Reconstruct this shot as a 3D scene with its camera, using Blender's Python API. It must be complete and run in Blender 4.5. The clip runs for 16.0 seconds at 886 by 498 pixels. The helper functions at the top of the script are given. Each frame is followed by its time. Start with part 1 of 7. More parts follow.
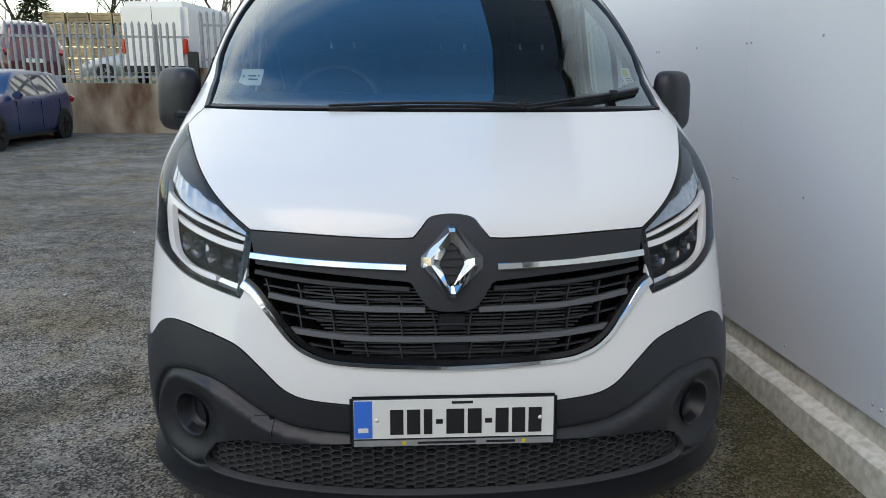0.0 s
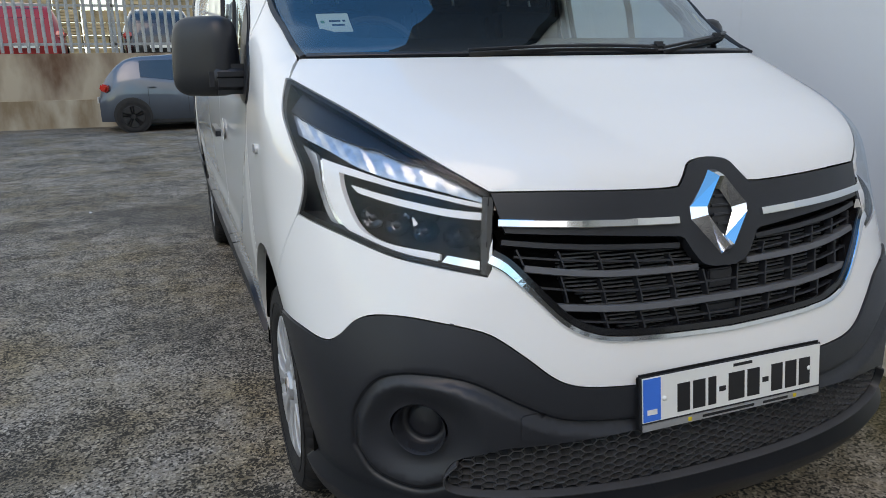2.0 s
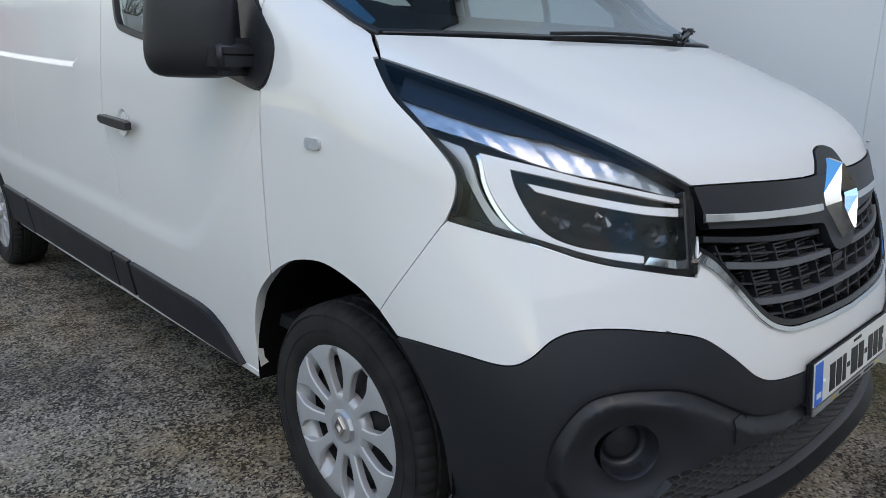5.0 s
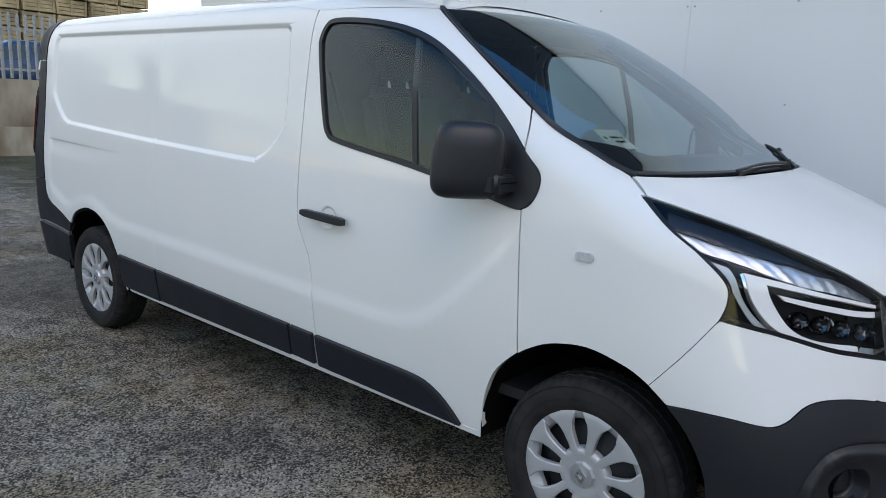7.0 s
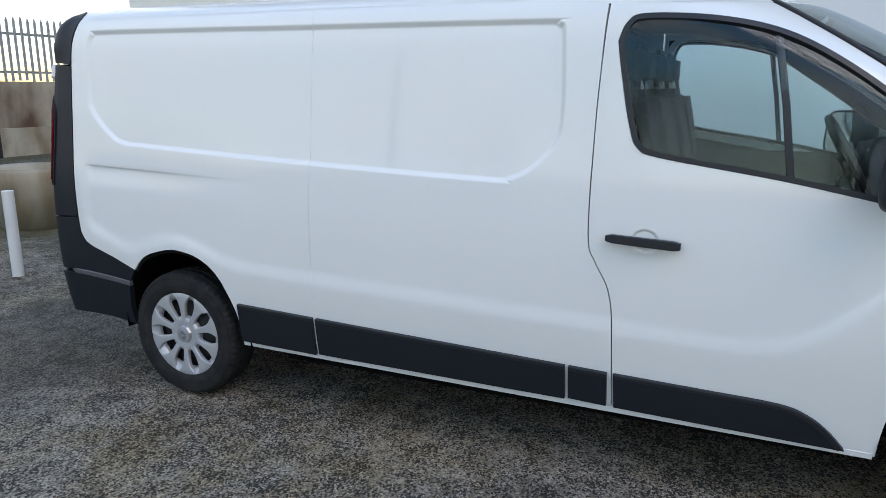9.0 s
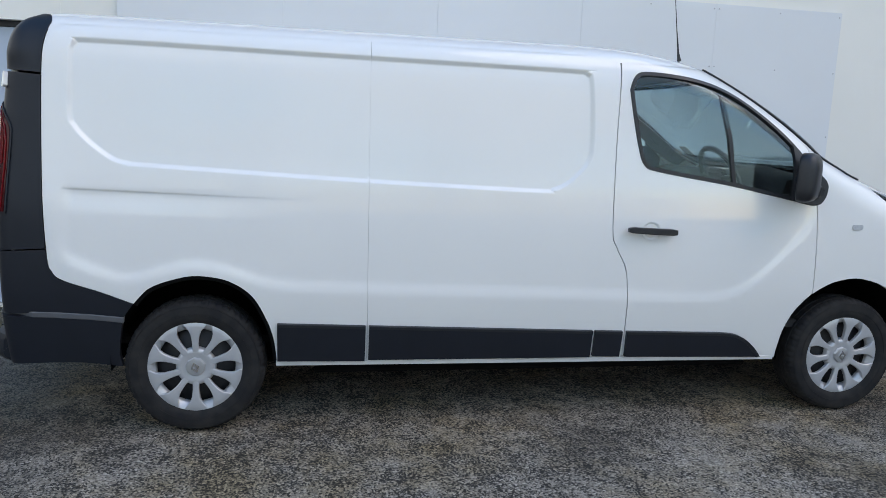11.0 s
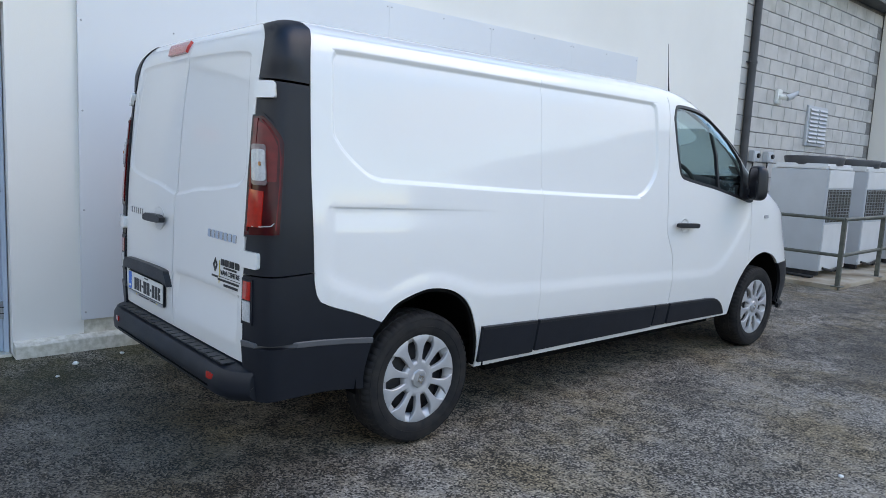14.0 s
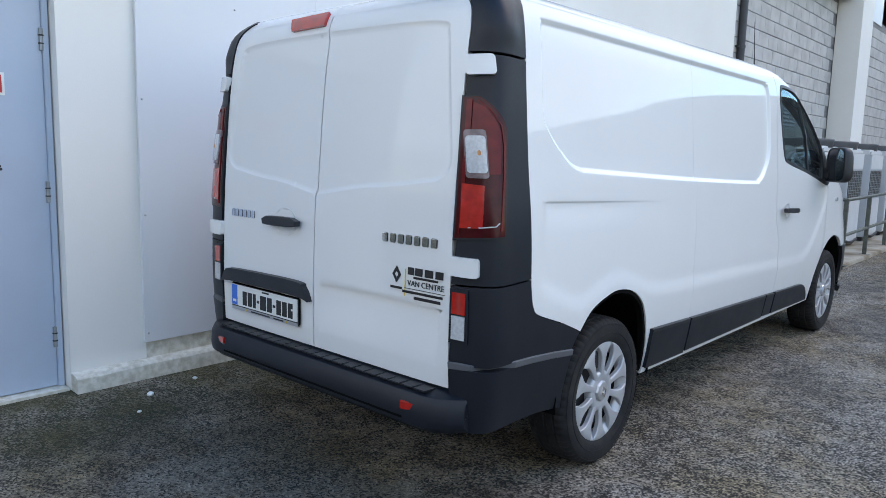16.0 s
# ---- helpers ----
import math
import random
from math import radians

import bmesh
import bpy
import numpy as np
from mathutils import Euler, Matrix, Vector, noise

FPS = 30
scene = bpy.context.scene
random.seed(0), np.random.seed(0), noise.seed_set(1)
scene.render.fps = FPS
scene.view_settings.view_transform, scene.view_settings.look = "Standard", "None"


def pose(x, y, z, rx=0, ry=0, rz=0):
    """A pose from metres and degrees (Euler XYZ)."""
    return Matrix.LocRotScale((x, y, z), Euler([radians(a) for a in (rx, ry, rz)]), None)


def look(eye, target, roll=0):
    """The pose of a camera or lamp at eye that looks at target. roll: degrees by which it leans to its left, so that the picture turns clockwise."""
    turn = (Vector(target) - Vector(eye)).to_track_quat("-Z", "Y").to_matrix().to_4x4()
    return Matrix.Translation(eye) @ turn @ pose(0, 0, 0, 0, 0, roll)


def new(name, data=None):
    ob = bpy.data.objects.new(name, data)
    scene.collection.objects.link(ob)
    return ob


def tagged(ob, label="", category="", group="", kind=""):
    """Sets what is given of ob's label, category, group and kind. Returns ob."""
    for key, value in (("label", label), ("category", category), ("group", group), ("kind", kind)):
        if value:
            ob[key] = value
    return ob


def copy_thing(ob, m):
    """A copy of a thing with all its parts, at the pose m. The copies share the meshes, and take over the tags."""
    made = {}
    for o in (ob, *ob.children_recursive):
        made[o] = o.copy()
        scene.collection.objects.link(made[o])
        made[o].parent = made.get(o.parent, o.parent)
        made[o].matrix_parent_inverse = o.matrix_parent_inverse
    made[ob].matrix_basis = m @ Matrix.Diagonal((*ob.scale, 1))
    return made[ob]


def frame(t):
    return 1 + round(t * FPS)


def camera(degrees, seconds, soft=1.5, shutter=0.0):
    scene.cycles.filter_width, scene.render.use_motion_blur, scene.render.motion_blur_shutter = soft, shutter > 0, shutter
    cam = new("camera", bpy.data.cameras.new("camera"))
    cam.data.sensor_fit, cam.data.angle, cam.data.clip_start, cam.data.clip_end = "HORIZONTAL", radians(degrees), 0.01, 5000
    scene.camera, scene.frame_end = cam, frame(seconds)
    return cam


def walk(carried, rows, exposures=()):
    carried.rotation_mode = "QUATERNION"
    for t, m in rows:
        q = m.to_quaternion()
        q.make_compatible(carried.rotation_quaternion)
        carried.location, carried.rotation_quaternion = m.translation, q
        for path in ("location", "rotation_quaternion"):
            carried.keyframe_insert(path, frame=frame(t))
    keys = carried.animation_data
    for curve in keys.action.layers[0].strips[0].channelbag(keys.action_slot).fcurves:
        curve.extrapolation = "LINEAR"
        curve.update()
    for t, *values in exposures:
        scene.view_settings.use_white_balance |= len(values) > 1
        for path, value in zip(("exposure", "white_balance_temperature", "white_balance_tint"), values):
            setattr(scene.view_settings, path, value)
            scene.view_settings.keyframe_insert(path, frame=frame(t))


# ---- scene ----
from mathutils.geometry import delaunay_2d_cdt
cam = camera(63.6, 16.0, soft=0.6)
PATH = [
    (0, (-0.137, -2.593, 1.413), (-0.013, -0.651, 0.951), 0.4),
    (0.5, (-0.434, -2.713, 1.411), (-0.23, -0.808, 0.837), -3.3),
    (1, (-0.707, -2.715, 1.382), (-0.277, -0.864, 0.756), -1.0),
    (1.5, (-0.952, -2.414, 1.34), (-0.357, -0.583, 0.798), -0.9),
    (2, (-1.168, -2.095, 1.29), (-0.478, -0.286, 0.79), -1.0),
    (2.5, (-1.281, -1.808, 1.277), (-0.355, -0.109, 0.771), 1.0),
    (3, (-1.264, -1.583, 1.229), (-0.303, 0.101, 0.738), 1.5),
    (3.5, (-1.272, -1.47, 1.205), (-0.255, 0.178, 0.702), 3.0),
    (4, (-1.366, -1.409, 1.187), (-0.292, 0.195, 0.662), 3.4),
    (4.2, (-1.469, -1.33, 1.178), (-0.3, 0.196, 0.627), 3.8),
    (6.3, (-2.569, -1.522, 1.512), (-1.144, -0.186, 1.081), 0.0),
    (6.5, (-2.695, -1.44, 1.529), (-1.269, -0.104, 1.101), 1.6),
    (7, (-2.863, -1.013, 1.499), (-1.359, 0.246, 1.106), 2.6),
    (7.5, (-3.035, -0.599, 1.487), (-1.462, 0.582, 1.124), 2.4),
    (8, (-3.258, -0.128, 1.541), (-1.586, 0.871, 1.084), 1.9),
    (8.5, (-3.359, 0.347, 1.569), (-1.644, 1.269, 1.109), 0.5),
    (8.7, (-3.432, 0.559, 1.576), (-1.697, 1.444, 1.122), 0.4),
    (10.8, (-4.277, 2.795, 1.494), (-2.335, 2.47, 1.146), 1.0),
    (11, (-4.34, 2.945, 1.468), (-2.396, 2.591, 1.156), 2.2),
    (11.5, (-4.41, 3.45, 1.492), (-2.498, 2.929, 1.224), 1.7),
    (12, (-4.379, 3.948, 1.446), (-2.512, 3.278, 1.189), 2.7),
    (12.5, (-4.214, 4.423, 1.435), (-2.464, 3.491, 1.175), 4.8),
    (13, (-4.051, 4.886, 1.438), (-2.408, 3.776, 1.175), 4.1),
    (13.5, (-3.78, 5.302, 1.421), (-2.229, 4.067, 1.162), 3.7),
    (14, (-3.487, 5.682, 1.41), (-2.0, 4.369, 1.154), 2.8),
    (14.5, (-3.208, 5.939, 1.396), (-1.776, 4.577, 1.091), 3.5),
    (15, (-2.831, 6.079, 1.396), (-1.41, 4.712, 1.061), 3.4),
    (15.5, (-2.512, 6.236, 1.371), (-1.174, 4.786, 1.045), 0.0),
    (16, (-2.372, 6.228, 1.347), (-1.051, 4.751, 1.078), 1.5),
]
walk(cam, [(t, look(eye, target, roll)) for t, eye, target, roll in PATH], exposures=[(0, 0.19, 9700, 16.5), (2.5, 0.17, 9700, 18.0), (4.0, 0.06, 9400, 17.8), (6.5, 0.05, 9000, 17.5), (7.5, 0.0, 8800, 17.5), (8.5, 0.12, 8600, 17.5), (11.5, 0.14, 8600, 18.5), (16, 0.42, 8100, 19)])

# ---- light ----
world = bpy.data.worlds.new("sky")
scene.world = world
world.use_nodes = True
wn = world.node_tree
sky = wn.nodes.new("ShaderNodeTexSky")
sky.sky_type = "NISHITA"
sky.sun_disc = False
sky.sun_elevation = radians(52)
sky.sun_rotation = radians(215)
sky.air_density, sky.dust_density, sky.ozone_density = 1.3, 0.3, 2.5
bg = wn.nodes["Background"]
# broken cloud over blue
tc = wn.nodes.new("ShaderNodeTexCoord")
mp = wn.nodes.new("ShaderNodeMapping")
mp.inputs["Scale"].default_value = (1.0, 1.0, 2.2)
cl = wn.nodes.new("ShaderNodeTexNoise")
cl.inputs["Scale"].default_value = 1.7
cl.inputs["Detail"].default_value = 7
cr = wn.nodes.new("ShaderNodeValToRGB")
cr.color_ramp.elements[0].position, cr.color_ramp.elements[1].position = 0.34, 0.56
mx = wn.nodes.new("ShaderNodeMix")
mx.data_type = "RGBA"
mx.inputs["B"].default_value = (5.0, 6.5, 8.2, 1)
wn.links.new(tc.outputs["Generated"], mp.inputs["Vector"])
wn.links.new(mp.outputs["Vector"], cl.inputs["Vector"])
wn.links.new(cl.outputs["Fac"], cr.inputs["Fac"])
# cloud gathers towards the horizon, blue overhead
sz = wn.nodes.new("ShaderNodeSeparateXYZ")
thin = wn.nodes.new("ShaderNodeMapRange")
thin.inputs["From Min"].default_value, thin.inputs["From Max"].default_value = 0.55, 0.85
thin.inputs["To Min"].default_value, thin.inputs["To Max"].default_value = 1.0, 0.06
cm = wn.nodes.new("ShaderNodeMath")
cm.operation = "MULTIPLY"
wn.links.new(tc.outputs["Generated"], sz.inputs["Vector"])
wn.links.new(sz.outputs["Z"], thin.inputs["Value"])
wn.links.new(thin.outputs["Result"], cm.inputs[0])
wn.links.new(cr.outputs["Color"], cm.inputs[1])
wn.links.new(cm.outputs["Value"], mx.inputs["Factor"])
hs = wn.nodes.new("ShaderNodeHueSaturation")
hs.inputs["Saturation"].default_value, hs.inputs["Value"].default_value = 1.8, 1.5
wn.links.new(sky.outputs["Color"], hs.inputs["Color"])
wn.links.new(hs.outputs["Color"], mx.inputs["A"])
wn.links.new(mx.outputs["Result"], bg.inputs["Color"])
bg.inputs["Strength"].default_value = 0.20
sun = new("sun", bpy.data.lights.new("sun", "SUN"))
sun.data.energy, sun.data.angle, sun.data.color = 0.8, radians(40), (1.0, 0.95, 0.88)
sun.matrix_world = look((0, 0, 0), (0.35, 0.50, -0.79))


# ---- materials ----
def material(name, color, rough=0.5, metal=0.0, vary=0.0, scale=4.0, bump=0.0, grain=300.0, coat=0.0, tint=None, spec=0.5, stretch=None, single=False):
    """A surface with colour variation at two scales and a fine relief."""
    m = bpy.data.materials.new(name)
    m.use_nodes = True
    t = m.node_tree
    b = t.nodes["Principled BSDF"]
    b.inputs["Base Color"].default_value = (*color, 1)
    b.inputs["Roughness"].default_value = rough
    b.inputs["Metallic"].default_value = metal
    b.inputs["Specular IOR Level"].default_value = spec
    if coat:
        b.inputs["Coat Weight"].default_value = coat
        b.inputs["Coat Roughness"].default_value = 0.04
    if vary or bump:
        co = t.nodes.new("ShaderNodeTexCoord")
        n1 = t.nodes.new("ShaderNodeTexNoise")
        n1.inputs["Scale"].default_value, n1.inputs["Detail"].default_value = scale, 8
        n2 = t.nodes.new("ShaderNodeTexNoise")
        n2.inputs["Scale"].default_value, n2.inputs["Detail"].default_value = grain, 3
        if stretch:
            st = t.nodes.new("ShaderNodeMapping")
            st.inputs["Scale"].default_value = stretch
            t.links.new(co.outputs["Object"], st.inputs["Vector"])
            t.links.new(st.outputs["Vector"], n1.inputs["Vector"])
        elif single:
            # every piece cut from another spot of the pattern
            oi, ad = t.nodes.new("ShaderNodeObjectInfo"), t.nodes.new("ShaderNodeVectorMath")
            ad.operation = "MULTIPLY_ADD"
            ad.inputs[1].default_value = (37.0, 91.0, 53.0)
            t.links.new(oi.outputs["Random"], ad.inputs[0])
            t.links.new(co.outputs["Object"], ad.inputs[2])
            t.links.new(ad.outputs["Vector"], n1.inputs["Vector"])
        else:
            t.links.new(co.outputs["Object"], n1.inputs["Vector"])
        t.links.new(co.outputs["Object"], n2.inputs["Vector"])
        if vary:
            r = t.nodes.new("ShaderNodeValToRGB")
            other = tint or tuple(c * (1 - vary) for c in color)
            r.color_ramp.elements[0].color = (*other, 1)
            r.color_ramp.elements[1].color = (*color, 1)
            r.color_ramp.elements[0].position, r.color_ramp.elements[1].position = 0.34, 0.62
            t.links.new(n1.outputs["Fac"], r.inputs["Fac"])
            t.links.new(r.outputs["Color"], b.inputs["Base Color"])
            rr = t.nodes.new("ShaderNodeMapRange")
            rr.inputs["To Min"].default_value, rr.inputs["To Max"].default_value = min(1, rough * 1.25), rough * 0.85
            t.links.new(n1.outputs["Fac"], rr.inputs["Value"])
            t.links.new(rr.outputs["Result"], b.inputs["Roughness"])
        if bump:
            bp = t.nodes.new("ShaderNodeBump")
            bp.inputs["Strength"].default_value, bp.inputs["Distance"].default_value = bump, 0.002
            t.links.new(n2.outputs["Fac"], bp.inputs["Height"])
            t.links.new(bp.outputs["Normal"], b.inputs["Normal"])
    return m


def pane_material(name, tint, low=0.045, power=4.0):
    """A clear pane: tinted see-through with a gloss that grows towards grazing."""
    m = bpy.data.materials.new(name)
    m.use_nodes = True
    t = m.node_tree
    t.nodes.remove(t.nodes["Principled BSDF"])
    tr, gl = t.nodes.new("ShaderNodeBsdfTransparent"), t.nodes.new("ShaderNodeBsdfGlossy")
    mi, lw = t.nodes.new("ShaderNodeMixShader"), t.nodes.new("ShaderNodeLayerWeight")
    pw, mr = t.nodes.new("ShaderNodeMath"), t.nodes.new("ShaderNodeMapRange")
    tr.inputs["Color"].default_value = (*tint, 1)
    gl.inputs["Roughness"].default_value = 0.01
    gl.inputs["Color"].default_value = (0.70, 0.79, 0.85, 1)
    lw.inputs["Blend"].default_value = 0.5
    pw.operation = "POWER"
    pw.inputs[1].default_value = power
    mr.inputs["To Min"].default_value, mr.inputs["To Max"].default_value = low, 1.0
    t.links.new(lw.outputs["Facing"], pw.inputs[0])
    t.links.new(pw.outputs["Value"], mr.inputs["Value"])
    t.links.new(mr.outputs["Result"], mi.inputs["Fac"])
    t.links.new(tr.outputs["BSDF"], mi.inputs[1])
    t.links.new(gl.outputs["BSDF"], mi.inputs[2])
    t.links.new(mi.outputs["Shader"], t.nodes["Material Output"].inputs["Surface"])
    return m


PAINT = material("white_paint", (0.80, 0.80, 0.79), 0.5, vary=0.02, scale=1.2, coat=1.0)
BLACK_PLASTIC = material("grained_black_plastic", (0.0170, 0.0190, 0.0240), 0.40, vary=0.15, scale=6, bump=0.10, grain=900, spec=0.45)
TRIM_PLASTIC = material("smooth_black_trim", (0.0105, 0.0135, 0.0205), 0.42, vary=0.15, scale=6, bump=0.06, grain=900, spec=0.36)
MESH_PLASTIC = material("satin_black_plastic", (0.058, 0.060, 0.066), 0.38, vary=0.15, spec=0.4)
GREY_PLASTIC = material("grey_plastic", (0.10, 0.105, 0.115), 0.42, vary=0.1, bump=0.08, grain=700)
GLOSS_BLACK = material("gloss_black", (0.008, 0.008, 0.009), 0.12)
# near-black that carries the shade of hollows, grooves and the underside in its colour
DARK = material("shade_black", (0.004, 0.004, 0.004), 0.9, vary=0.3, spec=0.1)
RUBBER = material("tyre_rubber", (0.0125, 0.0125, 0.0145), 0.75, vary=0.35, scale=14, bump=0.25, grain=500, tint=(0.027, 0.026, 0.025), spec=0.25)
CHROME = material("chrome", (0.82, 0.83, 0.85), 0.07, 1.0, vary=0.04)
SATIN = material("silver_plastic", (0.50, 0.505, 0.52), 0.33, 0.62, vary=0.08, scale=20)
COVER_SILVER = material("silver_painted_plastic", (0.47, 0.48, 0.50), 0.36, 0.32, vary=0.05, scale=20, coat=0.3)
DARK_CHROME = material("dark_chrome", (0.10, 0.105, 0.115), 0.10, 1.0, vary=0.3, scale=60)
LAMP_BLACK = material("lamp_interior", (0.006, 0.006, 0.007), 0.5, vary=0.3, spec=0.2)
LAMP_COVER = material("patterned_lamp_cover", (0.010, 0.012, 0.018), 0.35, bump=0.5, grain=140, spec=0.3)
STEEL = material("dark_steel", (0.04, 0.04, 0.045), 0.55, 0.5, vary=0.4, scale=18)
GLASS = pane_material("window_glass", (0.78, 0.92, 0.90), 0.050, 3.1)
SCREEN_GLASS = pane_material("windscreen_glass", (0.46, 0.57, 0.60), 0.10, 2.7)
CLEAR = pane_material("clear_lens", (0.94, 0.955, 0.97), 0.025, 5.5)
LAMP_RED = material("red_lens", (0.56, 0.014, 0.008), 0.12, vary=0.3, scale=30, coat=1.0)
LAMP_DARKRED = material("smoked_red_lens", (0.070, 0.004, 0.006), 0.14, vary=0.35, scale=25, coat=0.12, spec=0.25)
LAMP_MIDRED = material("deep_red_lens", (0.17, 0.006, 0.009), 0.14, vary=0.3, scale=25, coat=0.15, spec=0.25)
AMBER = material("amber_bulb", (0.55, 0.24, 0.08), 0.2, vary=0.3, scale=60, coat=0.5)
FRAME_CLEAR = material("clear_red_edge", (0.24, 0.17, 0.18), 0.15, vary=0.4, scale=40, coat=0.6, spec=0.3)
LAMP_WHITE = material("white_lens", (0.56, 0.58, 0.60), 0.10, vary=0.18, scale=90, coat=1.0)
INDICATOR = material("indicator_reflector", (0.52, 0.58, 0.66), 0.20, 0.55, vary=0.35, scale=45, coat=1.0)
LED = material("daytime_light_guide", (0.78, 0.80, 0.82), 0.18, vary=0.05, coat=0.6)
glow = LED.node_tree.nodes["Principled BSDF"]
glow.inputs["Emission Color"].default_value = (0.93, 0.96, 1.0, 1)
glow.inputs["Emission Strength"].default_value = 0.08
CABIN = material("cabin_plastic", (0.013, 0.014, 0.016), 0.6, vary=0.2, bump=0.1)
CABIN_LIGHT = material("cabin_trim", (0.15, 0.155, 0.16), 0.7, vary=0.1, bump=0.1)
CLOTH = material("seat_cloth", (0.014, 0.015, 0.018), 0.9, vary=0.3, scale=40, bump=0.4)
PAPER = material("paper", (0.75, 0.80, 0.72), 0.7, vary=0.04)
WHITE = material("white_plate", (0.78, 0.79, 0.76), 0.35, vary=0.04)
INK = material("black_ink", (0.012, 0.012, 0.014), 0.45)
BLUE = material("blue_band", (0.012, 0.17, 0.68), 0.4)
YELLOW = material("yellow_mark", (0.72, 0.52, 0.03), 0.4)
GREEN_INK = material("green_print", (0.1, 0.35, 0.16), 0.6)


# ---- mesh helpers ----
def part(name, verts, faces, mat, parent=None, label="", smooth=False):
    """One mesh object, under a thing or a part."""
    me = bpy.data.meshes.new(name)
    me.from_pydata([tuple(v) for v in verts], [], [tuple(f) for f in faces])
    if smooth:
        me.polygons.foreach_set("use_smooth", [True] * len(me.polygons))
    me.materials.append(mat)
    me.update()
    ob = new(name, me)
    if parent:
        ob.parent = parent
        ob.matrix_parent_inverse = Matrix.Identity(4)
    if label:
        tagged(ob, label)
    return ob


def bm_part(name, bm, mat, parent=None, label="", smooth=False, normals=True):
    if normals:
        bmesh.ops.recalc_face_normals(bm, faces=bm.faces[:])
    me = bpy.data.meshes.new(name)
    bm.to_mesh(me)
    bm.free()
    if smooth:
        me.polygons.foreach_set("use_smooth", [True] * len(me.polygons))
        me.set_sharp_from_angle(angle=radians(38))
    me.materials.append(mat)
    ob = new(name, me)
    if parent:
        ob.parent = parent
        ob.matrix_parent_inverse = Matrix.Identity(4)
    if label:
        tagged(ob, label)
    return ob


def add_box(bm, centre, size, rot=None, bevel=0.0, segments=2):
    r = bmesh.ops.create_cube(bm, size=1.0)
    vs = r["verts"]
    m = Matrix.Translation(Vector([float(c) for c in centre])) @ (rot or Matrix.Identity(4)) @ Matrix.Diagonal((*[float(c) for c in size], 1))
    bmesh.ops.transform(bm, matrix=m, verts=vs)
    if bevel:
        es = list({e for v in vs for e in v.link_edges})
        bmesh.ops.bevel(bm, geom=es, offset=bevel, segments=segments, affect="EDGES", clamp_overlap=True)


def box(name, centre, size, mat, parent=None, label="", rot=None, bevel=0.0, segments=2):
    bm = bmesh.new()
    add_box(bm, centre, size, rot, bevel, segments)
    return bm_part(name, bm, mat, parent, label, smooth=bevel > 0)


def add_tube(bm, pts, radius, seg=8, caps=True, closed=False):
    """A round bar along a line of points."""
    pts = [Vector([float(c) for c in p]) for p in pts]
    n = len(pts)
    rings = []
    for i, p in enumerate(pts):
        a = pts[(i - 1) % n] if closed or i else p
        b = pts[(i + 1) % n] if closed or i < n - 1 else p
        d = (b - a).normalized()
        u = d.orthogonal().normalized() if i == 0 else (u - d * u.dot(d)).normalized()
        v = d.cross(u)
        r = float(radius[i] if isinstance(radius, (list, tuple)) else radius)
        rings.append([bm.verts.new(p + r * (math.cos(k * math.tau / seg) * u + math.sin(k * math.tau / seg) * v)) for k in range(seg)])
    for i in range(n if closed else n - 1):
        r0, r1 = rings[i], rings[(i + 1) % n]
        for k in range(seg):
            bm.faces.new((r0[k], r0[(k + 1) % seg], r1[(k + 1) % seg], r1[k]))
    if caps and not closed:
        bm.faces.new(rings[0][::-1])
        bm.faces.new(rings[-1])


def tube(name, pts, radius, mat, parent=None, label="", seg=8, closed=False):
    bm = bmesh.new()
    add_tube(bm, pts, radius, seg, True, closed)
    return bm_part(name, bm, mat, parent, label, smooth=True)


def lathe(profile, seg, axis="x"):
    """Verts and faces of a profile of (radius, along) turned about an axis."""
    vs, fs = [], []
    for k in range(seg):
        a = math.tau * k / seg
        for r, h in profile:
            vs.append((h, r * math.cos(a), r * math.sin(a)) if axis == "x" else (r * math.cos(a), r * math.sin(a), h))
    n = len(profile)
    for k in range(seg):
        for i in range(n - 1):
            a, b = k * n + i, ((k + 1) % seg) * n + i
            fs.append((a, a + 1, b + 1, b))
    return vs, fs


def smooth_line(pts, per=6):
    """A smooth line through the points."""
    if len(pts) < 3:
        return list(pts)
    out = []
    for i in range(len(pts) - 1):
        p0, p1, p2, p3 = (np.array(pts[max(0, min(j, len(pts) - 1))], float) for j in (i - 1, i, i + 1, i + 2))
        for k in range(per):
            t = k / per
            out.append(tuple(0.5 * (2 * p1 + (p2 - p0) * t + (2 * p0 - 5 * p1 + 4 * p2 - p3) * t * t + (3 * p1 - p0 - 3 * p2 + p3) * t ** 3)))
    out.append(tuple(pts[-1]))
    return out


def loop(*runs):
    """A closed outline: each run is smooth, runs meet at corners."""
    out = []
    for i, run in enumerate(runs):
        nxt = runs[(i + 1) % len(runs)][0]
        line = smooth_line(list(run))
        out += line
        if math.dist(line[-1], nxt) < 1e-6:
            out.pop()
    return out


def resample(poly, step):
    out = []
    for i, a in enumerate(poly):
        b = poly[(i + 1) % len(poly)]
        n = max(1, math.ceil(math.dist(a, b) / step))
        out += [(a[0] + (b[0] - a[0]) * k / n, a[1] + (b[1] - a[1]) * k / n) for k in range(n)]
    return out


def area(poly):
    return 0.5 * sum(a[0] * b[1] - b[0] * a[1] for a, b in zip(poly, poly[1:] + poly[:1]))


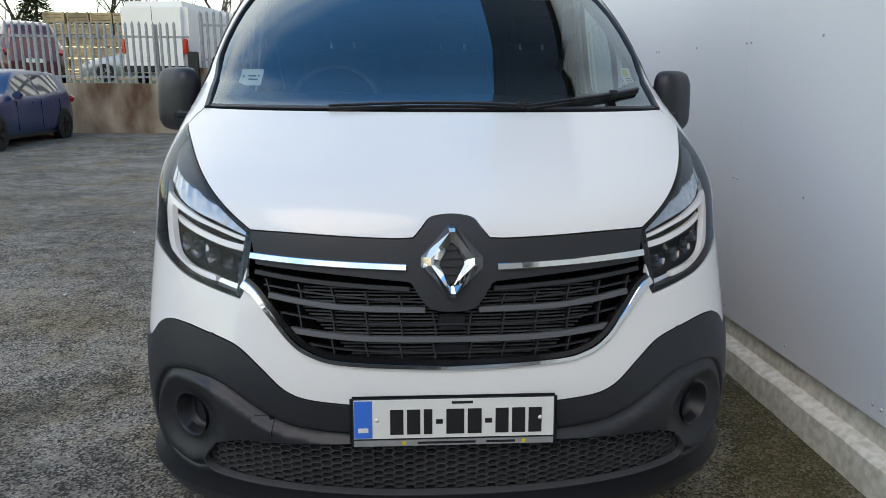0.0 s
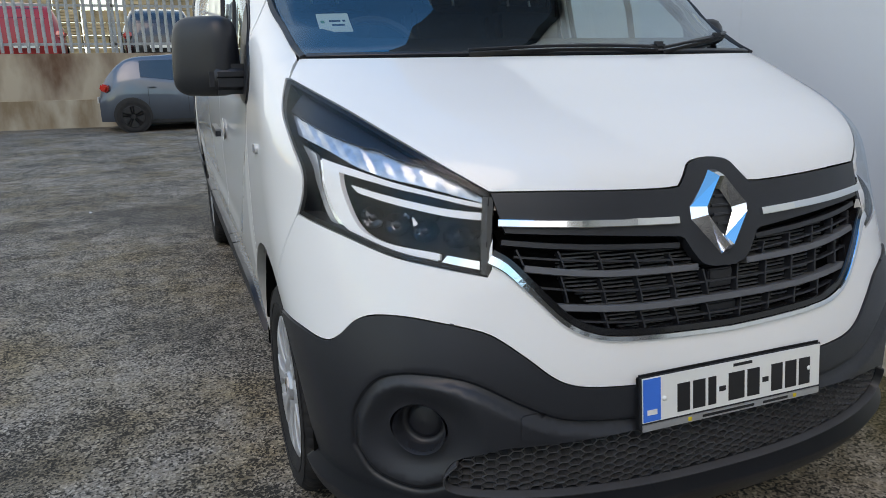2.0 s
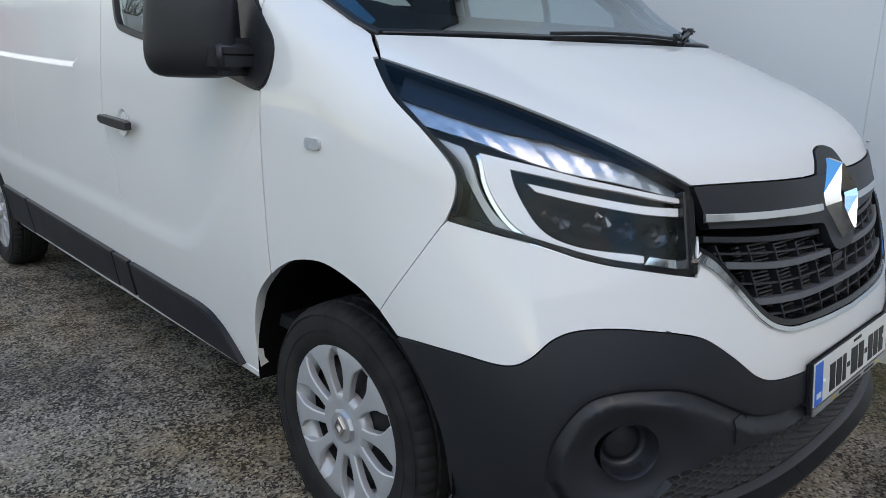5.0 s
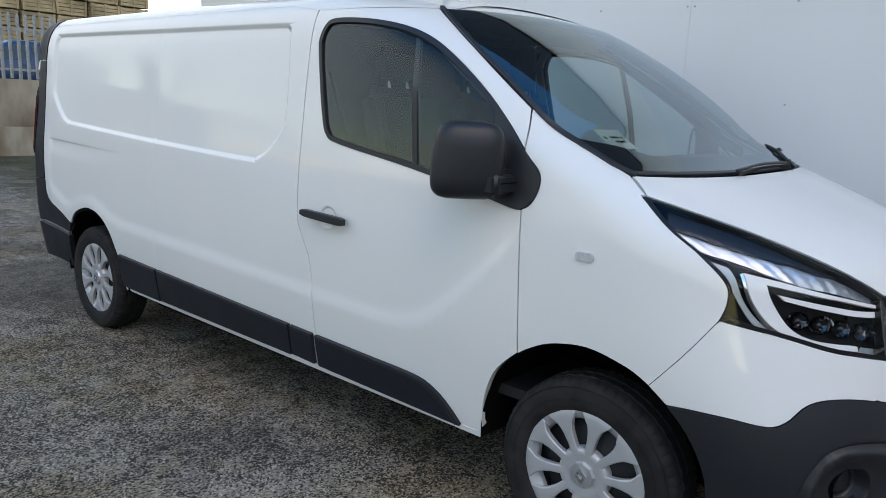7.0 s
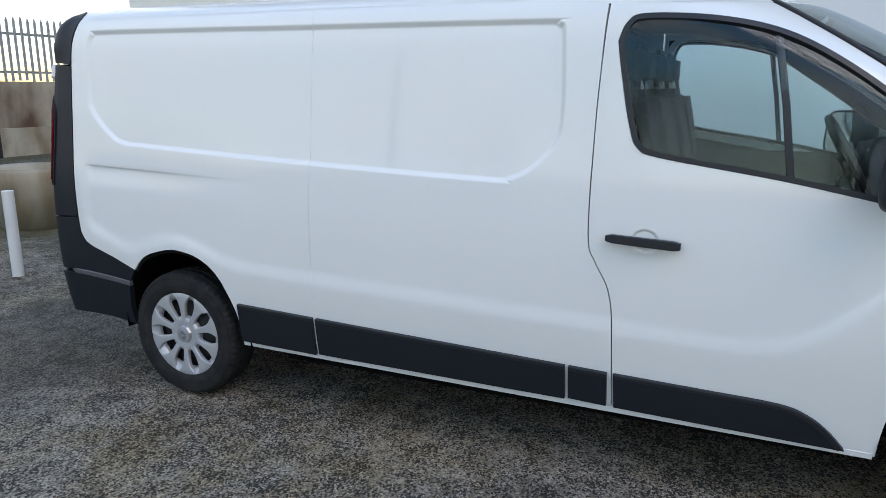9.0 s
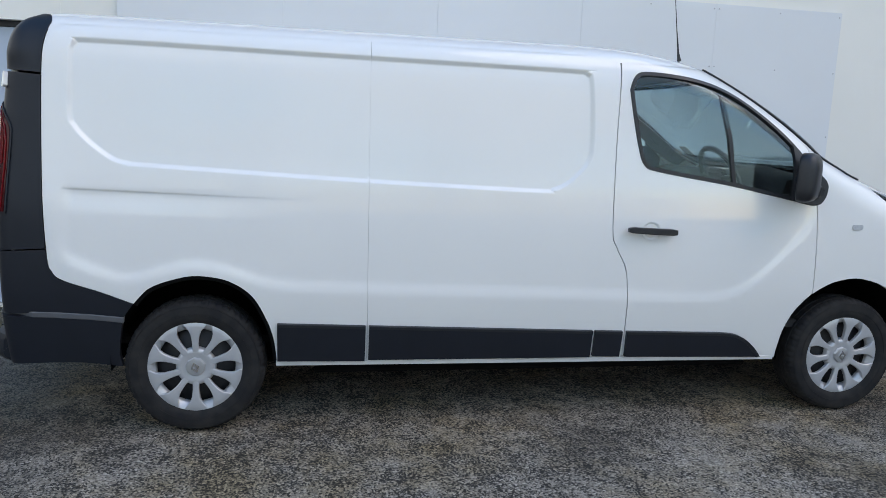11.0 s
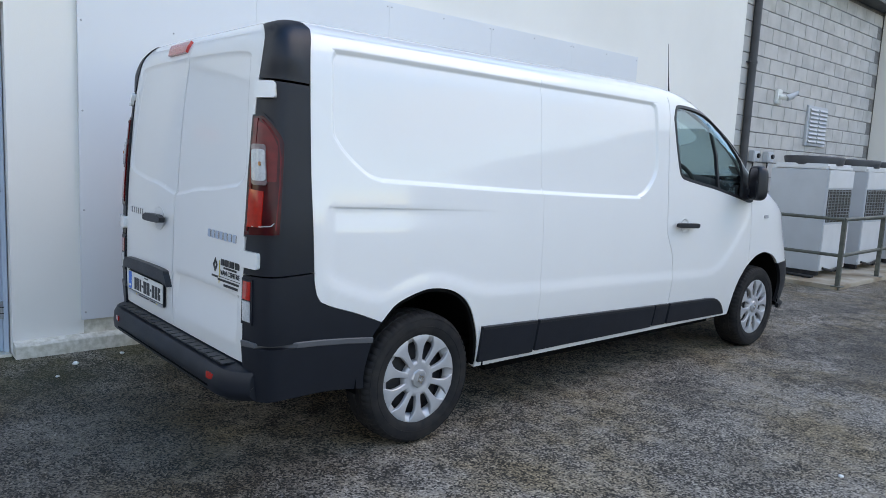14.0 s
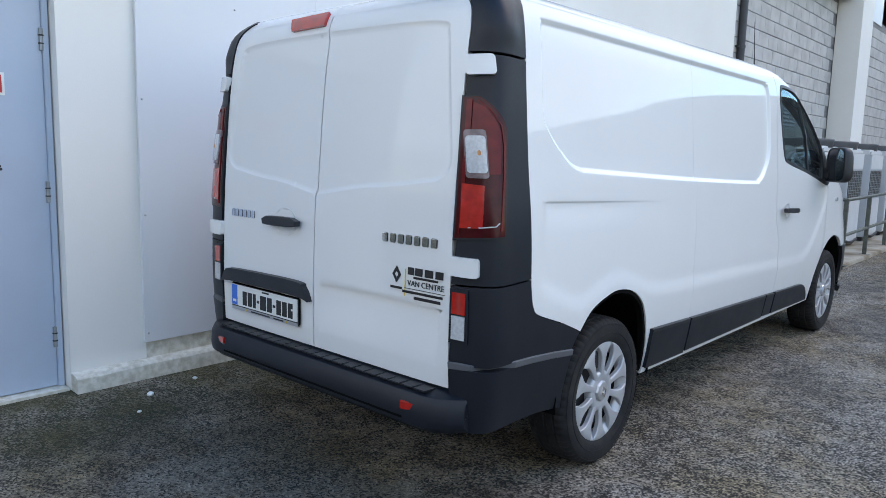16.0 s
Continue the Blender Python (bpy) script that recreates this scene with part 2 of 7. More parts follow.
def offset(poly, d):
    """The outline moved inwards by d."""
    sgn = 1 if area(poly) > 0 else -1
    out = []
    n = len(poly)
    for i in range(n):
        a, p, b = (np.array(poly[j % n], float) for j in (i - 1, i, i + 1))
        e1, e2 = p - a, b - p
        l1, l2 = np.linalg.norm(e1), np.linalg.norm(e2)
        if l1 < 1e-9 or l2 < 1e-9:
            continue
        n1, n2 = np.array((-e1[1], e1[0])) / l1 * sgn, np.array((-e2[1], e2[0])) / l2 * sgn
        m = n1 + n2
        k = max(m @ m, 0.8)
        out.append(tuple(p + m * 2 * d / k))
    return out


def contains(poly, pts):
    """Which of the points lie inside the outline."""
    pts = np.asarray(pts, float)
    x, y = pts[:, 0], pts[:, 1]
    ins = np.zeros(len(pts), bool)
    for (x0, y0), (x1, y1) in zip(poly, poly[1:] + poly[:1]):
        if y0 == y1:
            continue
        c = ((y0 > y) != (y1 > y)) & (x < (x1 - x0) * (y - y0) / (y1 - y0) + x0)
        ins ^= c
    return ins


def distance(poly, pts):
    """The distance of each point to the outline, positive inside."""
    pts = np.asarray(pts, float)
    best = np.full(len(pts), 1e9)
    for a, b in zip(poly, poly[1:] + poly[:1]):
        a, b = np.array(a, float), np.array(b, float)
        ab = b - a
        k = ab @ ab
        if k < 1e-14:
            continue
        t = np.clip(((pts - a) @ ab) / k, 0, 1)
        best = np.minimum(best, np.linalg.norm(pts - (a + t[:, None] * ab), axis=1))
    return np.where(contains(poly, pts), best, -best)


def step_up(t):
    t = np.clip(t, 0, 1)
    return t * t * (3 - 2 * t)


def fill(outline, holes, step, lines=()):
    """Triangles of a flat outline with holes, on a grid of that step."""
    loops = [resample(p, step) for p in (outline, *holes)]
    pts, edges = [], []
    for lp in loops:
        k = len(pts)
        pts += lp
        edges += [(k + i, k + (i + 1) % len(lp)) for i in range(len(lp))]
    lo, hi = np.min(loops[0], axis=0), np.max(loops[0], axis=0)
    gx, gy = np.meshgrid(np.arange(lo[0] + step / 2, hi[0], step), np.arange(lo[1] + step / 2, hi[1], step * 0.9))
    gx = gx + (np.arange(gx.shape[0]) % 2)[:, None] * step / 2
    g = np.stack([gx.ravel(), gy.ravel()], 1)
    keep = np.ones(len(g), bool)
    for ln in lines:
        shut = math.dist(ln[0], ln[-1]) < 0.12
        line = resample(ln, step * 0.7)
        if not shut:
            line = line[:max(i for i, p in enumerate(line) if p == tuple(ln[-1]) or math.dist(p, ln[-1]) < 1e-9) + 1]
        dl = distance(loops[0], line)
        for h in loops[1:]:
            dl = np.minimum(dl, -distance(h, line))
        index = {}
        for i, p in enumerate(line):
            if dl[i] > step * 0.22:
                index[i] = len(pts)
                pts.append(tuple(p))
                keep &= np.hypot(g[:, 0] - p[0], g[:, 1] - p[1]) > step * 0.42
        m = len(line)
        edges += [(index[i], index[(i + 1) % m]) for i in range(m if shut else m - 1) if i in index and (i + 1) % m in index]
    g = g[keep]
    d = distance(loops[0], g)
    for h in loops[1:]:
        d = np.minimum(d, -distance(h, g))
    g = g[d > step * 0.35]
    pts += [tuple(p) for p in g]
    v, _, f, *_ = delaunay_2d_cdt([Vector(p) for p in pts], edges, [], 0, 1e-5)
    v = np.array([tuple(p) for p in v])
    f = [tuple(t) for t in f]
    c = np.array([v[list(t)].mean(axis=0) for t in f])
    ok = contains(loops[0], c)
    for h in loops[1:]:
        ok &= ~contains(h, c)
    return v, [t for t, o in zip(f, ok) if o]


def skin(name, outline, where, mat, parent, holes=(), step=0.03, thick=0.012, gap=0.0, disp=None, lines=(), label="", lift=0.0):
    """A sheet of bodywork: an outline on an unrolled surface, laid on it, with turned-in edges."""
    if gap:
        outline = offset(outline, gap)
        holes = [offset(h, -gap) for h in holes]
    uv, faces = fill(outline, holes, step, lines)
    P, N = [], []
    for u, v in uv:
        p, n = where(u, v)
        P.append(p)
        N.append(n)
    P, N = np.array(P), np.array(N)
    base = P.copy()
    if disp is not None or lift:
        h = (disp(uv, base) if disp is not None else np.zeros(len(P))) + lift
        P = P + N * h[:, None]
        if disp is not None:
            # normals tilted by the slope of the relief
            e = 0.0015
            tu = np.array([where(u + 0.002, v)[0] for u, v in uv]) - base
            tu /= np.linalg.norm(tu, axis=1)[:, None] + 1e-12
            tv = np.cross(N, tu)
            tv *= np.where(tv[:, 2] < 0, -1.0, 1.0)[:, None]
            c = np.clip(tv[:, 2], 0.1, 1.0)
            du, dv = np.array((e, 0.0)), np.array((0.0, e))
            hu = (disp(uv + du, base + tu * e) - disp(uv - du, base - tu * e)) / (2 * e)
            hv = (disp(uv + dv, base + tv * (e / c)[:, None]) - disp(uv - dv, base - tv * (e / c)[:, None])) / (2 * e)
            N2 = N - tu * hu[:, None] - tv * (hv * c)[:, None]
            N2 /= np.linalg.norm(N2, axis=1)[:, None]
        else:
            N2 = N
    else:
        N2 = N
    tris, used = [], {}
    turned = sum(np.cross(base[t[1]] - base[t[0]], base[t[2]] - base[t[0]]) @ N[t[0]] for t in faces) < 0
    for t in faces:
        a, b, c = uv[list(t)]
        if ((b[0] - a[0]) * (c[1] - a[1]) - (b[1] - a[1]) * (c[0] - a[0]) < 0) != turned:
            t = (t[0], t[2], t[1])
        tris.append(t)
        for e in ((t[0], t[1]), (t[1], t[2]), (t[2], t[0])):
            used[e] = 1
    rim = [e for e in used if (e[1], e[0]) not in used]
    verts = [tuple(p) for p in P]
    down = {}
    for e in rim:
        for i in e:
            if i not in down:
                down[i] = len(verts)
                verts.append(tuple(P[i] - N[i] * thick))
    quads = [(e[1], e[0], down[e[0]], down[e[1]]) for e in rim]
    me = bpy.data.meshes.new(name)
    me.from_pydata(verts, [], tris + quads)
    me.materials.append(mat)
    me.polygons.foreach_set("use_smooth", [True] * len(me.polygons))
    me.update()
    V = np.array(verts)
    ln = []
    for t in tris:
        ln += [tuple(N2[i]) for i in t]
    for q in quads:
        a, b, c = V[q[0]], V[q[1]], V[q[2]]
        fn = np.cross(b - a, c - a)
        fn = fn / (np.linalg.norm(fn) + 1e-12)
        ln += [tuple(fn)] * 4
    me.normals_split_custom_set(ln)
    ob = new(name, me)
    if parent:
        ob.parent = parent
        ob.matrix_parent_inverse = Matrix.Identity(4)
    if label:
        tagged(ob, label)
    return ob


def flat(origin, right, up):
    """A plane for skin(): points at origin + u right + v up, facing right x up."""
    o, r, u = Vector(origin), Vector(right).normalized(), Vector(up).normalized()
    n = tuple(r.cross(u))
    return lambda a, b: (tuple(o + float(a) * r + float(b) * u), n)


def rounded(cx, cy, w, h, r, n=5):
    """A rounded rectangle as an outline."""
    out = []
    for k, (sx, sy) in enumerate(((1, 1), (-1, 1), (-1, -1), (1, -1))):
        for i in range(n + 1):
            a = math.pi / 2 * (k + i / n)
            out.append((cx + sx * (w / 2 - r) + r * math.cos(a), cy + sy * (h / 2 - r) + r * math.sin(a)))
    return out


def thing(name, label, category, group="", at=(0, 0, 0)):
    e = new(name)
    e.location = at
    return tagged(e, label, category, group)


def writing(name, text, size, m, mat, parent=None, label="", depth=0.001, align="CENTER"):
    c = bpy.data.curves.new(name, "FONT")
    c.body, c.size, c.extrude, c.align_x, c.align_y = text, size, depth, align, "CENTER"
    tmp = bpy.data.objects.new(name, c)
    scene.collection.objects.link(tmp)
    me = bpy.data.meshes.new_from_object(tmp.evaluated_get(bpy.context.evaluated_depsgraph_get()))
    bpy.data.objects.remove(tmp)
    me.transform(m)
    me.materials.clear()
    me.materials.append(mat)
    ob = new(name, me)
    if parent:
        ob.parent = parent
        ob.matrix_parent_inverse = Matrix.Identity(4)
    if label:
        tagged(ob, label)
    return ob


# ---- the van's form: half width, nose and tail by height ----
def curve(table):
    zs, vs = zip(*table)
    m = [0.0] * len(zs)
    for i in range(len(zs)):
        a, b = max(i - 1, 0), min(i + 1, len(zs) - 1)
        m[i] = (vs[b] - vs[a]) / (zs[b] - zs[a])
    def f(z):
        if z <= zs[0]: return vs[0] + m[0] * (z - zs[0])
        if z >= zs[-1]: return vs[-1] + m[-1] * (z - zs[-1])
        i = 0
        while z > zs[i + 1]: i += 1
        h = zs[i + 1] - zs[i]
        t = (z - zs[i]) / h
        return ((2*t**3 - 3*t*t + 1) * vs[i] + (t**3 - 2*t*t + t) * h * m[i] + (3*t*t - 2*t**3) * vs[i+1] + (t**3 - t*t) * h * m[i+1])
    return f
half_width = curve([(0.2, 0.84), (0.32, 0.876), (0.5, 0.906), (0.7, 0.928), (0.9, 0.932), (1.1, 0.926), (1.3, 0.905), (1.55, 0.882), (1.75, 0.862), (1.83, 0.843), (1.88, 0.819), (1.92, 0.780), (1.95, 0.712), (1.97, 0.61), (1.985, 0.48), (2.0, 0.36), (2.015, 0.20)])
nose = curve([(0.2, -0.78), (0.3, -0.86), (0.45, -0.90), (0.62, -0.895), (0.8, -0.857), (0.95, -0.815), (1.05, -0.775), (1.11, -0.715), (1.17, -0.605), (1.23, -0.45), (1.285, -0.30), (1.318, -0.195), (1.345, -0.125), (1.424, 0.0), (1.5, 0.085), (1.6, 0.205), (1.72, 0.375), (1.8, 0.51), (1.85, 0.61), (1.88, 0.685), (1.92, 0.835), (1.95, 0.99), (1.975, 1.15), (2.0, 1.35), (2.015, 1.8)])
nose_depth = curve([(0.2, 0.5), (0.5, 0.55), (0.8, 0.70), (1.0, 0.75), (1.15, 0.66), (1.26, 0.56), (1.34, 0.49), (1.424, 0.53), (1.5, 0.575), (1.6, 0.60), (1.8, 0.65), (1.9, 0.65), (2.0, 0.55)])
nose_power = curve([(0.2, 2.5), (1.1, 2.5), (1.25, 2.65), (1.35, 2.9), (1.424, 2.8), (1.5, 2.9), (1.65, 2.6), (1.82, 2.25), (2.0, 2.4)])
tail = curve([(0.2, 4.34), (0.6, 4.365), (1.0, 4.36), (1.3, 4.345), (1.6, 4.32), (1.8, 4.292), (1.88, 4.268), (1.93, 4.225), (1.955, 4.165), (1.975, 4.07), (1.988, 3.93), (2.0, 3.75), (2.015, 3.4)])
NR, TD = 8.0, 0.22
def taper(y):   # narrowing toward the back
    return 1.0 if y < 2.2 else 1.0 - 0.012 * ((y - 2.2) / 2.1) ** 2
def side_x(y, z):
    w = half_width(z) * taper(y)
    yc = nose(z) + nose_depth(z)
    yr = tail(z) - TD
    if y < yc:
        q = min((yc - y) / nose_depth(z), 1.0)
        n = nose_power(z)
        return w * (1 - q ** n) ** (1 / n)
    if y > yr:
        q = min((y - yr) / TD, 1.0)
        return w * (1 - q ** NR) ** (1 / NR)
    return w
def back_y(x, z):
    q = min(abs(x) / (half_width(z) * taper(4.3)), 1.0)
    return tail(z) - TD * (1 - (1 - q ** NR) ** (1 / NR))


PLANS = {}


def plan(z):
    """The outline from above at one height, from the middle of the nose to the middle of the tail."""
    k = round(z, 4)
    if k not in PLANS:
        w, a, n = half_width(z), nose_depth(z), nose_power(z)
        yc, yr = nose(z) + a, tail(z) - TD
        f = np.linspace(0, math.pi / 2, 160)
        x1, y1 = w * np.sin(f) ** (2 / n), yc - a * np.cos(f) ** (2 / n)
        y2 = np.linspace(yc, yr, 30)[1:-1]
        x2 = np.array([w * taper(y) for y in y2])
        x3, y3 = w * taper(4.1) * np.cos(f) ** (2 / NR), yr + TD * np.sin(f) ** (2 / NR)
        x, y = np.concatenate([x1, x2, x3]), np.concatenate([y1, y2, y3])
        s = np.concatenate([[0], np.cumsum(np.hypot(np.diff(x), np.diff(y)))])
        PLANS[k] = (x, y, s)
    return PLANS[k]


def level(x, y, z):
    w = half_width(z) * taper(y)
    a, b = nose_depth(z), abs(x) / w
    yc, yr = nose(z) + a, tail(z) - TD
    if y < yc:
        n = nose_power(z)
        return (((yc - y) / a) ** n + b ** n) ** (1 / n)
    if y > yr:
        return (((y - yr) / TD) ** NR + b ** NR) ** (1 / NR)
    return b


def hull(s, z):
    """A point of the bodywork and its normal; s runs round from the nose, below nought on the right-hand side."""
    px, py, ps = plan(z)
    k = -1 if s < 0 else 1
    x, y = float(np.interp(abs(s), ps, px)), float(np.interp(abs(s), ps, py))
    h = 2e-4
    x_ = max(x, 1e-3)
    n = np.array([level(x_ + h, y, z) - level(x_ - h, y, z), level(x_, y + h, z) - level(x_, y - h, z), level(x_, y, z + h) - level(x_, y, z - h)])
    n /= np.linalg.norm(n) + 1e-12
    return (k * x, y, z), (k * n[0], n[1], n[2])


def fx(x, z):
    """Along the nose, from a distance to the middle."""
    px, py, ps = plan(z)
    i = int(np.argmax(px))
    return (math.copysign(float(np.interp(abs(x), px[:i + 1], ps[:i + 1])), x), z)


def sy(y, z):
    """Along the flank, from a place along the van."""
    px, py, ps = plan(z)
    return (float(np.interp(y, py, ps)), z)


def rx(x, z):
    """Along the tail, from a distance to the middle."""
    px, py, ps = plan(z)
    i = len(px) - 160
    return (float(np.interp(-x, -px[i:], ps[i:])), z)


def back(x, z):
    """A point of the tail and its normal."""
    h = 1e-3
    n = np.array([-(back_y(x + h, z) - back_y(x - h, z)) / (2 * h), 1.0, -(back_y(x, z + h) - back_y(x, z - h)) / (2 * h)])
    return (x, back_y(x, z), z), tuple(n / np.linalg.norm(n))


REFS = {}


def ref(z):
    """How far round from the nose the flank's middle lies."""
    k = round(z, 4)
    if k not in REFS:
        px, py, ps = plan(z)
        REFS[k] = float(np.interp(2.0, py, ps))
    return REFS[k]


def fy(y, z):
    """Along the flank, from its middle."""
    return (sy(y, z)[0] - ref(z), z)


def fr(x, z):
    """On the tail, from the flank's middle."""
    return (rx(x, z)[0] - ref(z), z)


def ff(x, z):
    """On the nose, from the flank's middle."""
    return (fx(x, z)[0] - ref(z), z)


def on(k):
    """The right-hand flank (-1) or the left-hand one (1), measured from its middle."""
    return lambda s, z: hull(k * max(s + ref(z), 1e-4), z)


def nose_on(k):
    return lambda s, z: hull(k * s, z)


def mirrored(half):
    """A whole outline from its right half, which runs from the middle to the middle."""
    return half + [(-a, b) for a, b in half[::-1] if abs(a) > 1e-6]


def strip(name, line, half, mat, parent, where=hull, lift=0.0, depth=0.01, label=""):
    """A flat moulding along a line on the bodywork."""
    verts, faces = [], []
    n = len(line)
    for i, (s, z) in enumerate(line):
        p, nn = where(s, z)
        a, b = line[max(i - 1, 0)], line[min(i + 1, n - 1)]
        d = np.array(where(*b)[0]) - np.array(where(*a)[0])
        d /= np.linalg.norm(d) + 1e-12
        nn, p = np.array(nn), np.array(p)
        c = np.cross(nn, d)
        hw = half[i] if isinstance(half, (list, tuple)) else half
        for q, l in ((-1, lift - depth), (-1, lift - 0.1 * depth), (-0.8, lift), (0.8, lift), (1, lift - 0.1 * depth), (1, lift - depth)):
            verts.append(tuple(p + c * hw * q + nn * l))
    for i in range(n - 1):
        for k in range(5):
            a = i * 6 + k
            faces.append((a, a + 1, a + 7, a + 6))
    faces += [tuple(range(5, -1, -1)), tuple(range((n - 1) * 6, n * 6))]
    ob = part(name, verts, faces, mat, parent, label)
    bm = bmesh.new()
    bm.from_mesh(ob.data)
    bmesh.ops.recalc_face_normals(bm, faces=bm.faces[:])
    bm.to_mesh(ob.data)
    bm.free()
    return ob


# ---- the van ----
van = thing("delivery_van", "white long-wheelbase panel van with black bumpers parked beside the wall", "van")
LAMP_TOP = [(0.842, 1.262), (0.771, 1.203), (0.691, 1.136), (0.605, 1.071), (0.530, 1.021)]
LAMP_LOW = [(0.557, 0.846), (0.654, 0.865), (0.734, 0.883), (0.819, 0.917), (0.888, 0.944)]
LAMP_OUT = [(-0.376, 0.945), (-0.388, 0.995), (-0.376, 1.05), (-0.30, 1.118), (-0.194, 1.185), (-0.092, 1.262)]
HOOD_NOSE = [(0.530, 1.021), (0.410, 1.020), (0.262, 1.015), (0.146, 1.012), (0.099, 1.014)]
HOOD_PEAK = [(0.099, 1.014), (0.079, 1.036), (0.058, 1.060), (0.028, 1.068), (0.0, 1.070)]
MOUTH = [(0.535, 0.93), (0.548, 0.880), (0.515, 0.858), (0.469, 0.806), (0.409, 0.742), (0.350, 0.711), (0.263, 0.697), (0.0, 0.688)]
APRON = [(-0.268, 0.671), (-0.34, 0.678), (-0.44, 0.680), (-0.535, 0.675), (-0.574, 0.694), (-0.605, 0.736), (-0.640, 0.755), (-0.693, 0.758), (-0.747, 0.747)]
APRON_MID = [(0.636, 0.747), (0.565, 0.727), (0.500, 0.680), (0.437, 0.628), (0.375, 0.606), (0.264, 0.597)]
R = lambda pts: [fx(x, z) for x, z in pts]
S = lambda pts: [sy(y, z) for y, z in pts]
F = lambda pts: [fy(y, z) for y, z in pts]
neg = lambda pts: [(-a, b) for a, b in pts]

# bonnet
half = smooth_line(R([(0.0, 1.311), (0.3, 1.311), (0.6, 1.312), (0.80, 1.314)])) + smooth_line(R(LAMP_TOP)) + smooth_line(R(HOOD_NOSE))[1:] + smooth_line(R(HOOD_PEAK))[1:]
skin("bonnet", mirrored(half), hull, PAINT, van, step=0.035, gap=0.0022, thick=0.02)

# front wings
ARCH_F = [(-0.275, 0.668), (-0.21, 0.715), (-0.135, 0.751), (0.0, 0.778), (0.127, 0.759), (0.21, 0.722), (0.258, 0.690)]
for k in (-1, 1):
    o = loop(F(LAMP_OUT), [ff(0.842, 1.262), ff(0.803, 1.313)], [ff(0.803, 1.313), fy(0.173, 1.405), fy(0.335, 1.505)],
             F([(0.335, 1.505), (0.31, 1.41), (0.286, 1.165), (0.268, 0.90), (0.258, 0.690)]), F(ARCH_F[1:][::-1]), F([(-0.21, 0.715), (-0.30, 0.83), (-0.376, 0.945)]))
    skin("front_wing", o, on(k), PAINT, van, step=0.035, gap=0.0013, thick=0.02)
    # side repeater
    skin("repeater", [(a, b) for a, b in rounded(fy(0.035, 1.063)[0], 1.063, 0.062, 0.026, 0.011)], on(k), LAMP_WHITE, van, step=0.012, thick=0.012, lift=0.008, label="clear side indicator")

# front bumper cover
half = smooth_line(R(MOUTH[::-1])) [:-1] + [fx(0.547, 0.862)] + smooth_line(R(LAMP_LOW)) + smooth_line(S([(-0.376, 0.945), (-0.30, 0.83), (-0.21, 0.715)]))[1:] + [sy(-0.268, 0.671)] + smooth_line(S(APRON) + R(APRON_MID))[1:] + [(0.0, 0.597)]
skin("bumper_cover", mirrored(half), hull, PAINT, van, step=0.035, gap=0.0008, thick=0.02)

# lower bumper in black plastic, with the grille opening and the lamp pods
GR = [(0.0, 0.497), (0.26, 0.494), (0.46, 0.487), (0.568, 0.479), (0.645, 0.440), (0.668, 0.400), (0.650, 0.366), (0.563, 0.352), (0.400, 0.343), (0.20, 0.336), (0.0, 0.334)]
POD = [(0.838, 0.44), (0.836, 0.53), (0.797, 0.612), (0.744, 0.641), (0.670, 0.643), (0.602, 0.628), (0.512, 0.580), (0.453, 0.552), (0.40, 0.537), (0.30, 0.527), (0.15, 0.523), (0.02, 0.522), (0.02, 0.45), (0.30, 0.44), (0.55, 0.43), (0.62, 0.40), (0.66, 0.365), (0.72, 0.342), (0.80, 0.37)]
pod = loop(R(POD + POD[:1]))
spot = [fx(0.722 + 0.055 * math.cos(a), 0.507 + 0.055 * math.sin(a)) for a in np.linspace(0, math.tau, 29)[:-1]]
half = [(0.0, 0.597), fx(0.264, 0.597)] + smooth_line((S(APRON) + R(APRON_MID))[::-1])[1:] + smooth_line(S([(-0.268, 0.671), (-0.335, 0.60), (-0.39, 0.49), (-0.40, 0.36), (-0.405, 0.285)]))[1:] + smooth_line(S([(-0.405, 0.285), (-0.50, 0.27)]) + R([(0.70, 0.262), (0.4, 0.25), (0.0, 0.245)]))[1:]
mouth = mirrored(smooth_line(R(GR)))
both = [pod, neg(pod)[::-1]]


def bumper_relief(uv, p):
    h = np.zeros(len(uv))
    for q in both:
        d = distance(q, uv)
        r = np.hypot((np.abs(uv[:, 0]) - fx(0.722, 0.507)[0]) * 0.85, uv[:, 1] - 0.500)
        h += -0.012 * step_up(d / 0.009) + 0.022 * step_up((d - 0.006) / 0.034) - 0.034 * step_up((0.135 - r) / 0.07) * step_up(d / 0.03) * (np.sign(uv[:, 0]) == np.sign(q[0][0]))
    lip = step_up((0.330 - uv[:, 1]) / 0.009) * 0.034
    return h + lip + 0.006


rel = [f for q in both for f in (q, offset(q, 0.0045), offset(q, 0.0095), offset(q, 0.022), offset(q, 0.038))] + [[(a, z) for a in np.arange(-1.1, 1.11, 0.05)] for z in (0.331, 0.3205)]
skin("front_bumper", mirrored(half), hull, BLACK_PLASTIC, van, holes=[mouth, spot, neg(spot)[::-1]], step=0.0125, thick=0.025, gap=0.002, disp=bumper_relief, lines=rel, label="grained black plastic lower bumper")
lid_x = fx(0.492, 0.528)[0]
skin("tow_cover", neg(rounded(lid_x, 0.528, 0.055, 0.052, 0.008)), hull, BLACK_PLASTIC, van, step=0.01, thick=0.006, disp=lambda uv, p: bumper_relief(uv, p) + 0.005, label="square towing eye cover")
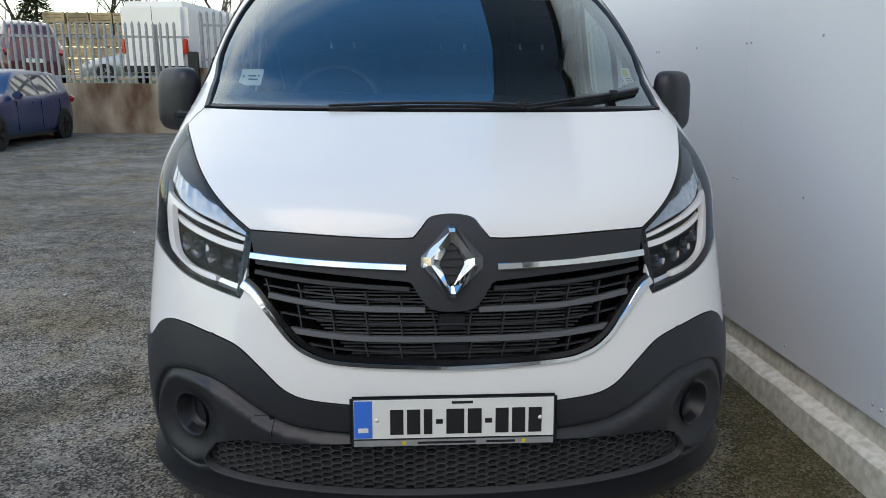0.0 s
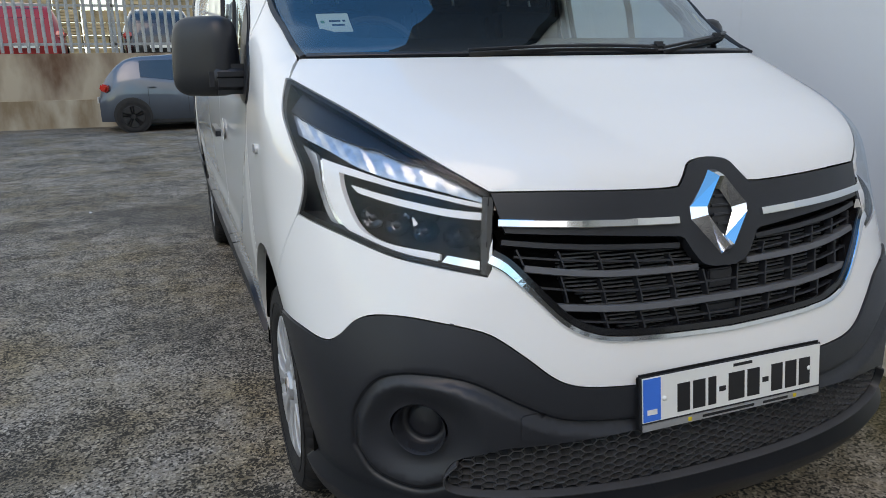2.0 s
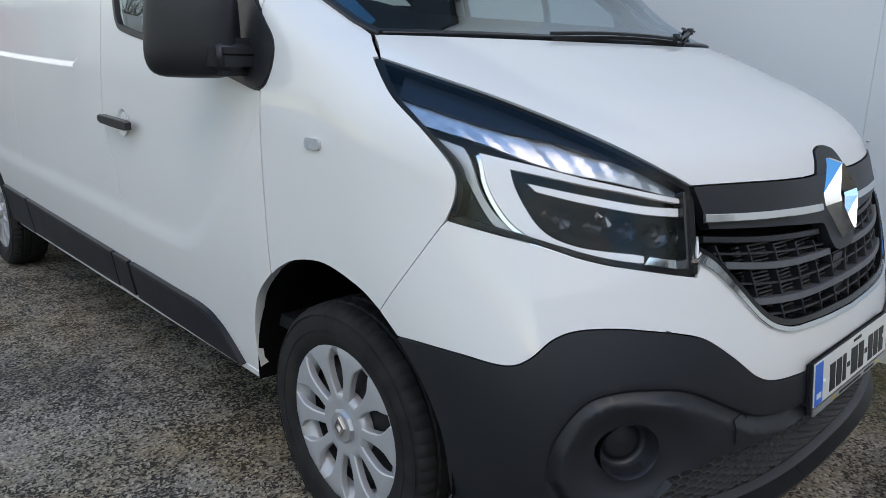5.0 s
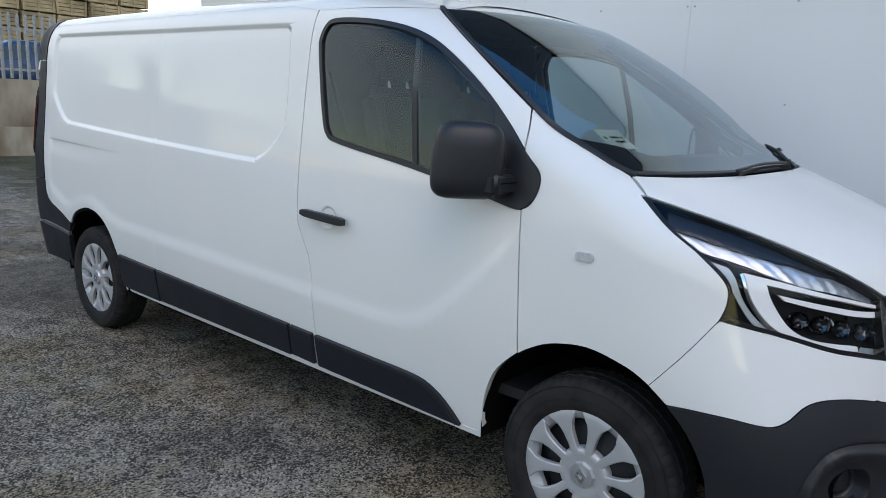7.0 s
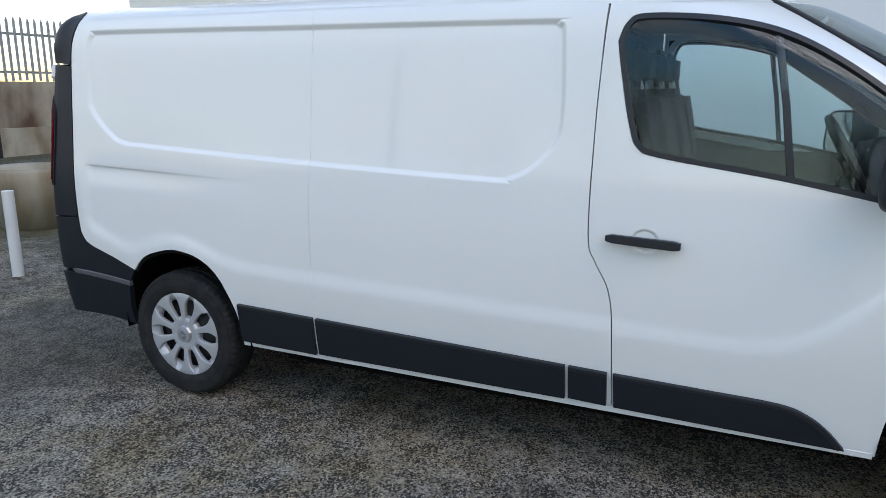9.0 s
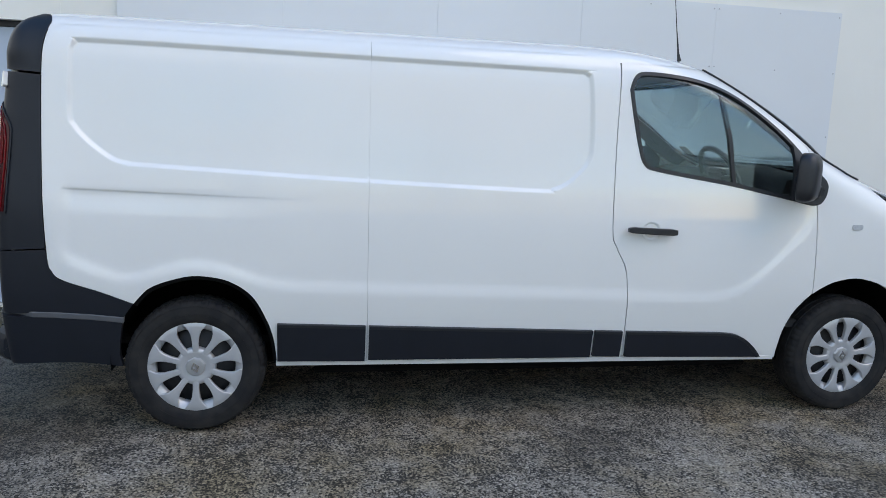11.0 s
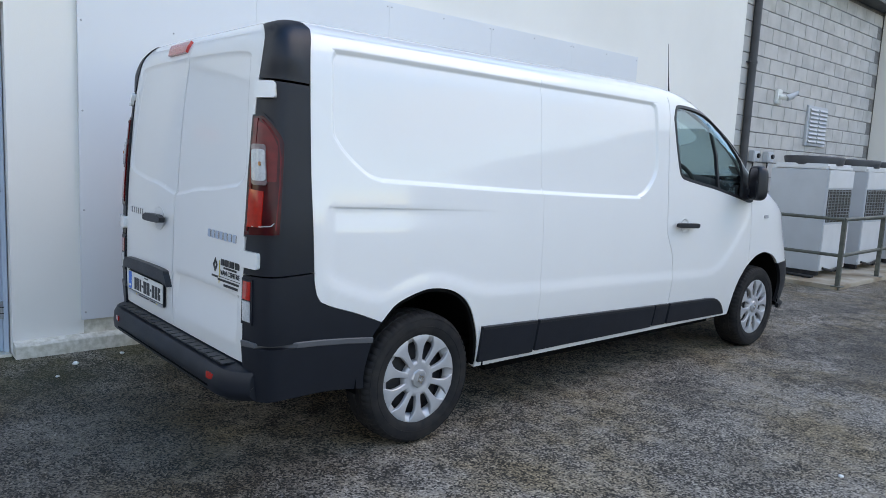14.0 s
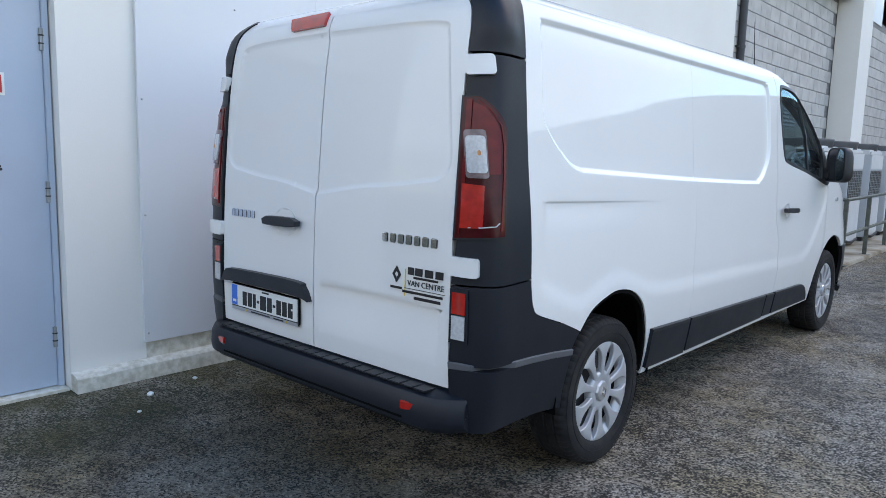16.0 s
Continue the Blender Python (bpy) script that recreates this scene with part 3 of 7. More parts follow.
for k in (-1, 1):
    # fog lamp pod
    c, n = hull(k * fx(0.722, 0.507)[0], 0.507)
    rot = Vector(n).to_track_quat("X", "Z").to_matrix().to_4x4()
    v, f = lathe([(0.062, -0.014), (0.058, -0.020), (0.056, -0.06), (0.042, -0.068), (0.040, -0.062), (0.030, -0.058), (0.0, -0.054)], 28)
    part("fog_lamp", [tuple(Matrix.Translation(c) @ rot @ Vector(q)) for q in v], f, BLACK_PLASTIC, van, smooth=True)
# added sheet behind the bumper openings, shade painted in as near-black
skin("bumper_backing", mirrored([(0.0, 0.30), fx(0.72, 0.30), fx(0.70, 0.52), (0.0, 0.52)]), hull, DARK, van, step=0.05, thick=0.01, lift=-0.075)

# honeycomb of the lower grille
cw, ch = 0.037, 0.0205
inner = offset(mouth, -0.003)
vs, fs = [], []
for i in range(-26, 27):
    for j in range(-1, 10):
        cx, cz = i * cw * 0.75, 0.338 + (j + 0.5 * (i % 2)) * ch
        if not contains(inner, [(cx, cz)])[0]:
            continue
        ring = [(cx + dx * cw, cz + dz * ch) for dx, dz in ((0.5, 0), (0.25, 0.5), (-0.25, 0.5), (-0.5, 0), (-0.25, -0.5), (0.25, -0.5))]
        k0 = len(vs)
        for u, w in ring:
            p, n = hull(u, w)
            q, _ = hull(cx + (u - cx) * 0.90, cz + (w - cz) * 0.83)
            r_, _ = hull(cx + (u - cx) * 0.80, cz + (w - cz) * 0.70)
            vs += [tuple(np.array(p) - 0.010 * np.array(n)), tuple(np.array(q) - 0.0105 * np.array(n)), tuple(np.array(r_) - 0.036 * np.array(n))]
        for m in range(6):
            a, b = k0 + 3 * m, k0 + 3 * ((m + 1) % 6)
            fs += [(a, b, b + 1, a + 1), (a + 1, b + 1, b + 2, a + 2)]
tagged(part("grille_mesh", vs, fs, MESH_PLASTIC, van), kind="stuff")

# upper grille
half = smooth_line(R(HOOD_PEAK[::-1])) + smooth_line(R(HOOD_NOSE[::-1]))[1:] + [fx(0.533, 0.936)] + smooth_line(R([(0.533, 0.936), (0.32, 0.922), (0.116, 0.905)])) + smooth_line(R([(0.105, 0.90), (0.085, 0.868), (0.062, 0.842), (0.03, 0.832), (0.0, 0.831)]))
skin("grille_surround", mirrored(half), hull, BLACK_PLASTIC, van, step=0.025, gap=0.002, thick=0.03, lift=0.004, label="matt black grille surround")
half = [(0.0, 0.95), fx(0.53, 0.945)] + smooth_line(R(MOUTH))
# added sheet behind the slats, its near-black standing for the shade inside
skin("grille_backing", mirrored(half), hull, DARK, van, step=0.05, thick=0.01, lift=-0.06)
low = smooth_line(R(MOUTH[1:]))
edge = [(a, b + 0.004) for a, b in (low + neg(low)[::-1][1:])]
strip("chrome_surround", edge, [0.0058 + 0.006 * float(step_up((abs(a) - 0.44) / 0.13)) for a, b in edge], CHROME, van, lift=0.008, depth=0.02)
lower = smooth_line(R(GR[4:]))
lower = [(a, b - 0.001) for a, b in lower + neg(lower)[::-1][1:]]
strip("grille_lip", lower, 0.0022, MESH_PLASTIC, van, lift=0.012, depth=0.02)
inner = [(a * 0.985 if abs(a) > 0.2 else a, b + 0.017) for a, b in (low + neg(low)[::-1][1:])]
strip("grille_rim", inner, 0.008, GLOSS_BLACK, van, lift=0.002, depth=0.03)
for k in (-1, 1):
    strip("chrome_bar", [(k * a, b) for a, b in smooth_line(R([(0.522, 0.957), (0.35, 0.949), (0.118, 0.941)]))], 0.0085, CHROME, van, lift=0.014, depth=0.012)
    strip("grille_bar", [(k * a, b) for a, b in smooth_line(R([(0.480, 0.862), (0.30, 0.842), (0.07, 0.836)]))], 0.008, GREY_PLASTIC, van, lift=-0.004, depth=0.03)
    strip("grille_bar", [(k * a, b) for a, b in smooth_line(R([(0.432, 0.780), (0.25, 0.765), (0.0, 0.762)]))], 0.008, GREY_PLASTIC, van, lift=-0.004, depth=0.03)
    strip("grille_bar", [(k * a, b) for a, b in smooth_line(R([(0.520, 0.918), (0.35, 0.902), (0.11, 0.888)]))], 0.007, BLACK_PLASTIC, van, lift=-0.008, depth=0.03)
    rows = [[(0.515, 0.905), (0.30, 0.888), (0.09, 0.868), (0.48, 0.870), (0.30, 0.850), (0.07, 0.842)],
            [(0.465, 0.852), (0.30, 0.832), (0.0, 0.828), (0.435, 0.790), (0.25, 0.774), (0.0, 0.771)],
            [(0.42, 0.772), (0.25, 0.756), (0.0, 0.752), (0.34, 0.722), (0.25, 0.712), (0.0, 0.704)]]
    for r, row in enumerate(rows):
        top, bot = row[:3], row[3:]
        mid = [((a[0] + b[0]) / 2, (a[1] + b[1]) / 2) for a, b in zip(top, bot)]
        strip("slat", [(k * a, b) for a, b in smooth_line(R(mid))], 0.0028, BLACK_PLASTIC, van, lift=-0.014, depth=0.02)
        for i in range(6):
            x = 0.045 + 0.088 * i
            if x > mid[0][0] - 0.01 or (r == 0 and x < 0.09):
                continue
            zt = float(np.interp(x, [q[0] for q in top[::-1]], [q[1] for q in top[::-1]]))
            zb = float(np.interp(x, [q[0] for q in bot[::-1]], [q[1] for q in bot[::-1]]))
            strip("slat", [(k * a, b) for a, b in R([(x + 0.006, zt), (x, (zt + zb) / 2), (min(x - 0.004, bot[0][0]), zb)])], 0.0024, BLACK_PLASTIC, van, lift=-0.012, depth=0.02)
for i in range(22):
    z = 0.705 + 0.0088 * i
    w = min(0.40, 0.24 + (z - 0.70) * 1.2)
    strip("shutter_blade", [fx(x, z) for x in np.linspace(-w, w, 9)], 0.0022, GREY_PLASTIC, van, lift=-0.044, depth=0.012)
# rhombus emblem
def emblem_ring(pts, lift):
    full = pts + [(-x, z) for x, z in pts[::-1]]
    return [tuple(np.array(p) + lift * np.array(n)) for p, n in (hull(*fx(x, z)) for x, z in full)]


rings = [emblem_ring([(0.010, 1.043), (0.080, 0.968), (0.080, 0.940), (0.009, 0.858)], 0.004), emblem_ring([(0.007, 1.022), (0.055, 0.963), (0.055, 0.945), (0.006, 0.877)], 0.032), emblem_ring([(0.004, 1.000), (0.031, 0.958), (0.031, 0.948), (0.003, 0.897)], 0.010)]
part("emblem", sum(rings, []), [(r * 8 + i, r * 8 + (i + 1) % 8, r * 8 + 8 + (i + 1) % 8, r * 8 + 8 + i) for r in range(2) for i in range(8)], CHROME, van, "chrome rhombus emblem")
for i in range(5):
    w = (0.026, 0.03, 0.026, 0.018, 0.008)[i] * (1 if i else 0.6)
    z = 0.985 - 0.02 * i
    strip("emblem_rib", [fx(-w * 0.8, z), (0.0, z), fx(w * 0.8, z)], 0.003, BLACK_PLASTIC, van, lift=0.010, depth=0.006)
box("sensor_block", (0, -0.815, 0.80), (0.07, 0.05, 0.045), BLACK_PLASTIC, van, bevel=0.004)
box("sensor_block", (0, -0.825, 0.73), (0.09, 0.05, 0.03), BLACK_PLASTIC, van, bevel=0.004)

# headlamps
GUIDE_OUT = [(0.529, 0.994), (0.596, 1.008), (0.679, 1.026), (0.762, 1.044), (0.852, 1.067), (0.950, 1.087), (0.963, 1.035), (0.955, 0.994), (0.932, 0.955), (0.899, 0.928), (0.859, 0.907), (0.801, 0.896), (0.734, 0.887), (0.670, 0.880)]
GUIDE_IN = [(0.530, 0.986), (0.598, 0.998), (0.681, 1.016), (0.765, 1.031), (0.814, 1.041), (0.904, 1.057), (0.907, 1.023), (0.895, 0.983), (0.875, 0.948), (0.847, 0.926), (0.800, 0.911), (0.744, 0.903), (0.696, 0.898), (0.664, 0.893)]
BAND_TOP = [(1.000, 1.192), (0.894, 1.150), (0.818, 1.128), (0.763, 1.118), (0.721, 1.097), (0.648, 1.078), (0.609, 1.052), (0.565, 1.025), (0.522, 0.998)]
BAND_LOW = [(1.025, 1.139), (0.927, 1.113), (0.851, 1.078), (0.779, 1.056), (0.688, 1.038), (0.593, 1.013), (0.524, 0.994)]
lamp = loop(R(LAMP_TOP), R([(0.530, 1.021), (0.546, 0.925), (0.557, 0.846)]), R(LAMP_LOW), S(LAMP_OUT))
for k in (-1, 1):
    hl = skin("headlamp", lamp, nose_on(k), CLEAR, van, step=0.03, thick=0.003, gap=0.002, lift=0.001, label="clear headlamp with white light guides")
    hl.visible_shadow = False
    skin("lamp_housing", offset(lamp, 0.002), nose_on(k), LAMP_BLACK, hl, step=0.03, thick=0.01, lift=-0.055)
    skin("lamp_bezel", offset(lamp, 0.001), nose_on(k), LAMP_BLACK, hl, holes=[offset(lamp, 0.013)], step=0.015, thick=0.05, lift=-0.004)
    turn = lambda pts: [(k * a, b) for a, b in pts]
    run = lambda *lines: turn([p for i, ln in enumerate(lines) for p in (smooth_line(ln) if len(ln) > 2 else ln)[(1 if i else 0):]])
    guide = run(GUIDE_OUT[:6], GUIDE_OUT[5:], GUIDE_IN[5:][::-1], GUIDE_IN[:6][::-1])
    skin("light_guide", guide, hull, LED, hl, step=0.012, thick=0.016, lift=-0.020)
    edge_line = run(GUIDE_OUT[5:])
    strip("guide_surround", [(a + k * 0.007, b - 0.004) for a, b in edge_line], 0.005, CHROME, hl, lift=-0.024, depth=0.014)
    bar = run([(0.879, 1.030), (0.807, 1.017), (0.720, 1.002), (0.635, 0.988), (0.535, 0.979)], [(0.537, 0.963), (0.637, 0.972), (0.722, 0.986), (0.803, 1.001), (0.865, 1.014)])
    skin("light_guide", bar, hull, LED, hl, step=0.012, thick=0.012, lift=-0.025)
    up = run(BAND_TOP, BAND_LOW[::-1])
    skin("indicator_reflector", up, hull, INDICATOR, hl, step=0.010, thick=0.01, lift=-0.034, disp=lambda uv, p: 0.004 * np.abs((uv[:, 0] * 22) % 1 - 0.5) + 0.004 * step_up((np.abs(uv[:, 0]) - 0.80) / 0.02))
    cover = run(BAND_TOP, [(0.533, 1.018), (0.613, 1.068), (0.705, 1.132), (0.794, 1.198), (0.874, 1.250)])
    skin("lamp_top_cover", cover, hull, LAMP_COVER, hl, step=0.03, thick=0.01, lift=-0.022)
    side = run([(1.034, 1.117), (0.977, 1.099)], [(0.977, 1.099), (0.987, 1.032), (0.975, 0.985), (0.943, 0.945), (0.897, 0.914)], [(0.919, 0.912), (0.970, 0.944), (1.000, 1.000), (1.017, 1.061), (1.034, 1.117)])
    skin("lamp_side_trim", side, hull, SATIN, hl, step=0.015, thick=0.01, lift=-0.030)
    skin("lamp_inner_trim", turn([(0.653, 0.891), (0.564, 0.877), (0.567, 0.850), (0.674, 0.870)]), hull, CHROME, hl, step=0.015, thick=0.01, lift=-0.024)
    strip("lamp_trim", run([(0.913, 0.914), (0.860, 0.893), (0.802, 0.880), (0.735, 0.871), (0.681, 0.866), (0.569, 0.843)]), 0.0035, SATIN, hl, lift=-0.016, depth=0.012)
    strip("lamp_edge", [(k * a, b) for a, b in smooth_line(R([(0.534, 1.012), (0.548, 0.93), (0.560, 0.852)]))], 0.013, GLOSS_BLACK, hl, lift=-0.004, depth=0.03)
    rnd_l = random.Random(3)
    for i, sx in enumerate((0.835, 0.770, 0.700, 0.625, 0.570)):
        zc = 0.962 - 0.010 * i
        c, n = hull(k * sx, zc)
        rot = Vector(n).to_track_quat("X", "Z").to_matrix().to_4x4()
        at = Matrix.Translation(c) @ rot
        v, f = lathe([(0.034, -0.034), (0.030, -0.040), (0.020, -0.047), (0.008, -0.051), (0.0, -0.052)], 9)
        part("projector", [tuple(at @ Vector((p[0], p[1], p[2] * 0.8))) for p in v], f, DARK_CHROME, hl)
        v, f = lathe([(0.012, -0.044), (0.010, -0.034), (0.006, -0.030), (0.0, -0.029)], 14)
        part("projector_lens", [tuple(at @ Vector(p)) for p in v], f, GLOSS_BLACK, hl, smooth=True)
        for _ in range(4):
            yy, zz = rnd_l.uniform(-0.030, 0.030), rnd_l.uniform(-0.028, 0.022)
            a, w, h = rnd_l.uniform(-0.7, 0.7), rnd_l.uniform(0.004, 0.010), rnd_l.uniform(0.008, 0.024)
            tri = [(-0.032, yy, zz), (-0.036 + rnd_l.uniform(-0.004, 0.004), yy + w, zz + 0.3 * h), (-0.034, yy + a * h, zz + h), (-0.046, yy + 0.002, zz + 0.4 * h)]
            part("reflector_facet", [tuple(at @ Vector(p)) for p in tri], [(0, 1, 2), (0, 3, 1), (1, 3, 2), (2, 3, 0)], DARK_CHROME if rnd_l.random() < 0.85 else SATIN, hl)

# windscreen with its black border
WS_SIDE = [(-0.03, 1.313), (0.119, 1.376), (0.173, 1.401), (0.34, 1.504), (0.60, 1.685), (0.78, 1.80), (0.90, 1.872)]
half = [(0.0, 1.313), fx(0.4, 1.313), fx(0.796, 1.314)] + smooth_line(S(WS_SIDE))[1:] + [fx(0.5, 1.872), (0.0, 1.873)]
ws = mirrored(half)
gl = mirrored([(0.0, 1.368), fx(0.45, 1.370), fx(0.63, 1.376), fx(0.70, 1.402)] + smooth_line([(a - 0.032, b) for a, b in S([(0.2, 1.42), (0.34, 1.504), (0.60, 1.685), (0.80, 1.808)])]) + [fx(0.62, 1.852), (0.0, 1.856)])
screen = skin("windscreen", offset(ws, 0.004), hull, SCREEN_GLASS, van, step=0.06, thick=0.004, lift=0.0, label="sloping windscreen reflecting blue sky")
screen.visible_shadow = False
skin("roof_header", mirrored([(0.0, 1.874), fx(0.5, 1.873), sy(0.905, 1.873), sy(0.93, 1.90), fx(0.5, 1.932), (0.0, 1.942)]), hull, PAINT, van, step=0.03, thick=0.01, gap=0.001, lift=-0.003)
skin("windscreen_border", ws, hull, GLOSS_BLACK, van, holes=[gl], step=0.05, thick=0.02, gap=0.003, lift=-0.004)
for k in (-1, 1):
    strip("pillar_seal", [(k * (a - 0.016), b) for a, b in smooth_line(S(WS_SIDE))], 0.009, BLACK_PLASTIC, van, lift=0.009, depth=0.02)
    strip("pillar_trim", [(k * (a + 0.03), b) for a, b in smooth_line(S(WS_SIDE[1:]))], 0.055, CABIN_LIGHT, van, lift=-0.045, depth=0.01)
strip("scuttle", [fx(x, 1.320) for x in np.linspace(-0.78, 0.78, 25)], 0.010, BLACK_PLASTIC, van, lift=0.004, depth=0.02)

# front doors
REAR_SEAM = [(1.425, 1.872), (1.437, 1.65), (1.445, 1.43), (1.446, 1.033), (1.415, 0.93), (1.362, 0.83), (1.340, 0.70), (1.332, 0.49), (1.326, 0.345)]
DOOR_ARCH = [(0.414, 0.318), (0.403, 0.46), (0.365, 0.57), (0.318, 0.635), (0.258, 0.690)]
WIN = [(1.378, 1.735), (1.352, 1.80), (1.29, 1.826), (1.06, 1.812), (0.86, 1.768), (0.69, 1.685), (0.48, 1.535), (0.30, 1.362), (0.232, 1.292), (0.245, 1.215), (0.30, 1.178), (0.45, 1.204), (0.80, 1.270), (1.20, 1.330), (1.285, 1.362), (1.318, 1.44), (1.35, 1.58)]
win = loop(F(WIN + WIN[:1]))
CREASE = curve([(0.20, 1.22), (0.28, 1.13), (0.343, 1.052), (0.524, 0.866), (0.676, 0.742), (0.80, 0.694), (0.95, 0.684), (1.383, 0.698), (2.716, 0.734), (3.134, 0.755), (3.334, 0.817), (3.481, 0.847), (3.650, 0.814), (3.781, 0.775), (3.907, 0.812), (3.998, 0.849), (4.1, 0.90)])


def flank_relief(uv, p):
    """The raised lower flank, its edge running over the wheel arches."""
    zc = np.array([CREASE(y) for y in p[:, 1]])
    h = 0.010 * step_up((zc + 0.035 - p[:, 2]) / 0.085) - 0.006
    fade = step_up((p[:, 1] - 0.26) / 0.10) * step_up((4.10 - p[:, 1]) / 0.08)
    top = step_up((p[:, 2] - 1.10) / 0.18)
    return h * fade * (1 - top) 


crease_line = [fy(y, CREASE(y)) for y in np.arange(0.30, 1.33, 0.03)]
for k in (-1, 1):
    top = F([(0.335, 1.505), (0.60, 1.690), (0.78, 1.805), (0.90, 1.876)])
    o = loop(top, [fy(0.90, 1.876), fy(1.15, 1.884), fy(1.425, 1.872)], F(REAR_SEAM), [fy(1.326, 0.345), fy(0.9, 0.335), fy(0.414, 0.318)], F(DOOR_ARCH), F([(0.258, 0.690), (0.268, 0.90), (0.286, 1.165), (0.31, 1.41), (0.335, 1.505)]))
    door = skin("front_door", o, on(k), PAINT, van, holes=[win], step=0.028, gap=0.0042, thick=0.03, disp=flank_relief, lines=[crease_line, [(a, b + 0.03) for a, b in crease_line], [(a, b - 0.03) for a, b in crease_line]])
    skin("door_trim", o, on(k), CABIN, door, holes=[offset(win, -0.01)], step=0.06, thick=0.01, gap=0.03, lift=-0.042)
    skin("window_frame", offset(win, -0.002), on(k), BLACK_PLASTIC, door, holes=[offset(win, 0.016)], step=0.02, thick=0.02, lift=0.003, label="black rubber window frame")
    sail = loop(F([(0.235, 1.295), (0.30, 1.362), (0.40, 1.452), (0.445, 1.494)]), F([(0.445, 1.494), (0.43, 1.35), (0.445, 1.204)]), F([(0.445, 1.204), (0.30, 1.180), (0.245, 1.215), (0.228, 1.27), (0.235, 1.295)]))
    skin("mirror_mount", sail, on(k), BLACK_PLASTIC, door, step=0.03, thick=0.02, lift=0.006)
    strip("window_divider", F([(0.778, 1.268), (0.815, 1.52), (0.858, 1.768)]), 0.012, BLACK_PLASTIC, door, where=on(k), lift=0.001, depth=0.02)
    g = skin("side_window", offset(win, 0.012), on(k), GLASS, door, step=0.05, thick=0.004, lift=-0.006)
    g.visible_shadow = False
    # door handle over its scooped recess
    hx = fy(1.24, 1.026)[0]
    dish = [(hx - 0.005 + 0.056 * math.cos(a), 1.026 + 0.050 * math.sin(a)) for a in np.linspace(0, math.tau, 25)[:-1]]
    skin("handle_dish", dish, on(k), PAINT, door, step=0.012, thick=0.002, disp=lambda uv, p: 0.0015 - 0.022 * (1 - step_up((np.hypot((uv[:, 0] - hx + 0.005) / 0.056, (uv[:, 1] - 1.026) / 0.050) - 0.35) / 0.6)))
    line = [(a, b) for a, b in [fy(y, z) for y, z in ((1.372, 1.032), (1.35, 1.031), (1.24, 1.026), (1.13, 1.022), (1.107, 1.021))]]
    strip("door_handle", line, [0.010, 0.0155, 0.0165, 0.0165, 0.012], BLACK_PLASTIC, door, where=on(k), lift=0.040, depth=0.022, label="black door handle")
    # skirt moulding on the door
    sk = loop(F([(1.322, 0.492), (1.0, 0.483), (0.74, 0.474), (0.64, 0.445), (0.57, 0.395), (0.515, 0.334)]), F([(0.515, 0.334), (0.9, 0.341), (1.316, 0.349)]))
    skin("skirt_moulding", sk, on(k), TRIM_PLASTIC, door, step=0.03, thick=0.03, lift=0.021)
    # slightly lighter strip that paints the highlight along the moulding's top
    strip("moulding_edge", smooth_line(F([(1.318, 0.484), (1.0, 0.475), (0.745, 0.466), (0.648, 0.438), (0.58, 0.389), (0.53, 0.336)])), 0.007, BLACK_PLASTIC, door, where=on(k), lift=0.0225, depth=0.006)

# load-bay sides: two sheets each, with a pressed-in field
ARCH_R = [(3.805, 0.575), (3.767, 0.648), (3.692, 0.724), (3.569, 0.769), (3.469, 0.781), (3.342, 0.757), (3.237, 0.686), (3.169, 0.567), (3.135, 0.46), (3.122, 0.345)]
PILLAR = [(4.100, 1.905), (4.126, 1.80), (4.134, 1.65), (4.138, 1.355), (4.136, 1.11), (4.126, 0.862), (4.110, 0.80), (4.068, 0.76), (3.908, 0.705), (3.767, 0.648)]
FIELD = [(4.025, 1.795), (4.008, 1.827), (3.97, 1.841), (3.5, 1.839), (2.755, 1.832), (1.66, 1.823), (1.60, 1.810), (1.575, 1.775), (1.562, 1.55), (1.564, 1.43), (1.576, 1.378), (1.606, 1.330), (1.655, 1.281), (1.705, 1.243), (1.765, 1.218), (1.85, 1.209), (2.754, 1.237), (3.70, 1.279), (3.78, 1.285), (3.84, 1.301), (3.89, 1.332), (3.955, 1.385), (4.008, 1.445), (4.032, 1.515)]
field = loop(F(FIELD + FIELD[:1]))


def side_relief(uv, p):
    h = flank_relief(uv, p)
    d = distance(field, uv)
    h = h - 0.017 * step_up((d + 0.004) / 0.026)
    # a short fold under the field that fades towards the front
    zf = 1.140 + (p[:, 1] - 2.6) * 0.028
    h -= 0.007 * step_up((zf - p[:, 2]) / 0.012) * (1 - step_up((zf - p[:, 2] - 0.012) / 0.11)) * step_up((p[:, 1] - 2.95) / 0.9) * step_up((4.06 - p[:, 1]) / 0.05)
    return h


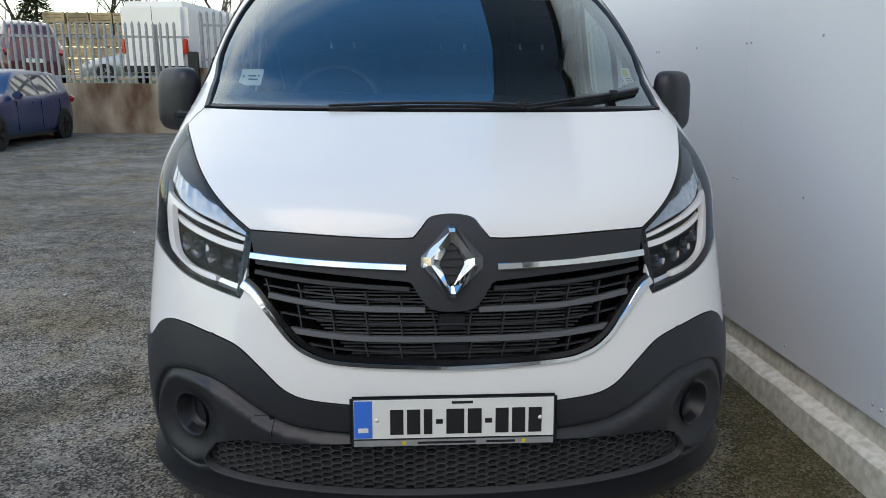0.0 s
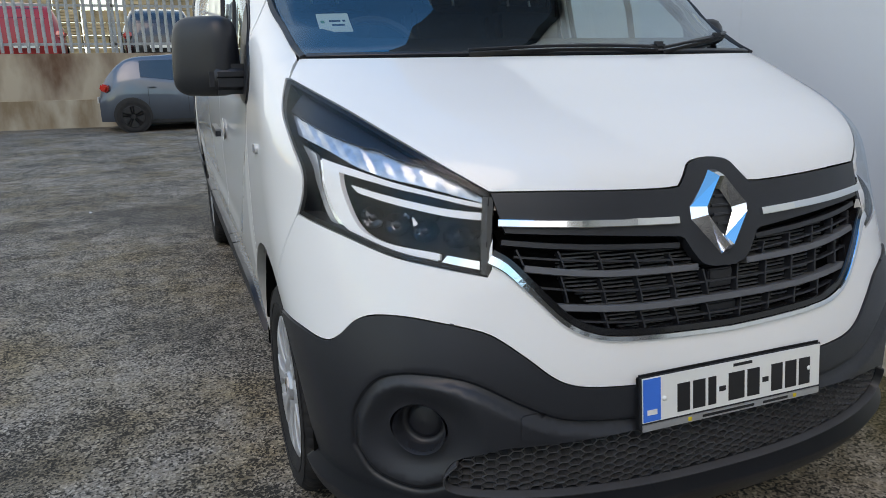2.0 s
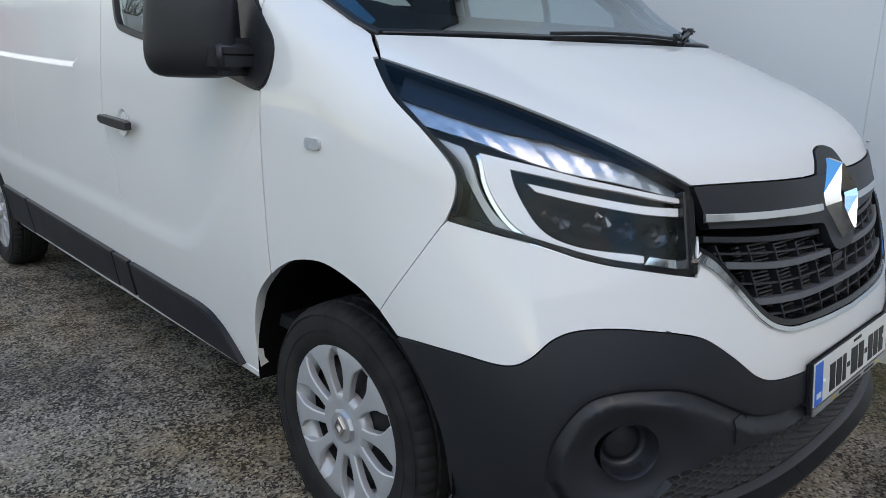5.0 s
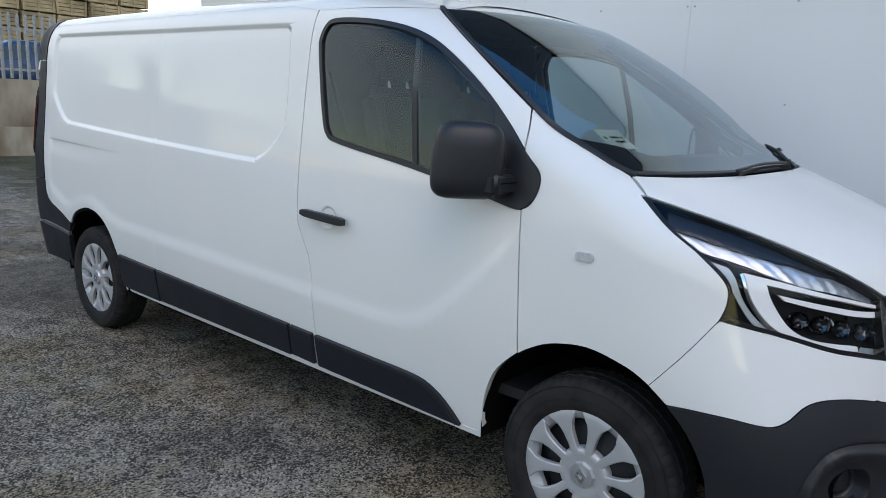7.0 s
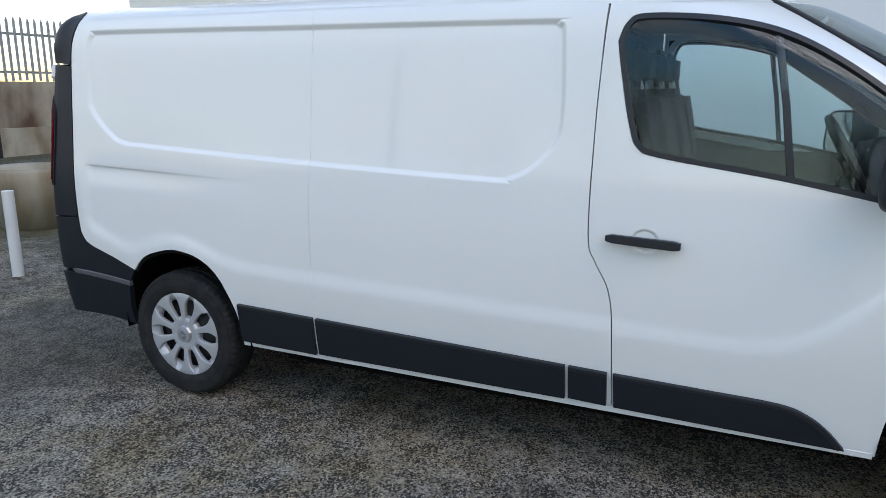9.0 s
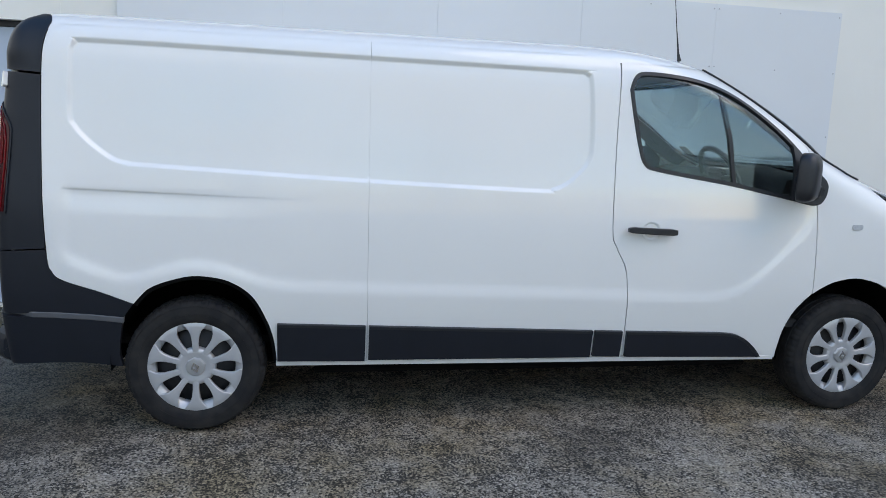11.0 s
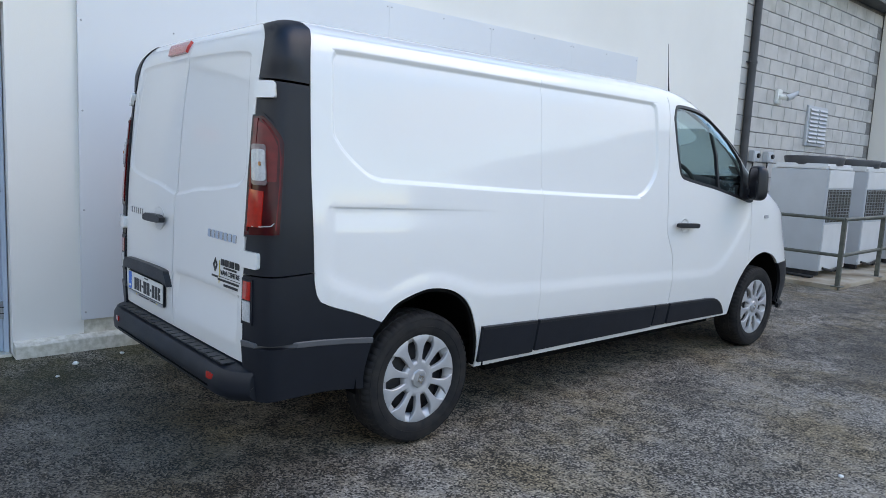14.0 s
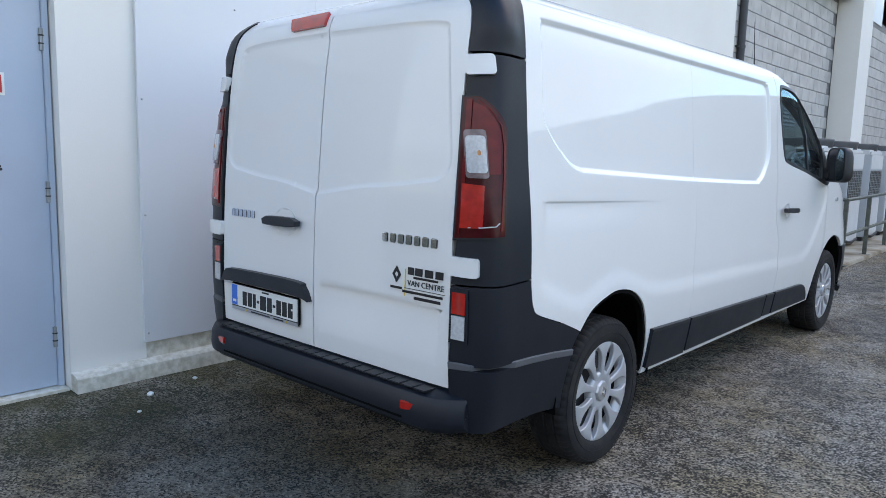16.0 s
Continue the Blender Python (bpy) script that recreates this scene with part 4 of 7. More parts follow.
crease_back = [fy(y, CREASE(y)) for y in np.arange(1.45, 4.08, 0.03)]
for k in (-1, 1):
    seam = F([(2.688, 1.905), (2.690, 1.5), (2.690, 0.9), (2.682, 0.347)])
    top_f, top_b = [fy(2.688, 1.905), fy(2.1, 1.905), fy(1.62, 1.905), fy(1.428, 1.876)], [fy(y, 1.905) for y in (4.100, 3.4, 2.688)]
    seam_b = F(REAR_SEAM)
    seam_b[0] = fy(1.428, 1.876)
    fold = [fy(y, 1.140 + (y - 2.6) * 0.028) for y in np.arange(3.05, 4.05, 0.03)]
    rel = [[(a, b - e) for a, b in fold] for e in (0.0, 0.006, 0.012, 0.035)] + [offset(field, e) for e in (-0.005, 0.004, 0.013, 0.023)] + [[(a, b + e) for a, b in crease_back] for e in (-0.03, 0.0, 0.03)]
    skin("side_panel", loop(top_f, seam_b, [fy(1.326, 0.345), fy(2.0, 0.346), fy(2.682, 0.347)], seam[::-1]), on(k), PAINT, van, step=0.022, gap=0.0006, thick=0.025, disp=side_relief, lines=rel)
    skin("side_panel", loop(F(PILLAR), F(ARCH_R[1:]), [fy(3.122, 0.345), fy(2.682, 0.347)], seam[::-1], top_b[::-1]), on(k), PAINT, van, step=0.022, gap=0.0006, thick=0.025, disp=side_relief, lines=rel)
    for a, b in ((3.118, 2.694), (2.676, 1.512), (1.498, 1.346)):
        za, zb = 0.497 + (a - 1.5) * 0.032, 0.497 + (b - 1.5) * 0.032
        sk = [fy(a, za), fy((a + b) / 2, (za + zb) / 2), fy(b, zb), fy(b, 0.350), fy((a + b) / 2, 0.353), fy(a, 0.356)]
        skin("skirt_moulding", sk, on(k), TRIM_PLASTIC, van, step=0.04, thick=0.03, lift=0.021)
        # top highlight again, painted as a strip of lighter black
        strip("moulding_edge", [fy(a + (b - a) * q, za + (zb - za) * q - 0.008) for q in np.linspace(0.005, 0.995, 8)], 0.007, BLACK_PLASTIC, van, where=on(k), lift=0.0225, depth=0.006)
    # added near-black strip that paints the arch flange as shaded
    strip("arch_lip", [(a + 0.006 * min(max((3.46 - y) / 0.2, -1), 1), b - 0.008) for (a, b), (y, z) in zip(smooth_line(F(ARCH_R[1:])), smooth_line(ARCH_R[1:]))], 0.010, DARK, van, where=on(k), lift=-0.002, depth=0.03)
    strip("seam_backing", [fy(2.688, z) for z in np.linspace(0.40, 1.88, 30)], 0.010, PAINT, van, where=on(k), lift=-0.0195, depth=0.004)
    strip("sill", [fy(y, 0.322 + (y - 0.42) * 0.0055) for y in np.linspace(0.425, 3.125, 24)], 0.014, PAINT, van, where=on(k), lift=0.006, depth=0.04)

# roof: closed over the upper edge of the flanks
vs, fs = [], []
ys = np.concatenate([np.linspace(0.84, 1.5, 16), np.linspace(1.6, 3.9, 24), np.linspace(3.95, 4.262, 12)])
cols = np.sin(np.linspace(-math.pi / 2, math.pi / 2, 33))


def roof_z(x, y):
    lo, hi = 1.80, 2.0149
    for _ in range(24):
        m = (lo + hi) / 2
        if nose(m) < y < tail(m) and side_x(y, m) > abs(x):
            lo = m
        else:
            hi = m
    return lo


for y in ys:
    z0 = 1.866 + 0.030 * min(max((y - 1.43) / 0.19, 0), 1) if y < 4.08 else 1.868
    xe = max(side_x(y, z0), 0.02) if nose(z0) < y < tail(z0) else 0.02
    for c in cols:
        zr = roof_z(abs(c) * xe, y)
        vs.append((c * xe, y, zr + 0.001))
n = len(cols)
for i in range(len(ys) - 1):
    for j in range(n - 1):
        a = i * n + j
        fs.append((a, a + 1, a + n + 1, a + n))
part("roof", vs, fs, PAINT, van, smooth=True)

# rear corners in black plastic, with the lamps
def cu(f, z):
    """Across the black corner panel, from the rear door's edge to the side sheet."""
    a, b = fr(0.742, z)[0], fy(4.136, z)[0]
    return (a + (b - a) * f, z)


TAIL_LAMP = loop([cu(0.025, 1.534), cu(0.25, 1.537)], [cu(0.25, 1.537), cu(0.39, 1.509), cu(0.52, 1.463), cu(0.57, 1.426)], [cu(0.57, 1.426), cu(0.57, 1.35), cu(0.55, 1.066)], [cu(0.55, 1.066), cu(0.035, 1.052)], [cu(0.035, 1.052), cu(0.025, 1.534)])
LOW_LAMP = [fr(0.752, 0.868), fr(0.815, 0.868), fr(0.818, 0.688), fr(0.752, 0.686)]
CAP = [(4.100, 1.905), (4.126, 1.80), (4.134, 1.675)]
DOOR_EDGE = 0.742
for k in (-1, 1):
    cap = loop(F(CAP), [fy(4.134, 1.675), fr(DOOR_EDGE, 1.690)], [fr(DOOR_EDGE, 1.690), fr(0.738, 1.79), fr(0.722, 1.855), fr(0.690, 1.890), fr(0.62, 1.925)], [fy(4.17, 1.945), fy(4.12, 1.938), fy(4.100, 1.905)])
    skin("corner_cap", cap, on(k), TRIM_PLASTIC, van, step=0.025, gap=0.0025, thick=0.03, lift=0.005, disp=lambda uv, p: 0.015 * step_up((np.abs(p[:, 0]) - 0.735) / 0.09) * step_up((p[:, 1] - 4.14) / 0.10) * step_up((p[:, 2] - 1.68) / 0.10))
    mid = loop(F([(4.134, 1.67), (4.138, 1.355), (4.136, 1.11), (4.130, 0.902)]), [fy(4.130, 0.902), fr(DOOR_EDGE, 0.885)], [fr(DOOR_EDGE, 0.885), fr(DOOR_EDGE, 1.685)], [fr(DOOR_EDGE, 1.685), fy(4.134, 1.67)])
    skin("corner_panel", mid, on(k), TRIM_PLASTIC, van, step=0.025, gap=0.0025, thick=0.02, lift=0.004)
    low = loop(F([(4.130, 0.900), (4.126, 0.862), (4.110, 0.80), (4.068, 0.76), (3.908, 0.705), (3.767, 0.648)]), F([(3.767, 0.648), (3.80, 0.60), (3.815, 0.578)]), [fy(3.815, 0.578), fy(4.0, 0.596), fy(4.2, 0.604), fr(0.80, 0.600), fr(DOOR_EDGE, 0.596)], [fr(DOOR_EDGE, 0.596), fr(DOOR_EDGE, 0.883)], [fr(DOOR_EDGE, 0.883), fy(4.130, 0.900)])
    skin("corner_panel", low, on(k), TRIM_PLASTIC, van, step=0.025, gap=0.002, thick=0.02, lift=0.004)
    strip("bumper_edge", [(a, b) for a, b in [fy(3.812, 0.570), fy(3.95, 0.585), fy(4.1, 0.596), fy(4.2, 0.600), fr(0.84, 0.600), fr(0.79, 0.598), fr(0.746, 0.594)]], 0.013, GREY_PLASTIC, van, where=on(k), lift=0.012, depth=0.02)
    foot = loop(F([(3.818, 0.562), (4.0, 0.582), (4.2, 0.590)]) + [fr(0.80, 0.588), fr(0.746, 0.584)], [fr(0.746, 0.584), fr(0.746, 0.350)], [fr(0.746, 0.350), fy(4.2, 0.362), fy(4.0, 0.36), fy(3.83, 0.338)], F([(3.83, 0.338), (3.84, 0.42), (3.818, 0.562)]))
    skin("rear_bumper_corner", foot, on(k), TRIM_PLASTIC, van, step=0.03, thick=0.03, lift=0.010)
    # main tail lamp: smoked red body, bright lower block, clear reversing lamp
    tl = skin("tail_lamp", TAIL_LAMP, on(k), LAMP_DARKRED, van, step=0.025, thick=0.02, lift=0.012, label="tall red tail lamp with clear reversing light")
    skin("lamp_rim", offset(TAIL_LAMP, -0.008), on(k), TRIM_PLASTIC, tl, holes=[offset(TAIL_LAMP, 0.001)], step=0.015, thick=0.02, lift=0.010)
    skin("stop_light", [cu(0.10, 1.088), cu(0.35, 1.092), cu(0.36, 1.236), cu(0.10, 1.242)], on(k), LAMP_RED, tl, step=0.02, thick=0.01, lift=0.0165)
    skin("upper_light", [cu(0.17, 1.272), cu(0.50, 1.275), cu(0.50, 1.415), cu(0.44, 1.458), cu(0.33, 1.500), cu(0.18, 1.518)], on(k), LAMP_MIDRED, tl, step=0.02, thick=0.01, lift=0.0155)
    skin("lamp_fin", [cu(0.085, 1.070), cu(0.10, 1.070), cu(0.165, 1.405), cu(0.165, 1.527), cu(0.085, 1.527)], on(k), LAMP_MIDRED, tl, step=0.012, thick=0.008, lift=0.0160)
    strip("light_edge", [cu(0.515, 1.085), cu(0.535, 1.25), cu(0.535, 1.37), cu(0.50, 1.44), cu(0.37, 1.495), cu(0.24, 1.522)], 0.003, LAMP_MIDRED, tl, where=on(k), lift=0.0165, depth=0.008)
    strip("light_edge", [cu(0.20, 1.092), cu(0.34, 1.094), cu(0.47, 1.100), cu(0.50, 1.112)], 0.0022, LAMP_WHITE, tl, where=on(k), lift=0.017, depth=0.008)
    rc, rw = cu(0.247, 1.34)[0], abs(cu(0.38, 1.34)[0] - cu(0.115, 1.34)[0])
    skin("reversing_frame", rounded(rc, 1.342, rw, 0.164, 0.012), on(k), FRAME_CLEAR, tl, step=0.012, thick=0.01, lift=0.0185)
    skin("reversing_light", rounded(rc - 0.003, 1.340, rw * 0.86, 0.126, 0.012), on(k), LAMP_WHITE, tl, step=0.010, thick=0.01, lift=0.0225, disp=lambda uv, p: 0.003 * np.abs((uv[:, 0] * 45) % 1 - 0.5), label="clear reversing light")
    skin("bulb", rounded(rc - 0.016, 1.345, 0.010, 0.017, 0.0045), on(k), AMBER, tl, step=0.008, thick=0.004, lift=0.0265)
    ll = skin("fog_light", [fr(0.757, 0.785), fr(0.812, 0.785), fr(0.812, 0.862), fr(0.757, 0.862)], on(k), LAMP_RED, van, step=0.02, thick=0.01, lift=0.012, label="small red fog light over a clear one")
    skin("clear_light", [fr(0.757, 0.694), fr(0.812, 0.694), fr(0.812, 0.778), fr(0.757, 0.778)], on(k), LAMP_WHITE, ll, step=0.02, thick=0.01, lift=0.012)
    skin("lamp_rim", offset(LOW_LAMP, -0.006), on(k), TRIM_PLASTIC, ll, holes=[offset(LOW_LAMP, 0.006)], step=0.02, thick=0.02, lift=0.010)
    for zc, fa, fb in ((1.642, 0.02, 0.425), (0.953, -0.02, 0.33)):
        w0, w1 = cu(fa, zc)[0], cu(fb, zc)[0]
        skin("door_hinge", rounded((w0 + w1) / 2, zc, abs(w1 - w0), 0.068, 0.012), on(k), PAINT, van, step=0.02, thick=0.022, lift=0.021, label="white painted door hinge")

# rear doors
SEAM_X = 0.028
for k in (-1, 1):
    a, b = (SEAM_X, -DOOR_EDGE) if k < 0 else (SEAM_X, DOOR_EDGE)
    o = loop([(a, 0.500), (b, 0.500)], [(b, 0.500), (b, 1.0), (b, 1.5), (b, 1.690), (b * 0.995, 1.79), (b * 0.973, 1.855), (b * 0.92, 1.887), (b * 0.80, 1.903)], [(b * 0.80, 1.903), (a, 1.918)], [(a, 1.918), (a, 0.500)])
    u = lambda f: a + (b - a) * f
    fld = loop([(u(-0.35), 1.825), (u(0.5), 1.820), (u(0.83), 1.805), (u(0.875), 1.77), (u(0.89), 1.72), (u(0.95), 1.40), (u(0.955), 1.30), (u(0.90), 1.255), (u(0.80), 1.238), (u(0.4), 1.205), (u(-0.35), 1.195), (u(-0.35), 1.825)])
    low_f = loop([(u(0.10), 0.79), (u(0.9), 0.79), (u(0.94), 0.76), (u(0.93), 0.60), (u(0.88), 0.57), (u(0.10), 0.57), (u(0.04), 0.60), (u(0.04), 0.76), (u(0.10), 0.79)])

    def rear_relief(uv, p, fld=fld, low_f=low_f, k=k):
        h = -0.012 * step_up((distance(fld, uv) + 0.005) / 0.024)
        if k < 0:
            h += -0.020 * step_up(distance(low_f, uv) / 0.014) * step_up((uv[:, 1] - 0.55) / 0.22)
        return h

    rd = skin("rear_door", o, back, PAINT, van, step=0.03, gap=0.0036, thick=0.03, disp=rear_relief, lines=[offset(fld, 0.02), fld, offset(fld, -0.006)] + ([low_f, offset(low_f, 0.018)] if k < 0 else []))
    if k > 0:
        third = skin("high_brake_light", [(0.055, 1.852), (0.058, 1.906), (0.305, 1.898), (0.275, 1.846)], back, LAMP_RED, rd, step=0.03, thick=0.03, lift=0.014, label="red high-level brake light")
        garnish = loop([(0.035, 0.70), (0.07, 0.755), (0.14, 0.778), (0.60, 0.772), (0.68, 0.755), (0.715, 0.70)], [(0.715, 0.70), (0.60, 0.712), (0.14, 0.714), (0.035, 0.70)])
        skin("plate_garnish", garnish, back, BLACK_PLASTIC, rd, step=0.03, thick=0.04, lift=0.030, label="black plastic number plate garnish")
        strip("door_handle", [(0.110, 1.026), (0.15, 1.029), (0.23, 1.028), (0.32, 1.026), (0.350, 1.021)], [0.011, 0.020, 0.021, 0.020, 0.013], BLACK_PLASTIC, rd, where=back, lift=0.045, depth=0.03, label="black rear door handle")
        dish = [(0.235 + 0.085 * math.cos(q), 1.026 + 0.062 * math.sin(q)) for q in np.linspace(0, math.tau, 25)[:-1]]
        skin("handle_dish", dish, back, PAINT, rd, step=0.015, thick=0.002, disp=lambda uv, p: 0.0025 - 0.026 * (1 - step_up((np.hypot((uv[:, 0] - 0.235) / 0.085, (uv[:, 1] - 1.026) / 0.062) - 0.4) / 0.55)))

# step bumper at the back
vs, fs = [], []
xs = np.linspace(-0.826, 0.826, 45)
for x in xs:
    e = max(0.0, abs(x) - 0.64) / 0.186
    yb = 4.452 - 0.085 * e ** 2.6
    for y, z in ((4.25, 0.350), (yb - 0.03, 0.345 + 0.012 * e * e), (yb - 0.004, 0.366 + 0.012 * e * e), (yb, 0.40), (yb - 0.004, 0.452), (yb - 0.020, 0.478), (yb - 0.045, 0.486), (4.36 - 0.1 * e, 0.497), (4.27, 0.500)):
        vs.append((x, y, z))
n = 9
for i in range(len(xs) - 1):
    for j in range(n - 1):
        a = i * n + j
        fs.append((a, a + n, a + n + 1, a + 1))
fs += [tuple(range(n)), tuple(range(len(xs) * n - 1, len(xs) * n - n - 1, -1))]
step_b = part("rear_bumper", vs, fs, TRIM_PLASTIC, van, "black plastic step bumper with ribbed tread", smooth=True)
step_b.data.set_sharp_from_angle(angle=radians(40))
for i in range(21):
    x = -0.66 + 0.066 * i
    box("tread_rib", (x, 4.392, 0.4925), (0.060, 0.066, 0.006), BLACK_PLASTIC, step_b, bevel=0.0025)
for x in (-0.635, 0.635):
    box("reflector", (x, 4.441, 0.432), (0.085, 0.02, 0.032), LAMP_RED, step_b, bevel=0.003, rot=pose(0, 0, 0, 0, 0, -9 if x > 0 else 9), label="red rear reflector")
strip("bumper_groove", [(x, 0.385) for x in np.linspace(-0.60, 0.60, 9)], 0.004, DARK, step_b, where=lambda x, z: ((x, 4.452, z), (0, 1, 0)), lift=0.001, depth=0.004)


# number plates: plain bars in place of the characters
def number_plate(where_at, parent, w=0.515, h=0.108):
    m = where_at
    bm = bmesh.new()
    add_box(bm, (0, 0, -0.004), (w + 0.022, h + 0.022, 0.012), bevel=0.006)
    bm.transform(m)
    holder = bm_part("number_plate", bm, BLACK_PLASTIC, parent, "white number plate with blue band in a black holder", smooth=True)
    for nm, c, s, mt in (("plate_sheet", (0, 0.006, 0.0035), (w, h - 0.006, 0.003), WHITE), ("blue_band", (-w / 2 + 0.024, 0.006, 0.0055), (0.046, h - 0.010, 0.001), BLUE),
                         ("plate_lip", (0, -h / 2 - 0.004, 0.003), (w, 0.015, 0.004), SATIN)):
        bm = bmesh.new()
        add_box(bm, c, s)
        bm.transform(m)
        bm_part(nm, bm, mt, holder)
    x = -0.165
    for i, wd in enumerate((0.034, 0.034, 0.022, 0.018, 0.046, 0.036, 0.018, 0.034, 0.034, 0.034)):
        hh = 0.012 if i in (3, 6) else 0.066
        bm = bmesh.new()
        add_box(bm, (x + wd / 2, -0.002, 0.0055), (wd, hh, 0.0015))
        bm.transform(m)
        bm_part("plate_bar", bm, INK, holder)
        x += wd + 0.009
    for c, s, mt in (((0.02, 0.048, 0.0055), (0.055, 0.007, 0.001), INK), ((-0.02, -h / 2 - 0.004, 0.0055), (0.15, 0.006, 0.001), INK), ((0.12, -h / 2 - 0.004, 0.0055), (0.075, 0.006, 0.001), INK),
                     ((-0.13, -h / 2 - 0.004, 0.0055), (0.010, 0.009, 0.001), YELLOW), ((0.18, -h / 2 - 0.004, 0.0055), (0.010, 0.009, 0.001), YELLOW), ((-w / 2 + 0.024, -0.022, 0.0065), (0.026, 0.012, 0.001), WHITE)):
        bm = bmesh.new()
        add_box(bm, c, s)
        bm.transform(m)
        bm_part("plate_bar", bm, mt, holder)
    for x in (-0.20, 0.222):
        v, f = lathe([(0.006, 0.005), (0.005, 0.008), (0.0, 0.009)], 10, "z")
        part("plate_screw", [tuple(m @ Vector((p[0] + x, p[1] + 0.004, p[2]))) for p in v], f, WHITE, holder, smooth=True)
    return holder


number_plate(Matrix.Translation((0.003, -0.908, 0.560)) @ pose(0, 0, 0, 84, 0, 0), van)
box("plate_base", (0, -0.885, 0.560), (0.50, 0.04, 0.10), BLACK_PLASTIC, van, rot=pose(0, 0, 0, -6, 0, 0))
number_plate(Matrix.Translation((0.376, 4.378, 0.640)) @ pose(0, 0, 0, 90, 0, 180), van, w=0.515, h=0.106)

# chrome marque strips at the back: plain shapes for the brand's letters
def on_back(x, z, lift):
    """A frame on the rear doors: right, up and out of the sheet."""
    p, n = back(x, z)
    n = Vector(n)
    right = Vector((0, 0, 1)).cross(n).normalized()
    up = n.cross(right)
    m = Matrix((right, up, n)).transposed().to_4x4()
    return Matrix.Translation(Vector(p) + n * lift) @ m


def back_bar(name, x, z, w, h, mat, deep=0.002, lift=0.003, bevel=0.0):
    bm = bmesh.new()
    add_box(bm, (0, 0, 0), (w, h, deep), bevel=bevel)
    bm.transform(on_back(x, z, lift))
    return bm_part(name, bm, mat, van, smooth=bevel > 0)


for x0, x1, z, n in ((-0.680, -0.386, 1.022, 7), (0.462, 0.661, 1.038, 6)):
    wd = (x1 - x0) / n
    for i in range(n):
        back_bar("badge_block", x0 + wd * (i + 0.5), z, wd * 0.78, 0.036, CHROME, 0.007, 0.003, 0.003)
# dealer sticker
for x, z, w, h, mt in ((-0.590, 0.908, 0.036, 0.028, INK), (-0.640, 0.908, 0.040, 0.028, INK), (-0.690, 0.908, 0.036, 0.028, INK), (-0.550, 0.908, 0.030, 0.028, INK), (-0.625, 0.885, 0.12, 0.008, INK), (-0.620, 0.842, 0.20, 0.002, INK), (-0.61, 0.829, 0.20, 0.009, INK), (-0.635, 0.810, 0.13, 0.011, INK), (-0.522, 0.862, 0.003, 0.10, YELLOW), (-0.475, 0.838, 0.060, 0.009, INK)):
    back_bar("sticker_bar", x, z, w, h, mt)
writing("sticker_writing", "VAN CENTRE", 0.030, on_back(-0.625, 0.862, 0.003), INK, van)
skin("sticker_emblem", [(-0.475, 0.92), (-0.452, 0.888), (-0.475, 0.855), (-0.498, 0.888)], back, INK, van, holes=[[(-0.475, 0.90), (-0.465, 0.888), (-0.475, 0.872), (-0.485, 0.888)]], step=0.02, thick=0.002, lift=0.003)


